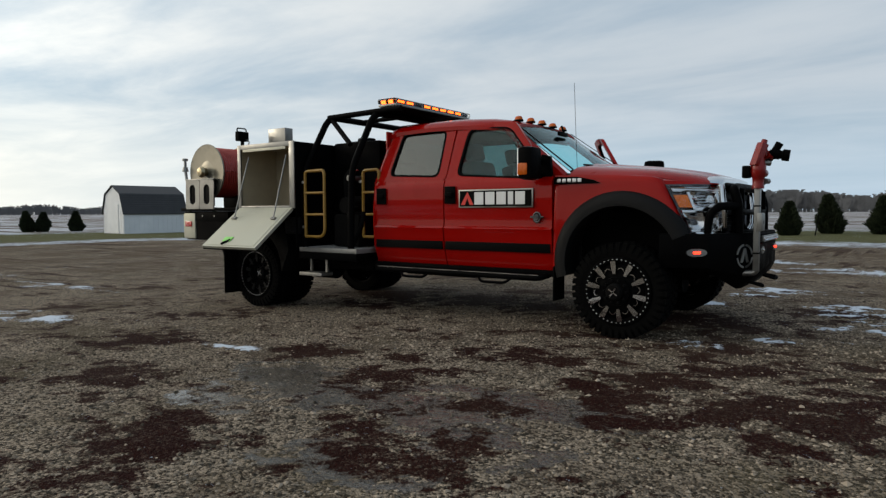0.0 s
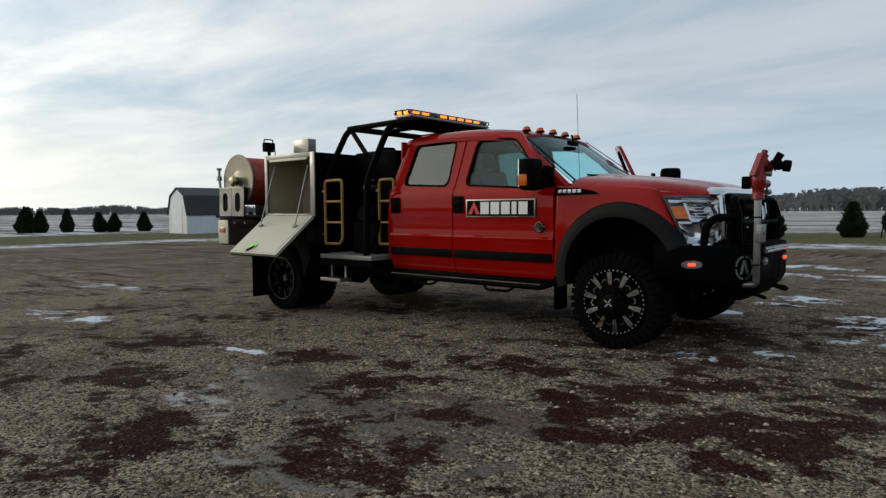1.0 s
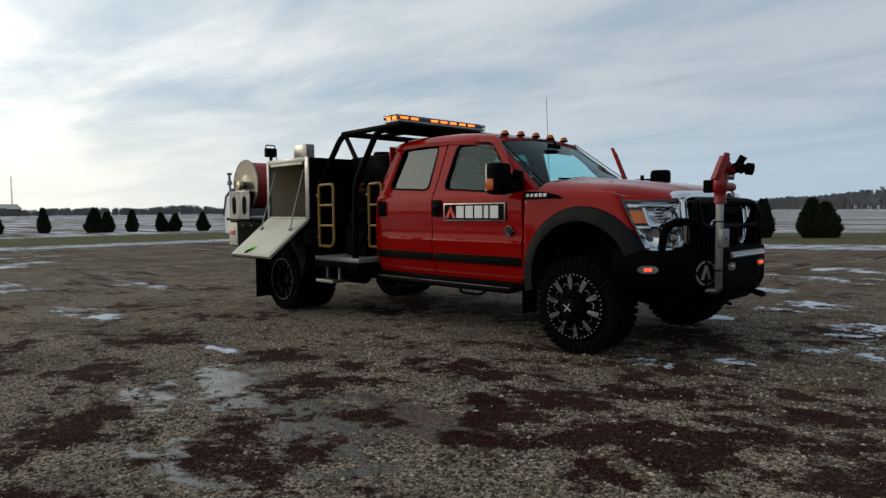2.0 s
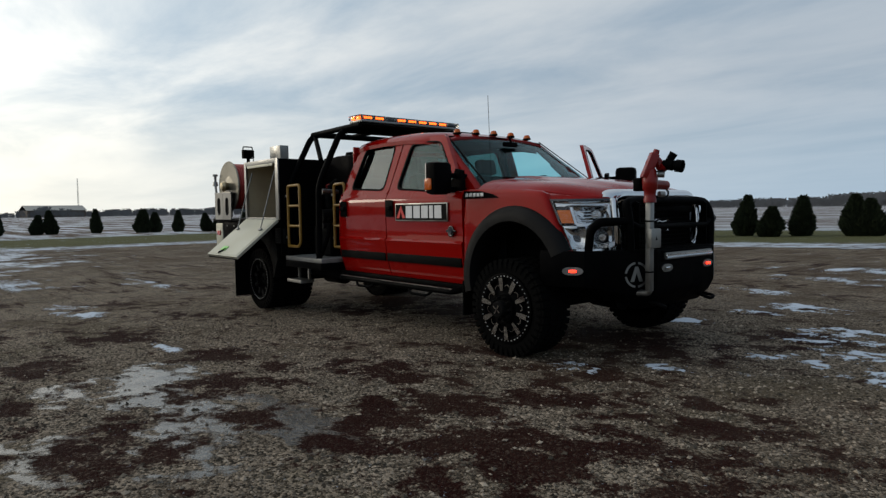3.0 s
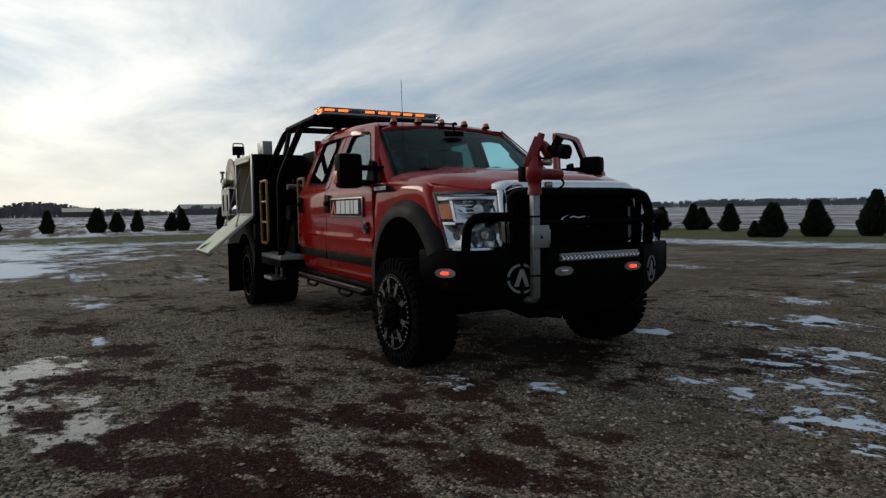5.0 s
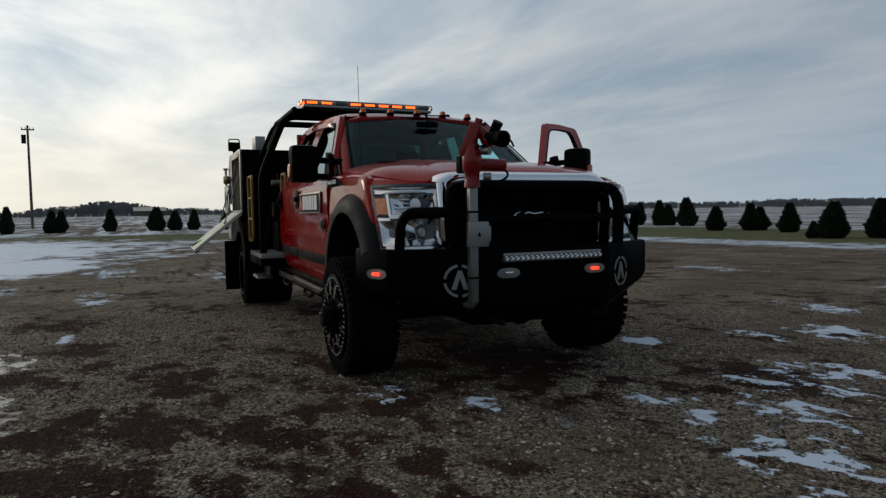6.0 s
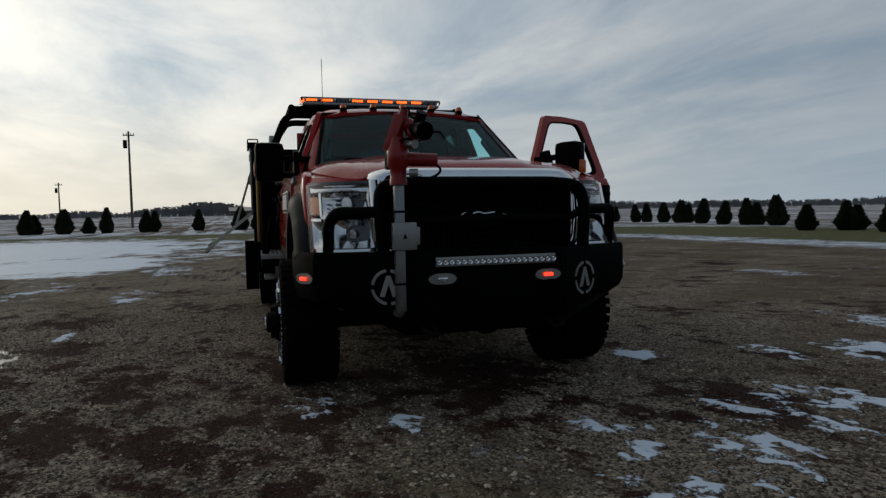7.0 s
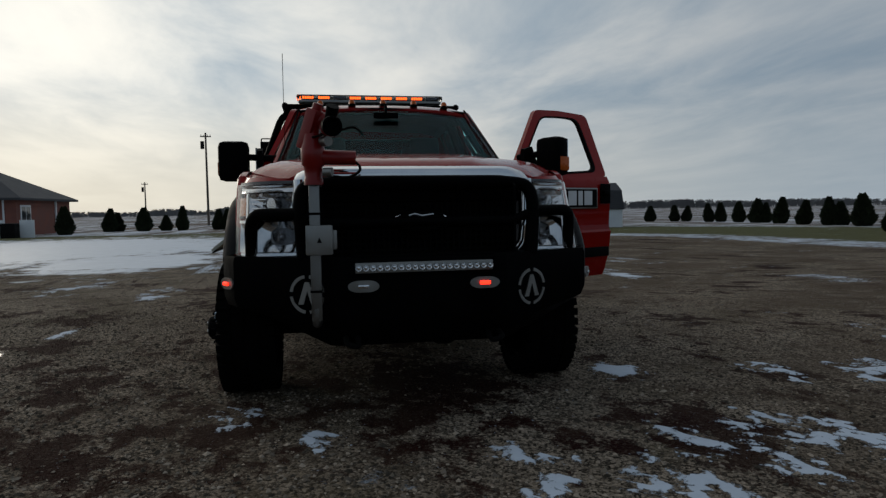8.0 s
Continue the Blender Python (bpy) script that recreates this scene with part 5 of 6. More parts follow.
def chassis():
    bm = bm_new()
    for s in (-1, 1):
        box(bm, -5.7, 0.55, *sorted((s * 0.40, s * 0.47)), 0.50, 0.70, 0.01)
    for x in (-5.3, -3.6, -2.0, 0.2):
        box(bm, x - 0.05, x + 0.05, -0.42, 0.42, 0.54, 0.66, 0.0)
    part("frame_rails", bm, M_CHASSIS, truck, "black ladder frame")
    bm = bm_new()
    cyl(bm, (0, -0.9, 0.392), (0, 0.9, 0.392), 0.055, n=14)
    cyl(bm, (0.16, 0.22, 0.39), (-0.16, 0.22, 0.39), 0.14, 0.12, 14)
    box(bm, -0.14, 0.14, -0.62, -0.50, 0.36, 0.56, 0.02)
    box(bm, -0.14, 0.14, 0.50, 0.62, 0.36, 0.56, 0.02)
    part("front_axle", bm, M_CHASSIS, truck)
    bm = bm_new()
    cyl(bm, (-4.5, -0.9, 0.31), (-4.5, 0.9, 0.31), 0.07, n=14)
    cyl(bm, (-4.32, 0, 0.31), (-4.70, 0, 0.31), 0.16, 0.16, 16)
    part("rear_axle", bm, M_CHASSIS, truck)
    bm = bm_new()
    box(bm, -0.55, 0.45, -0.40, 0.40, 0.48, 1.20, 0.04)
    box(bm, -1.7, -0.5, -0.25, 0.25, 0.42, 0.62, 0.05)
    cyl(bm, (-1.7, 0, 0.50), (-4.3, 0, 0.36), 0.045, n=10)
    box(bm, -2.75, -1.75, 0.50, 0.85, 0.38, 0.62, 0.04)
    cyl(bm, (-2.6, -0.62, 0.46), (-1.7, -0.62, 0.46), 0.10, n=14)
    part("driveline", bm, M_CHASSIS, truck, "dark engine block, gearbox and propeller shaft")
    for s in (-1, 1):
        bm = bm_new()
        tube(bm, [(-2.78, s * 0.93, 0.47), (-2.72, s * 1.02, 0.445), (-0.80, s * 1.02, 0.445), (-0.74, s * 0.93, 0.47)], 0.028, 0.05, 10)
        bar = part("step_bar", bm, M_BLACK, truck, "black tubular side step bar")
        for x in (-1.25, -2.20):
            bm = bm_new()
            tube(bm, [(x - 0.19, s * 1.02, 0.445), (x - 0.15, s * 1.045, 0.385), (x + 0.11, s * 1.045, 0.385), (x + 0.19, s * 1.02, 0.445)], 0.014, 0.04, 8)
            part("drop_step", bm, M_BLACK, bar, "hanging black foot step")
        bm = bm_new()
        box(bm, -2.7, -0.8, *sorted((s * 1.004, s * 1.038)), 0.470, 0.474, 0.0)
        part("step_tread", bm, M_ALU, bar)
        # front mud guard behind the wheel
        bm = bm_new()
        box(bm, -0.66, -0.645, *sorted((s * 0.80, s * 1.02)), 0.25, 0.56, 0.004)
        part("mud_flap", bm, M_RUBBER, truck, "small black mud flap")
    bm = bm_new()
    tube(bm, [(-0.545, -0.757, 1.36), (-0.56, -0.757, 1.62), (-0.585, -0.757, 2.20)], 0.0022, 0, 6)
    cyl(bm, (-0.545, -0.757, 1.33), (-0.545, -0.757, 1.39), 0.016, 0.01, 8)
    part("antenna", bm, M_BLACK, truck, "thin black whip antenna")


chassis()


def light_bar():
    bm = bm_new()
    box(bm, -2.93, -2.67, -0.735, 0.735, 2.205, 2.235, 0.012)
    lb = part("light_bar", bm, M_ALU, truck, "long amber warning light bar with several lamps lit")
    bm = bm_new()
    box(bm, -2.925, -2.675, -0.755, 0.755, 2.236, 2.292, 0.018)
    part("bar_lens", bm, M_LENS, lb, "clear lens of the light bar")
    for k in range(9):
        y = -0.64 + k * 0.16
        bm = bm_new()
        box(bm, -2.70, -2.684, y - 0.062, y + 0.062, 2.240, 2.278, 0.003)
        body = part("bar_module", bm, M_DARKCHROME, lb)
        lit = k not in (2, 8)
        for j in range(5):
            bm = bm_new()
            yy = y - 0.046 + j * 0.023
            box(bm, -2.684, -2.6795, yy - 0.009, yy + 0.009, 2.247, 2.271, 0.002)
            part("bar_led", bm, M_AMBERLIT if lit else M_DARKCHROME, lb)
    for s in (-1, 1):
        bm = bm_new()
        for x in (-2.76, -2.86):
            box(bm, x - 0.03, x + 0.03, *sorted((s * 0.712, s * 0.722)), 2.244, 2.274, 0.003)
        part("end_led", bm, M_AMBERLIT if s < 0 else M_STEEL, lb, "amber end lamp, lit" if s < 0 else "clear end lamp, unlit")
        bm = bm_new()
        box(bm, -2.84, -2.76, *sorted((s * 0.50, s * 0.58)), 2.15, 2.206, 0.008)
        part("bar_foot", bm, M_BLACK, lb)
    bm = bm_new()
    box(bm, -2.915, -2.69, -0.70, 0.70, 2.276, 2.280, 0.0)
    part("bar_spine", bm, M_ALU, lb)


light_bar()


def roll_cage():
    bm = bm_new()
    tube(bm, [(-3.68, -1.15, 0.64), (-3.68, -1.15, 1.50), (-3.55, -0.88, 2.13), (-3.55, 0.88, 2.13), (-3.68, 1.15, 1.50), (-3.68, 1.15, 0.64)], 0.036, 0.12, 12)
    cage = part("rear_hoop", bm, M_BLACK, truck, "black tubular headache rack")
    bm = bm_new()
    tube(bm, [(-2.975, -1.15, 0.65), (-2.95, -1.15, 1.50), (-2.84, -0.90, 2.12), (-2.84, 0.90, 2.12), (-2.95, 1.15, 1.50), (-2.975, 1.15, 0.65)], 0.036, 0.12, 12)
    part("front_hoop", bm, M_BLACK, truck, "black tubular hoop behind the cab")
    for s in (-1, 1):
        bm = bm_new()
        tube(bm, [(-3.56, s * 0.87, 2.125), (-2.50, s * 0.86, 2.145)], 0.032, 0, 10)
        part("top_rail", bm, M_BLACK, truck)
        bm = bm_new()
        tube(bm, [(-3.52, s * 0.86, 2.10), (-3.06, s * 1.05, 1.78)], 0.028, 0, 10)
        part("brace", bm, M_BLACK, truck)
        bm = bm_new()
        tube(bm, [(-2.975, s * 1.13, 0.68), (-2.86, s * 1.10, 0.90), (-2.85, s * 1.08, 1.05)], 0.026, 0.05, 10)
        part("foot_brace", bm, M_BLACK, truck)
    bm = bm_new()
    box(bm, -3.05, -2.46, -0.84, 0.84, 2.140, 2.156, 0.004)
    part("light_platform", bm, M_BLACK, truck, "flat black plate under the light bar")
    for y in (-0.35, 0.35):
        bm = bm_new()
        tube(bm, [(-3.55, y, 2.13), (-2.95, y, 2.14)], 0.026, 0, 8)
        part("roof_rail", bm, M_BLACK, truck)


roll_cage()


def rear_body():
    # deck with raised tread pattern
    bm = bm_new()
    box(bm, -3.74, -2.86, -1.19, 1.19, 0.60, 0.65, 0.006)
    deck = part("walkway_deck", bm, M_TREAD, truck, "aluminium tread-plate walkway behind the cab")
    bm = bm_new()
    for i in range(26):
        for j in range(12):
            x, y = -3.71 + i * 0.033, -1.17 + j * 0.045
            m = Matrix.Translation((x, y, 0.651)) @ Matrix.Rotation(radians(45 if (i + j) % 2 else -45), 4, "Z")
            box(bm, -0.013, 0.013, -0.004, 0.004, -0.001, 0.0025, 0.0, m)
    tagged(part("tread_pattern", bm, M_TREAD, deck), kind="stuff")
    bm = bm_new()
    box(bm, -3.74, -2.86, -1.195, 1.195, 0.52, 0.602, 0.006)
    box(bm, -3.74, -2.88, -0.9, 0.9, 0.40, 0.52, 0.01)
    part("deck_skirt", bm, M_BLACK, truck)
    # water tank and pump
    bm = bm_new()
    box(bm, -3.70, -2.98, -0.66, 0.66, 0.66, 1.86, 0.03)
    tank = part("water_tank", bm, M_BLACK, truck, "black poly water tank behind the cab")
    bm = bm_new()
    lathe(bm, [(0.0, 1.93), (0.10, 1.93), (0.11, 1.91), (0.11, 1.86)], (-3.45, -0.35, 0), 18, "Z")
    box(bm, -3.62, -3.28, -0.52, -0.20, 1.855, 1.885, 0.01)
    part("filler_cap", bm, M_BLACK, tank)
    bm = bm_new()
    box(bm, -3.40, -3.02, -0.98, -0.66, 0.66, 1.02, 0.03)
    cyl(bm, (-3.2, -0.70, 1.12), (-3.2, -1.0, 1.12), 0.11, 0.09, 16)
    tube(bm, [(-3.35, -0.75, 1.05), (-3.35, -0.80, 1.45), (-3.35, -0.66, 1.55)], 0.05, 0.08, 12)
    pump = part("pump", bm, M_CHASSIS, truck, "dark fire pump on the walkway")
    for z in (1.42, 1.02):
        bm = bm_new()
        cyl(bm, (-3.12, -0.80, z), (-3.12, -1.0, z), 0.026, 0.032, 14)
        cyl(bm, (-3.12, -1.0, z), (-3.12, -1.02, z), 0.034, 0.034, 14)
        part("pump_outlet", bm, M_FLARE if z < 1.2 else M_STEEL, pump, "pump outlet with a screw cap")
        bm = bm_new()
        tube(bm, [(-3.12, -0.95, z + 0.04), (-3.12, -0.95, z + 0.075), (-3.03, -0.97, z + 0.085)], 0.008, 0.02, 6)
        part("valve_handle", bm, M_REDSATIN if z > 1.3 else M_CHASSIS, pump)
    # compartments either side, between them a plain cover
    for s in (-1, 1):
        x0, x1, z0, z1 = -4.69, -3.72, 1.10, 1.835
        yf, yb = s * 1.265, s * 0.70
        bm = bm_new()
        ys = sorted((yf, yb))
        box(bm, x0, x0 + 0.012, *ys, z0, z1)
        box(bm, x1 - 0.012, x1, *ys, z0, z1)
        box(bm, x0 + 0.012, x1 - 0.012, *ys, z1 - 0.012, z1)
        box(bm, x0 + 0.012, x1 - 0.012, *ys, z0, z0 + 0.012)
        comp = part("locker", bm, M_ALU if s < 0 else M_BLACK, truck, "open aluminium side locker" if s < 0 else "shut side locker")
        bm = bm_new()
        yy = sorted((yb, yb + s * 0.01))
        box(bm, x0 + 0.012, x1 - 0.012, *yy, z0 + 0.012, z1 - 0.012)
        ya = sorted((yb + s * 0.01, yf - s * 0.03))
        box(bm, x0 + 0.012, x0 + 0.016, *ya, z0 + 0.012, z1 - 0.012)
        box(bm, x1 - 0.016, x1 - 0.012, *ya, z0 + 0.012, z1 - 0.012)
        box(bm, x0 + 0.016, x1 - 0.016, *ya, z0 + 0.012, z0 + 0.016)
        box(bm, x0 + 0.016, x1 - 0.016, *ya, z1 - 0.016, z1 - 0.012)
        part("locker_lining", bm, M_INSIDE, comp, "grey-brown locker lining")
        bm = bm_new()
        yr = sorted((yf, yf + s * 0.016))
        box(bm, x0 - 0.012, x0 + 0.045, *yr, z0 - 0.01, z1 + 0.012, 0.004)
        box(bm, x1 - 0.07, x1 + 0.012, *yr, z0 - 0.01, z1 + 0.012, 0.004)
        box(bm, x0 + 0.045, x1 - 0.07, *yr, z1 - 0.045, z1 + 0.012, 0.004)
        box(bm, x0 + 0.045, x1 - 0.07, *yr, z0 - 0.01, z0 + 0.022, 0.004)
        part("locker_frame", bm, M_STEEL if s < 0 else M_BLACK, comp, "bright aluminium door frame")
        bm = bm_new()
        yl = sorted((yf + s * 0.012, yf + s * 0.024))
        box(bm, x0 + 0.10, x1 - 0.12, *yl, z1 - 0.075, z1 - 0.045, 0.003)
        part("seal_strip", bm, M_ALUFLAP, comp)
        if s > 0:
            bm = bm_new()
            box(bm, x0 + 0.03, x1 - 0.05, *sorted((yf, yf + 0.03)), z0 + 0.02, z1 - 0.03, 0.006)
            part("locker_door", bm, M_ALUFLAP, comp, "shut aluminium locker door")
    # the dropped door
    hinge_a, tip = Vector((0, -1.292, 1.098)), Vector((0, -1.82, 0.668))
    d = (tip - hinge_a)
    nrm = Vector((0, -d.z, d.y)).normalized()
    if nrm.z < 0:
        nrm = -nrm
    bm = bm_new()
    rows = []
    for t in (0.0, 0.5, 1.0):
        rows.append([Vector((x, 0, 0)) + hinge_a + d * t for x in (-4.665, -4.2, -3.735)])
    sheet(bm, rows, 0.032, -nrm)
    flap = part("locker_door", bm, M_ALUFLAP, truck, "open drop-down aluminium locker door hanging on stays")
    bm = bm_new()
    rows = []
    for t in (0.035, 0.965):
        rows.append([Vector((x, 0, 0)) + hinge_a + d * t + nrm * 0.004 for x in (-4.62, -3.78)])
    sheet(bm, rows, 0.004, -nrm)
    part("door_inner_skin", bm, M_ALUFLAP, flap)
    bm = bm_new()
    rows = [[Vector((x, 0, 0)) + hinge_a + d * t - nrm * 0.032 for x in (-4.668, -3.732)] for t in (0.94, 1.012)]
    sheet(bm, rows, 0.012, -nrm)
    part("door_lip", bm, M_BLACK, flap)
    for x, t in ((-4.55, 0.30), (-3.86, 0.30)):
        bm = bm_new()
        c = hinge_a + d * t + nrm * 0.012
        box(bm, -0.035, 0.035, -0.018, 0.018, -0.012, 0.012, 0.006, Matrix.Translation(Vector((x, 0, 0)) + c) @ nrm.to_track_quat("Z", "Y").to_matrix().to_4x4())
        part("stay_bracket", bm, M_STEEL, flap)
        bm = bm_new()
        tube(bm, [Vector((x, 0, 0)) + c, (x + (0.01 if x < -4.2 else -0.02), -1.24, 1.70)], 0.008, 0, 6)
        part("stay", bm, M_STEEL, flap, "thin steel door stay")
    bm = bm_new()
    c = hinge_a + d * 0.83 + nrm * 0.010
    q = nrm.to_track_quat("Z", "Y").to_matrix().to_4x4()
    box(bm, -0.07, 0.07, -0.035, 0.035, -0.003, 0.004, 0.002, Matrix.Translation(Vector((-4.30, 0, 0)) + c) @ q)
    part("tag", bm, M_GREEN, flap, "bright green tag on the door")
    bm = bm_new()
    c = hinge_a + d * 0.90 + nrm * 0.014
    box(bm, -0.06, 0.06, -0.012, 0.012, -0.006, 0.008, 0.004, Matrix.Translation(Vector((-4.29, 0, 0)) + c) @ q @ Matrix.Rotation(radians(40), 4, "Z"))
    part("latch", bm, M_BLACK, flap)
    # body shell under and between the lockers
    bm = bm_new()
    box(bm, -4.69, -3.72, -0.69, 0.69, 1.0, 1.84, 0.01)
    box(bm, -3.72, -3.705, -1.26, 1.26, 0.66, 1.84, 0.004)
    box(bm, -5.95, -3.76, -0.70, 0.70, 0.70, 1.06, 0.01)
    body = part("rear_body", bm, M_BLACK, truck, "black rear body shell")
    for s in (-1, 1):
        bm = bm_new()
        prof = []
        for k in range(13):
            a = radians(180 - 180 * k / 12)
            prof.append((-4.50 + 0.50 * math.cos(a), 0.36 + 0.50 * math.sin(a)))
        rows = [[(x, s * 1.235, z) for x, z in prof], [(x + (x + 4.5) * 0.25, s * 1.235, min(1.09, z + 0.25)) for x, z in prof]]
        sheet(bm, rows, 0.5, (0, -s, 0))
        part("wheel_housing", bm, M_CHASSIS, truck, "black rear wheel housing")
        bm = bm_new()
        box(bm, -4.875, -4.86, *sorted((s * 0.66, s * 1.38)), 0.06, 0.72, 0.004)
        part("mud_flap", bm, M_RUBBER, truck, "broad black rear mud flap")
        bm = bm_new()
        box(bm, -3.92, -3.70, *sorted((s * 1.08, s * 1.24)), 0.80, 0.99, 0.012)
        for k in range(5):
            box(bm, -3.70, -3.695, *sorted((s * 1.10, s * 1.22)), 0.82 + k * 0.033, 0.838 + k * 0.033)
            box(bm, -3.90, -3.72, *sorted((s * 1.24, s * 1.246)), 0.82 + k * 0.033, 0.836 + k * 0.033)
        part("louvre_box", bm, M_FLARE, truck, "grey louvred box under the locker")
        bm = bm_new()
        box(bm, -3.78, -3.42, *sorted((s * 0.98, s * 1.16)), 0.325, 0.365, 0.006)
        box(bm, -3.74, -3.71, *sorted((s * 1.0, s * 1.03)), 0.36, 0.53, 0.0)
        box(bm, -3.49, -3.46, *sorted((s * 1.0, s * 1.03)), 0.36, 0.53, 0.0)
        part("foot_step", bm, M_ALU, truck, "hanging aluminium access step")
        # yellow gate rails
        for (xa, xb, y) in ((-3.61, -3.31, 1.205), (-2.99, -2.76, 0.93)):
            bm = bm_new()
            y = s * y
            tube(bm, [(xa, y, 0.78), (xa, y, 1.50), (xb - 0.02, y, 1.505), (xb, y, 1.47), (xb, y, 0.83), (xb - 0.05, y, 0.775), (xa, y, 0.775)], 0.0165, 0.045, 8)
            gate = part("gate_rail", bm, M_YELLOW, truck, "yellow tubular gate rail")
            for z in (1.26, 1.02):
                bm = bm_new()
                tube(bm, [(xa, y, z), (xb, y, z)], 0.014, 0, 8)
                part("gate_rung", bm, M_YELLOW, gate)
            for z in (0.88, 1.38):
                bm = bm_new()
                box(bm, xa - 0.05, xa - 0.012, y - 0.012, y + 0.012, z - 0.014, z + 0.014, 0.003)
                part("gate_hinge", bm, M_STEEL, gate)
    # vent box and work lamp on top
    bm = bm_new()
    box(bm, -4.42, -4.12, -1.04, -0.92, 1.838, 2.045, 0.006)
    part("vent_box", bm, M_ALU, truck, "upright aluminium box on the locker roof")
    bm = bm_new()
    cyl(bm, (-4.66, -1.235, 1.845), (-4.66, -1.235, 1.90), 0.022, n=10)
    wl = part("work_lamp", bm, M_BLACK, truck, "black swivelling work lamp with a grip")
    bm = bm_new()
    box(bm, -4.70, -4.63, -1.31, -1.16, 1.90, 2.015, 0.012)
    part("lamp_housing", bm, M_BLACK, wl)
    bm = bm_new()
    tube(bm, [(-4.67, -1.30, 2.0), (-4.67, -1.30, 2.055), (-4.67, -1.17, 2.055), (-4.67, -1.17, 2.0)], 0.008, 0.02, 6)
    part("lamp_grip", bm, M_BLACK, wl)
    bm = bm_new()
    tube(bm, [(-4.64, -1.20, 1.92), (-4.58, -1.19, 1.90), (-4.60, -1.20, 1.845)], 0.006, 0.03, 6)
    part("lamp_cable", bm, M_ALU, wl)
    # hose reel at the tail
    c = Vector((-5.43, -1.20, 1.56))
    bm = bm_new()
    lathe(bm, [(0.0, -0.02), (0.07, -0.02), (0.22, 0.02), (0.335, 0.022), (0.350, 0.012), (0.358, 0.0), (0.350, -0.010), (0.22, 0.0), (0.09, -0.0), (0.0, 0.0)], c, 44)
    reel = part("hose_reel", bm, M_REEL, truck, "steel hose reel wound with red hose")
    bm = bm_new()
    lathe(bm, [(0.0, 0.0), (0.35, 0.0), (0.357, 0.012), (0.34, 0.025), (0.0, 0.025)], c + Vector((0, 0.50, 0)), 40)
    part("reel_flange", bm, M_REEL, reel)
    for k in range(15):
        bm = bm_new()
        ring = [c + Vector((0.305 * math.cos(2 * math.pi * i / 28), 0.03 + k * 0.0325, 0.305 * math.sin(2 * math.pi * i / 28))) for i in range(29)]
        tube(bm, ring, 0.018, 0, 6)
        part("hose_turn", bm, M_HOSE, reel, "" if k else "red rubber hose wound on the reel")
    bm = bm_new()
    cyl(bm, c + Vector((0, -0.10, 0)), c + Vector((0, 0.52, 0)), 0.045, n=14)
    lathe(bm, [(0.0, -0.12), (0.05, -0.115), (0.075, -0.08), (0.055, -0.05), (0.055, 0.0)], c, 18)
    part("reel_hub", bm, M_BRASS, reel, "brass reel hub")
    bm = bm_new()
    y0 = -1.275
    for xc in (-5.645, -5.345):
        hole = [(xc + 0.062 * math.cos(radians(a)), (1.34 if a < 180 else 1.21) + 0.062 * math.sin(radians(a))) for a in range(0, 360, 15)]
        w, top, low = 0.155, 1.46, 1.09
        rim_ = []
        for hx, hz in hole:
            dx, dz = hx - xc, hz - 1.275
            k = min(w / max(1e-6, abs(dx)), (top - 1.275 if dz > 0 else 1.275 - low) / max(1e-6, abs(dz)))
            rim_.append((xc + dx * k, 1.275 + dz * k))
        sheet(bm, [[(x_, y0, z_) for x_, z_ in loop + loop[:1]] for loop in (rim_, hole)], 0.012, (0, 1, 0))
    box(bm, -5.80, -5.19, y0, y0 + 0.06, 1.46, 1.475, 0.003)
    part("reel_bracket", bm, M_STEEL, reel, "steel reel stand with two slots")
    bm = bm_new()
    box(bm, -5.79, -5.20, y0 + 0.013, y0 + 0.02, 1.13, 1.45)
    part("bracket_backing", bm, M_CHASSIS, reel)
    bm = bm_new()
    box(bm, -5.95, -4.72, -1.25, 1.25, 1.065, 1.105, 0.008)
    part("tail_deck", bm, M_BLACK, truck, "black tail deck")
    for s in (-1, 1):
        bm = bm_new()
        box(bm, -5.93, -5.02, *sorted((s * 1.13, s * 1.20)), 0.93, 1.06, 0.006)
        part("tail_rail", bm, M_BLACK, truck)
        bm = bm_new()
        prism(bm, [(-5.94, 0.74), (-5.90, 0.69), (-5.2, 0.69), (-5.02, 0.80), (-5.02, 1.06), (-5.94, 1.06)], *sorted((s * 0.70, s * 1.195)), "y")
        part("tail_skirt", bm, M_BLACK, truck, "black tail skirt under the reel")
        for x in (-5.55, -5.30):
            bm = bm_new()
            cyl(bm, (x, s * 1.195, 1.0), (x, s * 1.203, 1.0), 0.012, n=8)
            part("skirt_bolt", bm, M_STEEL, truck)
        bm = bm_new()
        box(bm, -5.96, -5.70, *sorted((s * 1.08, s * 1.215)), 0.70, 1.04, 0.03)
        tl = part("tail_panel", bm, M_ALUFLAP, truck, "bright tail lamp panel")
        bm = bm_new()
        box(bm, -5.90, -5.76, *sorted((s * 1.215, s * 1.228)), 0.86, 0.93, 0.01)
        part("tail_lamp", bm, M_REDLENS, tl, "red tail lamp")
    bm = bm_new()
    tube(bm, [(-5.72, -1.24, 1.12), (-5.80, -1.24, 1.40), (-5.84, -1.24, 1.60)], 0.018, 0.1, 8)
    cyl(bm, (-5.84, -1.24, 1.58), (-5.84, -1.24, 1.64), 0.042, 0.03, 12)
    cyl(bm, (-5.84, -1.24, 1.64), (-5.84, -1.24, 1.72), 0.018, 0.018, 10)
    cyl(bm, (-5.84, -1.24, 1.72), (-5.84, -1.24, 1.75), 0.036, 0.036, 12)
    part("hose_roller_arm", bm, M_STEEL, truck, "steel hose guide arm")
    bm = bm_new()
    box(bm, -5.60, -5.10, -0.85, 0.0, 1.10, 1.55, 0.03)
    part("tail_tool_box", bm, M_BLACK, truck)


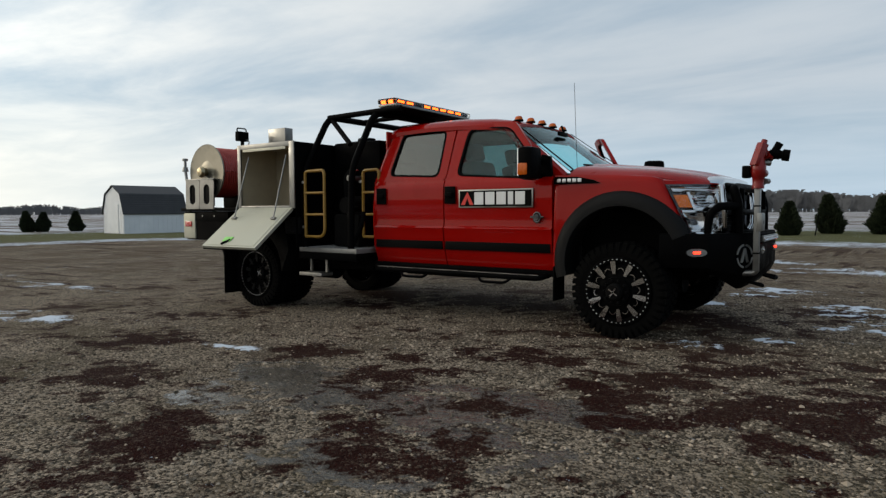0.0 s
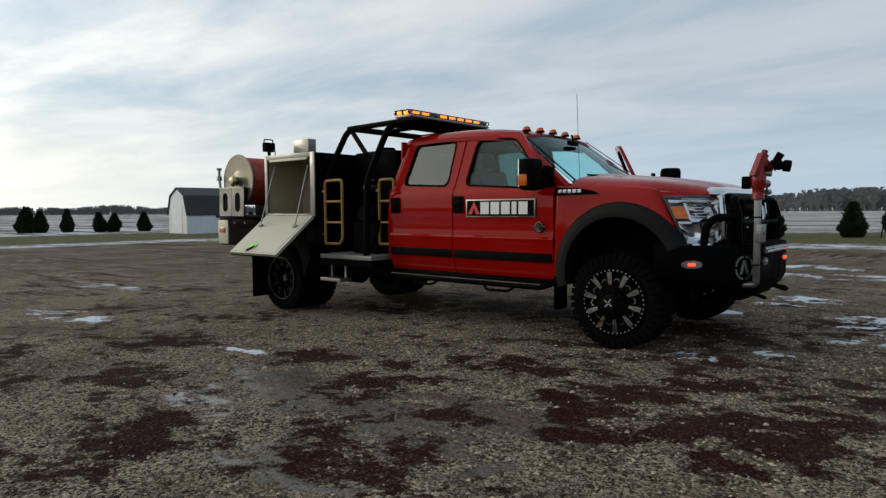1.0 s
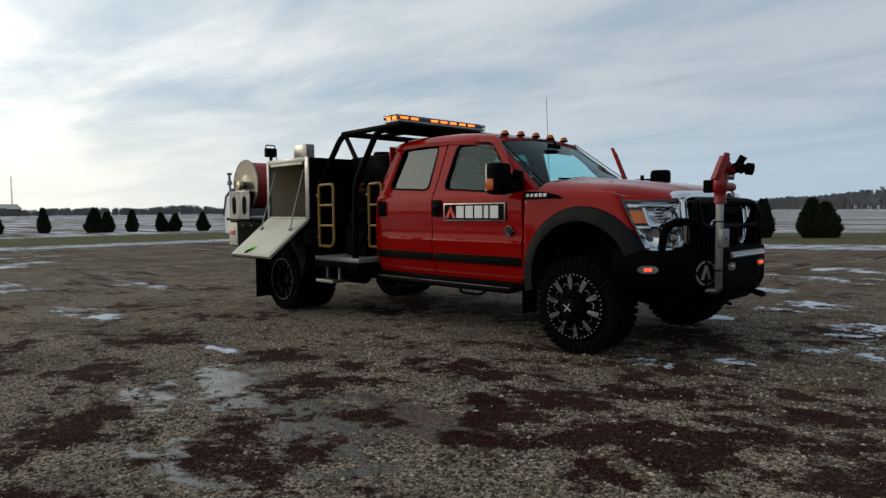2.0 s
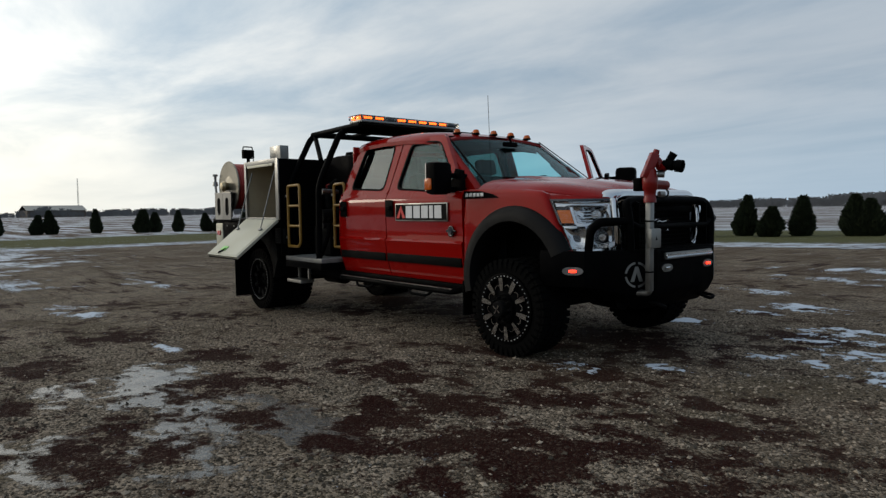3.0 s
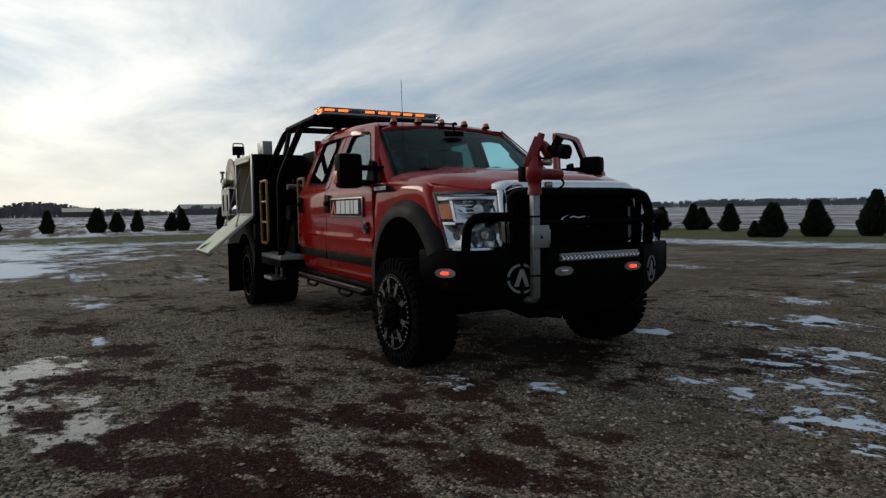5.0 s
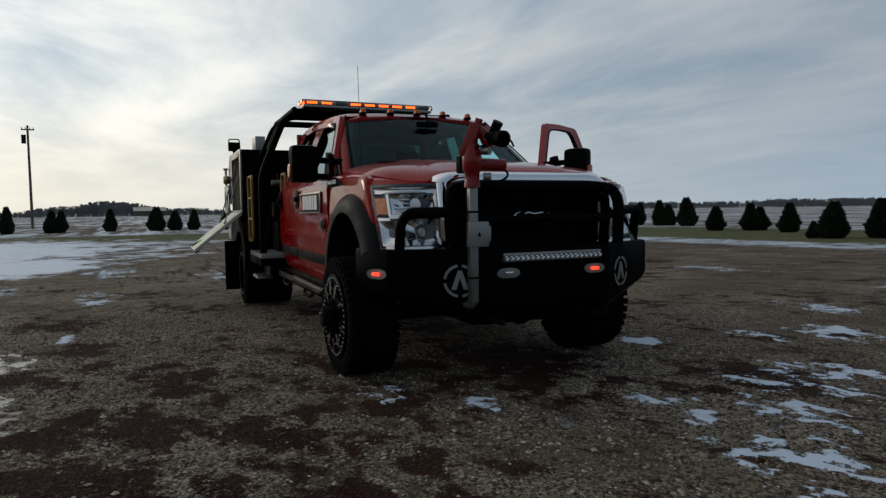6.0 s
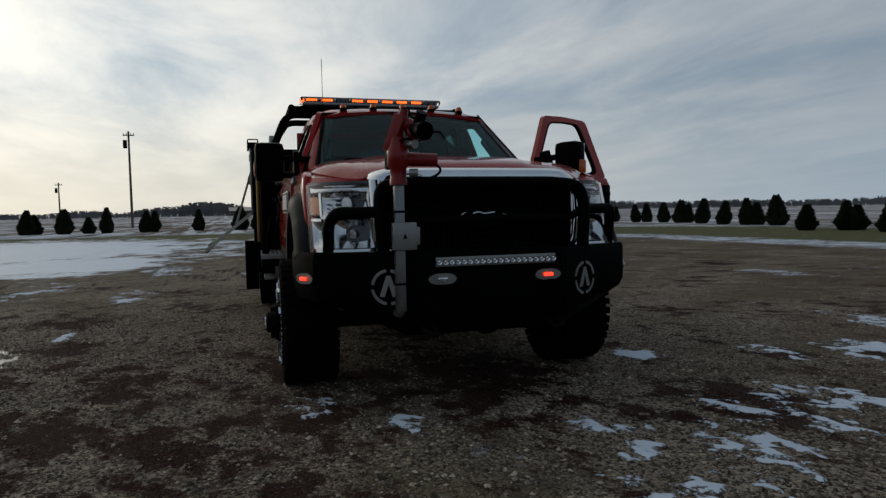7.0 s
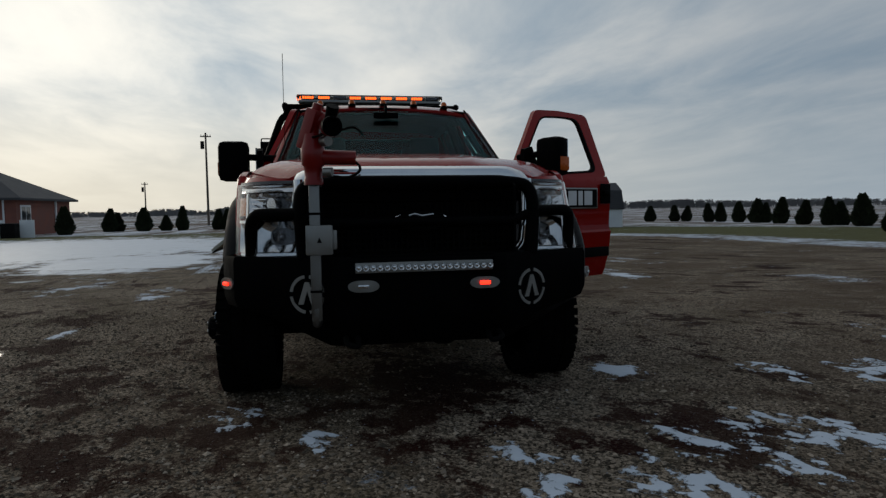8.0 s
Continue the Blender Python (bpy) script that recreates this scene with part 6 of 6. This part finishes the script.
rear_body()

# ---- trees along the edge of the lot ----


def make_evergreen(seed, height, width):
    rnd = random.Random(seed)
    e = thing("evergreen_tree", "young dark green conical evergreen beyond the lot", "tree", "evergreens round the lot")
    bm = bm_new()
    cyl(bm, (0, 0, -0.1), (0, 0, height * 0.9), 0.07, 0.015, 8)
    for k in range(10):
        a, h = rnd.uniform(0, 6.28), rnd.uniform(0.1, 0.8)
        cyl(bm, (0, 0, h * height), (math.cos(a) * width * 0.4 * (1 - h), math.sin(a) * width * 0.4 * (1 - h), h * height + 0.15), 0.02, 0.006, 5)
    part("trunk", bm, M_BARK, e)
    verts, faces = [], []
    lean = (rnd.uniform(-0.08, 0.08), rnd.uniform(-0.08, 0.08))
    lumps = [(rnd.uniform(0, 6.28), rnd.uniform(0.05, 0.9), rnd.uniform(0.75, 1.25)) for _ in range(14)]
    for _ in range(5200):
        h = rnd.random() ** 1.45
        prof = min(1.0, 0.52 + 2.0 * h) * (1 - h * h) ** 0.5 * (1 - h) ** 0.50 * 1.10 + 0.012
        a = rnd.uniform(0, 2 * math.pi)
        bulge = 1.0
        for la, lh, lr in lumps:
            da = abs((a - la + math.pi) % (2 * math.pi) - math.pi)
            if da < 0.6 and abs(h - lh) < 0.14:
                bulge *= lr ** 0.6
        rr = width / 2 * prof * (0.30 + 0.78 * math.sqrt(rnd.random())) * bulge * (0.95 + 0.06 * math.sin(h * 23 + a * 3))
        c = Vector((rr * math.cos(a) + lean[0] * h * height, rr * math.sin(a) + lean[1] * h * height, 0.04 + h * height * 0.97))
        d = Vector((math.cos(a), math.sin(a), rnd.uniform(0.6, 1.8))).normalized()
        q = d.cross(Vector((rnd.uniform(-1, 1), rnd.uniform(-1, 1), rnd.uniform(-1, 1)))).normalized()
        ln, wd = rnd.uniform(0.14, 0.28), rnd.uniform(0.04, 0.08)
        i = len(verts)
        verts += [c - q * wd, c + q * wd, c + d * ln + q * wd * 0.3, c + d * ln - q * wd * 0.3]
        faces.append((i, i + 1, i + 2, i + 3))
    me = bpy.data.meshes.new("crown")
    me.from_pydata([tuple(v) for v in verts], [], faces)
    me.materials.append(M_NEEDLE)
    ob = new("crown", me)
    ob.parent = e
    return e


# x, y, height
ROW_WEST = [(-55.1, -18.8, 2.3), (-56.3, -18.4, 1.9), (-55.1, -16.0, 2.3), (-55.5, -14.3, 1.6), (-55.7, -13.0, 2.5), (-56.2, -10.1, 2.1), (-56.3, -9.4, 2.1), (-56.6, -5.8, 2.2),
            (-55.8, -2.3, 2.3), (-55.8, -0.8, 1.9), (-55.6, 0.7, 2.1), (-55.4, 3.3, 1.8), (-55.3, 4.3, 2.2), (-54.9, 7.4, 2.3), (-52.2, 10.2, 2.2), (-52.3, 11.2, 1.9),
            (-51.8, 12.9, 2.1), (-50.1, 14.7, 1.8), (-49.8, 15.5, 1.7), (-48.9, 17.5, 1.8), (-48.4, -19.8, 2.4)]
ROW_NORTH = [(-53.3, 30.0, 1.7), (-52.2, 31.9, 1.8), (-51.7, 32.8, 1.7), (-48.1, 32.9, 1.9), (-47.6, 33.7, 2.0), (-45.2, 33.8, 2.0), (-42.8, 33.7, 2.2), (-42.4, 34.2, 1.9),
             (-39.4, 33.2, 2.3), (-36.1, 32.5, 2.0), (-33.6, 32.4, 2.2), (-33.1, 32.9, 1.8), (-30.8, 32.4, 2.3), (-22.7, 26.5, 1.6), (-21.4, 27.7, 1.75), (-21.4, 28.3, 1.5),
             (-18.1, 26.5, 1.7), (-12.8, 21.0, 0.8), (-12.3, 21.4, 1.6), (-11.2, 22.7, 1.75), (-9.8, 24.0, 2.1), (-8.4, 23.3, 1.5), (-7.5, 24.3, 2.0), (-5.5, 24.5, 1.9),
             (-5.0, 24.6, 1.7), (-2.0, 24.5, 1.7), (-0.6, 26.7, 2.0), (1.3, 26.8, 1.9)]
KINDS = ((2.2, 1.22), (2.5, 1.25), (1.85, 1.2), (2.4, 1.15))
kinds = [make_evergreen(11 + k, h, w) for k, (h, w) in enumerate(KINDS)]
first = []
for i, (x, y, h) in enumerate(ROW_WEST + ROW_NORTH):
    k = i if i < 4 else (i * 7 + i // 3) % 4
    sc = 0.84 * h / KINDS[k][0]
    wide = max(sc, 0.8) * random.uniform(0.9, 1.08)
    m = Matrix.Translation((x, y, ground_z(x, y) - 0.05)) @ Matrix.Rotation(random.uniform(0, 6.28), 4, "Z") @ Matrix.Diagonal((wide if h > 1 else sc, wide if h > 1 else sc, sc, 1))
    if i < 4:
        first.append(m)
    else:
        copy_thing(kinds[k], m)
for ob, m in zip(kinds, first):
    ob.matrix_world = m

# ---- shed with a gambrel roof ----


def shed():
    ax = Vector((0.087, 0.996, 0)).normalized()
    m = Matrix(((ax.y, ax.x, 0, -39.5), (-ax.x, ax.y, 0, 16.1), (0, 0, 1, ground_z(-39.5, 16) - 0.03), (0, 0, 0, 1))) @ Matrix.Diagonal((-1, 1, 1, 1))
    L, W, EAVE, BRK, TOP = 4.25, 3.1, 1.36, 2.62, 3.15
    gable = [(0, 0), (W, 0), (W, EAVE), (W - 0.42, BRK), (W / 2, TOP), (0.42, BRK), (0, EAVE)]
    e = thing("garden_shed", "white gambrel-roofed shed with dark shingles beyond the gravel", "shed")

    def p(name, bm, mat, par=e, label=""):
        turn_all(bm, m)
        return part(name, bm, mat, par, label, smooth=False)
    bm = bm_new()
    prism(bm, gable, 0.0, 0.06, "y")
    prism(bm, gable, L - 0.06, L, "y")
    box(bm, 0, 0.06, 0.06, L - 0.06, 0, EAVE)
    box(bm, W - 0.06, W, 0.06, L - 0.06, 0, EAVE)
    wall = p("wall", bm, M_SIDING, label="white vertical-board wall")
    for k in range(14):
        bm = bm_new()
        y = 0.02 + k * (L - 0.06) / 13
        box(bm, -0.015, 0.0, y, y + 0.05, 0.0, EAVE - 0.02)
        p("batten", bm, M_SIDING, wall)
    for k in range(9):
        bm = bm_new()
        x = 0.05 + k * (W - 0.15) / 8
        box(bm, x, x + 0.045, -0.015, 0.0, 0.0, 1.7)
        p("batten", bm, M_SIDING, wall)
    bm = bm_new()
    prof = [(-0.10, EAVE - 0.06), (0.40, BRK + 0.02), (W / 2, TOP + 0.05), (W - 0.40, BRK + 0.02), (W + 0.10, EAVE - 0.06)]
    rows = [[(x, y, z) for x, z in prof] for y in (-0.10, L / 2, L + 0.10)]
    sheet(bm, rows, 0.05, (0, 0, 1))
    roof = p("roof", bm, M_SHINGLE, label="charcoal shingled gambrel roof")
    for k in range(9):
        t = k / 9
        bm = bm_new()
        x, z = -0.10 + 0.5 * t, EAVE - 0.01 + (BRK - EAVE + 0.08) * t
        box(bm, x - 0.02, x + 0.004, -0.10, L + 0.10, z, z + 0.03)
        p("shingle_course", bm, M_SHINGLE, roof)
    bm = bm_new()
    box(bm, 0.75, 2.35, -0.035, -0.015, 0.08, 1.95, 0.0)
    p("door", bm, M_SIDING, wall, "white double door")


shed()


def brick_house():
    x1, y1, z0 = -48.0, -22.9, ground_z(-50, -20) - 0.05
    L, W, H = 13.0, 10.0, 2.75
    e = thing("brick_house", "single-storey red brick house with a low dark roof", "house")
    bm = bm_new()
    box(bm, x1 - W, x1, y1 - L, y1, z0, z0 + H)
    wall = part("wall", bm, M_BRICK, e, "red-brown brick wall", smooth=False)
    bm = bm_new()
    o = 0.55
    a = [(x1 + o, y1 + o), (x1 + o, y1 - L - o), (x1 - W - o, y1 - L - o), (x1 - W - o, y1 + o)]
    lo = [bm.verts.new((x, y, z0 + H - 0.05)) for x, y in a]
    lo2 = [bm.verts.new((x, y, z0 + H + 0.12)) for x, y in a]
    r1, r2 = bm.verts.new((x1 - W / 2, y1 - 4.4, z0 + H + 2.75)), bm.verts.new((x1 - W / 2, y1 - L + 4.4, z0 + H + 2.75))
    for i in range(4):
        bm.faces.new((lo[i], lo[(i + 1) % 4], lo2[(i + 1) % 4], lo2[i]))
    bm.faces.new(lo[::-1])
    bm.faces.new((lo2[0], lo2[1], r2, r1))
    bm.faces.new((lo2[1], lo2[2], r2))
    bm.faces.new((lo2[2], lo2[3], r1, r2))
    bm.faces.new((lo2[3], lo2[0], r1))
    roof = part("roof", bm, M_SHINGLE, e, "low hipped shingle roof", smooth=False)
    bm = bm_new()
    cyl(bm, (x1 - 1.6, y1 - 1.9, z0 + H), (x1 - 1.6, y1 - 1.9, z0 + H + 1.5), 0.07, n=10)
    part("vent_pipe", bm, M_CHASSIS, roof)
    for k in range(3):
        y = y1 - 3.6 - k * 3.4
        bm = bm_new()
        box(bm, x1, x1 + 0.05, y - 0.75, y + 0.75, z0 + 0.75, z0 + 2.25, 0.01)
        wdw = part("window", bm, M_SIDING, e, "white framed window")
        bm = bm_new()
        box(bm, x1 + 0.04, x1 + 0.06, y - 0.66, y - 0.03, z0 + 0.83, z0 + 2.17)
        box(bm, x1 + 0.04, x1 + 0.06, y + 0.03, y + 0.66, z0 + 0.83, z0 + 2.17)
        part("pane", bm, M_DARKPANE, wdw)
    bm = bm_new()
    box(bm, x1 + 0.01, x1 + 0.07, y1 - 0.9, y1 - 0.78, z0, z0 + H)
    part("downpipe", bm, M_SIDING, e)
    bm = bm_new()
    box(bm, x1 - 2.3, x1 - 0.6, y1, y1 + 0.05, z0 + 0.25, z0 + 2.35, 0.01)
    door = part("door", bm, M_SIDING, e, "white glazed house door")
    for k in range(2):
        bm = bm_new()
        box(bm, x1 - 2.15 + k * 0.75, x1 - 1.50 + k * 0.75, y1 + 0.045, y1 + 0.06, z0 + 0.9, z0 + 2.2)
        part("pane", bm, M_DARKPANE, door)
    bm = bm_new()
    box(bm, x1 - 7.0, x1 - 6.8, y1 + 0.01, y1 + 0.11, z0, z0 + H)
    part("downpipe", bm, M_SIDING, e)
    ac = thing("air_conditioner", "grey outdoor air-conditioning unit beside the brick house", "air conditioner")
    bm = bm_new()
    box(bm, x1 + 4.0, x1 + 4.9, y1 + 1.05, y1 + 1.95, z0, z0 + 1.05, 0.03)
    part("casing", bm, M_FLARE, ac)
    for k in range(7):
        bm = bm_new()
        box(bm, x1 + 4.9, x1 + 4.92, y1 + 1.1, y1 + 1.9, z0 + 0.15 + k * 0.12, z0 + 0.19 + k * 0.12)
        part("louvre", bm, M_FLARE, ac)
    fe = thing("low_screen_wall", "low pale panel screen beside the brick house", "screen")
    for ya, yb in ((y1 - 2.5, y1 + 1.0), (y1 + 2.0, y1 + 2.9)):
        bm = bm_new()
        box(bm, x1 + 4.2, x1 + 4.3, ya, yb, z0, z0 + 1.25, 0.01)
        part("panel", bm, M_SIDING, fe)


brick_house()


def utility_pole(x, y, h, name_label):
    z = ground_z(x, y)
    e = thing("utility_pole", name_label, "utility pole", "utility poles")
    bm = bm_new()
    cyl(bm, (x, y, z - 0.2), (x, y, z + h), 0.15, 0.10, 10)
    part("pole", bm, M_WOOD, e)
    bm = bm_new()
    box(bm, x - 0.06, x + 0.06, y - 0.6, y + 0.6, z + h - 0.5, z + h - 0.38)
    part("crossarm", bm, M_WOOD, e)
    for k in (-0.52, -0.2, 0.2, 0.52):
        bm = bm_new()
        cyl(bm, (x, y + k, z + h - 0.40), (x, y + k, z + h - 0.18), 0.045, 0.03, 8)
        part("insulator", bm, M_STEEL, e)
    bm = bm_new()
    cyl(bm, (x + 0.1, y - 0.38, z + h - 1.9), (x + 0.1, y - 0.38, z + h - 1.0), 0.22, n=12)
    part("transformer", bm, M_FLARE, e)


utility_pole(-76.0, -14.3, 10.9, "tall dark wooden utility pole with a transformer")
utility_pole(-128, -34.7, 7.6, "distant wooden utility pole with a crossarm")


def small_post():
    e = thing("marker_post", "thin leaning metal marker post in the grass", "post")
    bm = bm_new()
    x, y = -0.95, 23.9
    cyl(bm, (x, y, ground_z(x, y)), (x + 0.1, y, ground_z(x, y) + 0.85), 0.025, n=6)
    part("stake", bm, M_CHASSIS, e)


small_post()


def radio_mast():
    e = thing("radio_mast", "far thin lattice radio mast on the horizon", "mast")
    bm = bm_new()
    x, y, h = -788.0, 144.0, 40.0
    for a, b in ((-0.6, -0.6), (0.6, -0.6), (0, 0.6)):
        cyl(bm, (x + a, y + b, -1), (x + a * 0.5, y + b * 0.5, h), 0.22, 0.14, 5)
    for k in range(14):
        z = k * 2.8
        box(bm, x - 0.5, x + 0.5, y - 0.5, y + 0.5, z, z + 0.2)
    part("lattice", bm, M_STEEL, e)


radio_mast()


def barn(x, y, l, w, h, turn):
    e = thing("farm_barn", "far long white farm barn with a pale roof", "barn", "far barns")
    m = pose(x, y, -0.6, 0, 0, turn)
    bm = bm_new()
    box(bm, -l / 2, l / 2, -w / 2, w / 2, 0, h)
    turn_all(bm, m)
    part("wall", bm, M_WOOD, e, smooth=False)
    bm = bm_new()
    sheet(bm, [[(x_, -w / 2 - 0.5, h - 0.1), (x_, 0, h + w * 0.22), (x_, w / 2 + 0.5, h - 0.1)] for x_ in (-l / 2 - 0.5, l / 2 + 0.5)], 0.2, (0, 0, 1))
    turn_all(bm, m)
    part("roof", bm, M_ALU, e, smooth=False)


barn(-400, -6, 16, 9, 3.0, 95)
barn(-420, 62, 30, 12, 4.0, 100)


def far_woods():
    """Bare woods and hedges round the horizon, each stem with a fan of branches."""
    rnd = random.Random(5)
    verts, faces = [], []

    def height_at(deg):
        bumps = ((98, 9, 11), (106, 7, 6), (112, 10, 4), (125, 14, 3.2), (140, 10, 3), (150, 8, 3.8), (158, 4, 4.2), (165, 8, 3), (172, 2.2, 4.5), (178, 4, 3), (183.5, 4.2, 7), (187, 3, 4.5), (193, 3, 3), (200, 6, 2), (85, 10, 12), (70, 15, 11))
        return 1.5 + max(h * math.exp(-((deg - c) / w) ** 2) for c, w, h in bumps)
    for _ in range(6400):
        deg = rnd.uniform(55, 215)
        top = height_at(deg) * rnd.uniform(0.45, 1.1)
        if top < 2.0 and rnd.random() < 0.55:
            continue
        r = rnd.uniform(400, 470)
        x, y = r * math.cos(radians(deg)), r * math.sin(radians(deg))
        z0 = -0.6
        tx, ty = -y / r, x / r
        i = len(verts)
        w = 0.22
        verts += [(x - tx * w, y - ty * w, z0), (x + tx * w, y + ty * w, z0), (x, y, z0 + top)]
        faces.append((i, i + 1, i + 2))
        for _b in range(26):
            hb = rnd.uniform(0.15, 0.85) * top
            sx = rnd.choice((-1, 1)) * rnd.uniform(0.08, 0.30) * top
            up_ = rnd.uniform(0.12, 0.42) * top
            fat = rnd.uniform(0.005, 0.014) * top
            i = len(verts)
            verts += [(x, y, z0 + hb), (x + tx * sx, y + ty * sx, z0 + min(top, hb + up_)), (x + tx * sx * 0.6, y + ty * sx * 0.6, z0 + min(top, hb + up_ + fat))]
            faces.append((i, i + 1, i + 2))
    me = bpy.data.meshes.new("far_woods")
    me.from_pydata(verts, [], faces)
    me.materials.append(M_WOODS)
    tagged(new("far_woods", me), "far grey-brown bare woods along the horizon", "woods", kind="stuff")


far_woods()


def loose_stones():
    """Loose gravel on the near lot: small angular stones."""
    rnd = np.random.RandomState(7)
    n = 105000
    x, y = rnd.uniform(-4.5, 4.6, n), rnd.uniform(-6.2, 2.6, n)
    keep = rnd.rand(n) < np.clip(1.25 - np.hypot(x - 1.5, y + 2.6) / 6.0, 0.15, 1.0)
    keep &= rnd.rand(n) < np.clip((0.72 - mud_shade_at(x, y)) / 0.5, 0.05, 1.0)
    keep &= (snow_at(x, y) < 0.46) & ((wet_at(x, y) < 0.45) | (rnd.rand(n) < 0.05))
    x, y = x[keep], y[keep]
    n = len(x)
    size = np.minimum(rnd.gamma(2.6, 0.0019, n) + 0.0030, 0.019)
    base = np.array([(1, 0, 0), (0, 1, 0), (-1, 0, 0), (0, -1, 0), (0, 0, 0.75), (0, 0, -0.6)], float)
    v = base[None] * (1 + rnd.uniform(-0.35, 0.35, (n, 6, 1))) + rnd.uniform(-0.25, 0.25, (n, 6, 3))
    a = rnd.uniform(0, 6.283, n)
    c, s = np.cos(a)[:, None], np.sin(a)[:, None]
    vx, vy = v[..., 0] * c - v[..., 1] * s, v[..., 0] * s + v[..., 1] * c
    z = ground_top(x, y)
    pts = np.stack([x[:, None] + vx * size[:, None], y[:, None] + vy * size[:, None], z[:, None] + v[..., 2] * size[:, None] * 0.8 + size[:, None] * 0.15], -1).reshape(-1, 3)
    tri = np.array([(0, 1, 4), (1, 2, 4), (2, 3, 4), (3, 0, 4), (1, 0, 5), (2, 1, 5), (3, 2, 5), (0, 3, 5)])
    faces = (tri[None] + (np.arange(n) * 6)[:, None, None]).reshape(-1, 3)
    me = bpy.data.meshes.new("loose_gravel")
    me.from_pydata(pts.tolist(), [], faces.tolist())
    m, nt, b = shader("gravel_stones")
    isl = node(nt, "ShaderNodeNewGeometry").outputs["Random Per Island"]
    nz = node(nt, "ShaderNodeTexNoise", {"Scale": 120.0, "Detail": 3.0}).outputs[0]
    col = mixed(nt, arith(nt, "MULTIPLY", isl, isl), (0.022, 0.018, 0.0135), (0.51, 0.415, 0.32))
    col = mixed(nt, arith(nt, "MULTIPLY", nz, 0.4), col, (0.10, 0.082, 0.062))
    nt.links.new(col, b.inputs["Base Color"])
    b.inputs["Roughness"].default_value = 0.85
    b.inputs["Specular IOR Level"].default_value = 0.1
    me.materials.append(m)
    tagged(new("loose_gravel", me), "loose grey crushed-stone gravel on the lot", "gravel", kind="stuff")


loose_stones()


def dead_weeds():
    """Short reddish dead growth standing in the muddy patches and the truck's painted shade."""
    rnd = np.random.RandomState(21)
    n = 150000
    x, y = rnd.uniform(-4.5, 4.0, n), rnd.uniform(-5.6, 2.4, n)
    keep = (mud_shade_at(x, y) > 0.50) & (snow_at(x, y) < 0.4)
    x, y = x[keep], y[keep]
    n = len(x)
    p = np.stack([x, y, ground_top(x, y) - 0.003], -1)
    d = np.stack([rnd.uniform(-1, 1, n), rnd.uniform(-1, 1, n), rnd.uniform(0.15, 0.8, n)], -1)
    d *= (rnd.uniform(0.010, 0.030, n) / np.linalg.norm(d, axis=1))[:, None]
    w = np.stack([-d[:, 1], d[:, 0], np.zeros(n)], -1)
    w *= (rnd.uniform(0.0012, 0.0028, n) / np.maximum(1e-6, np.linalg.norm(w, axis=1)))[:, None]
    verts = np.stack([p - w, p + w, p + d], 1).reshape(-1, 3).tolist()
    faces = np.arange(3 * n).reshape(-1, 3).tolist()
    me = bpy.data.meshes.new("dead_weeds")
    me.from_pydata(verts, [], faces)
    m, nt, b = shader("dead_red_brown_weeds")
    isl = node(nt, "ShaderNodeNewGeometry").outputs["Random Per Island"]
    nt.links.new(mixed(nt, isl, (0.010, 0.0016, 0.0010), (0.042, 0.0085, 0.0045)), b.inputs["Base Color"])
    b.inputs["Roughness"].default_value = 0.9
    b.inputs["Specular IOR Level"].default_value = 0.1
    me.materials.append(m)
    tagged(new("dead_weeds", me), "low reddish-brown dead weeds in muddy gravel", "weeds", kind="stuff")


dead_weeds()
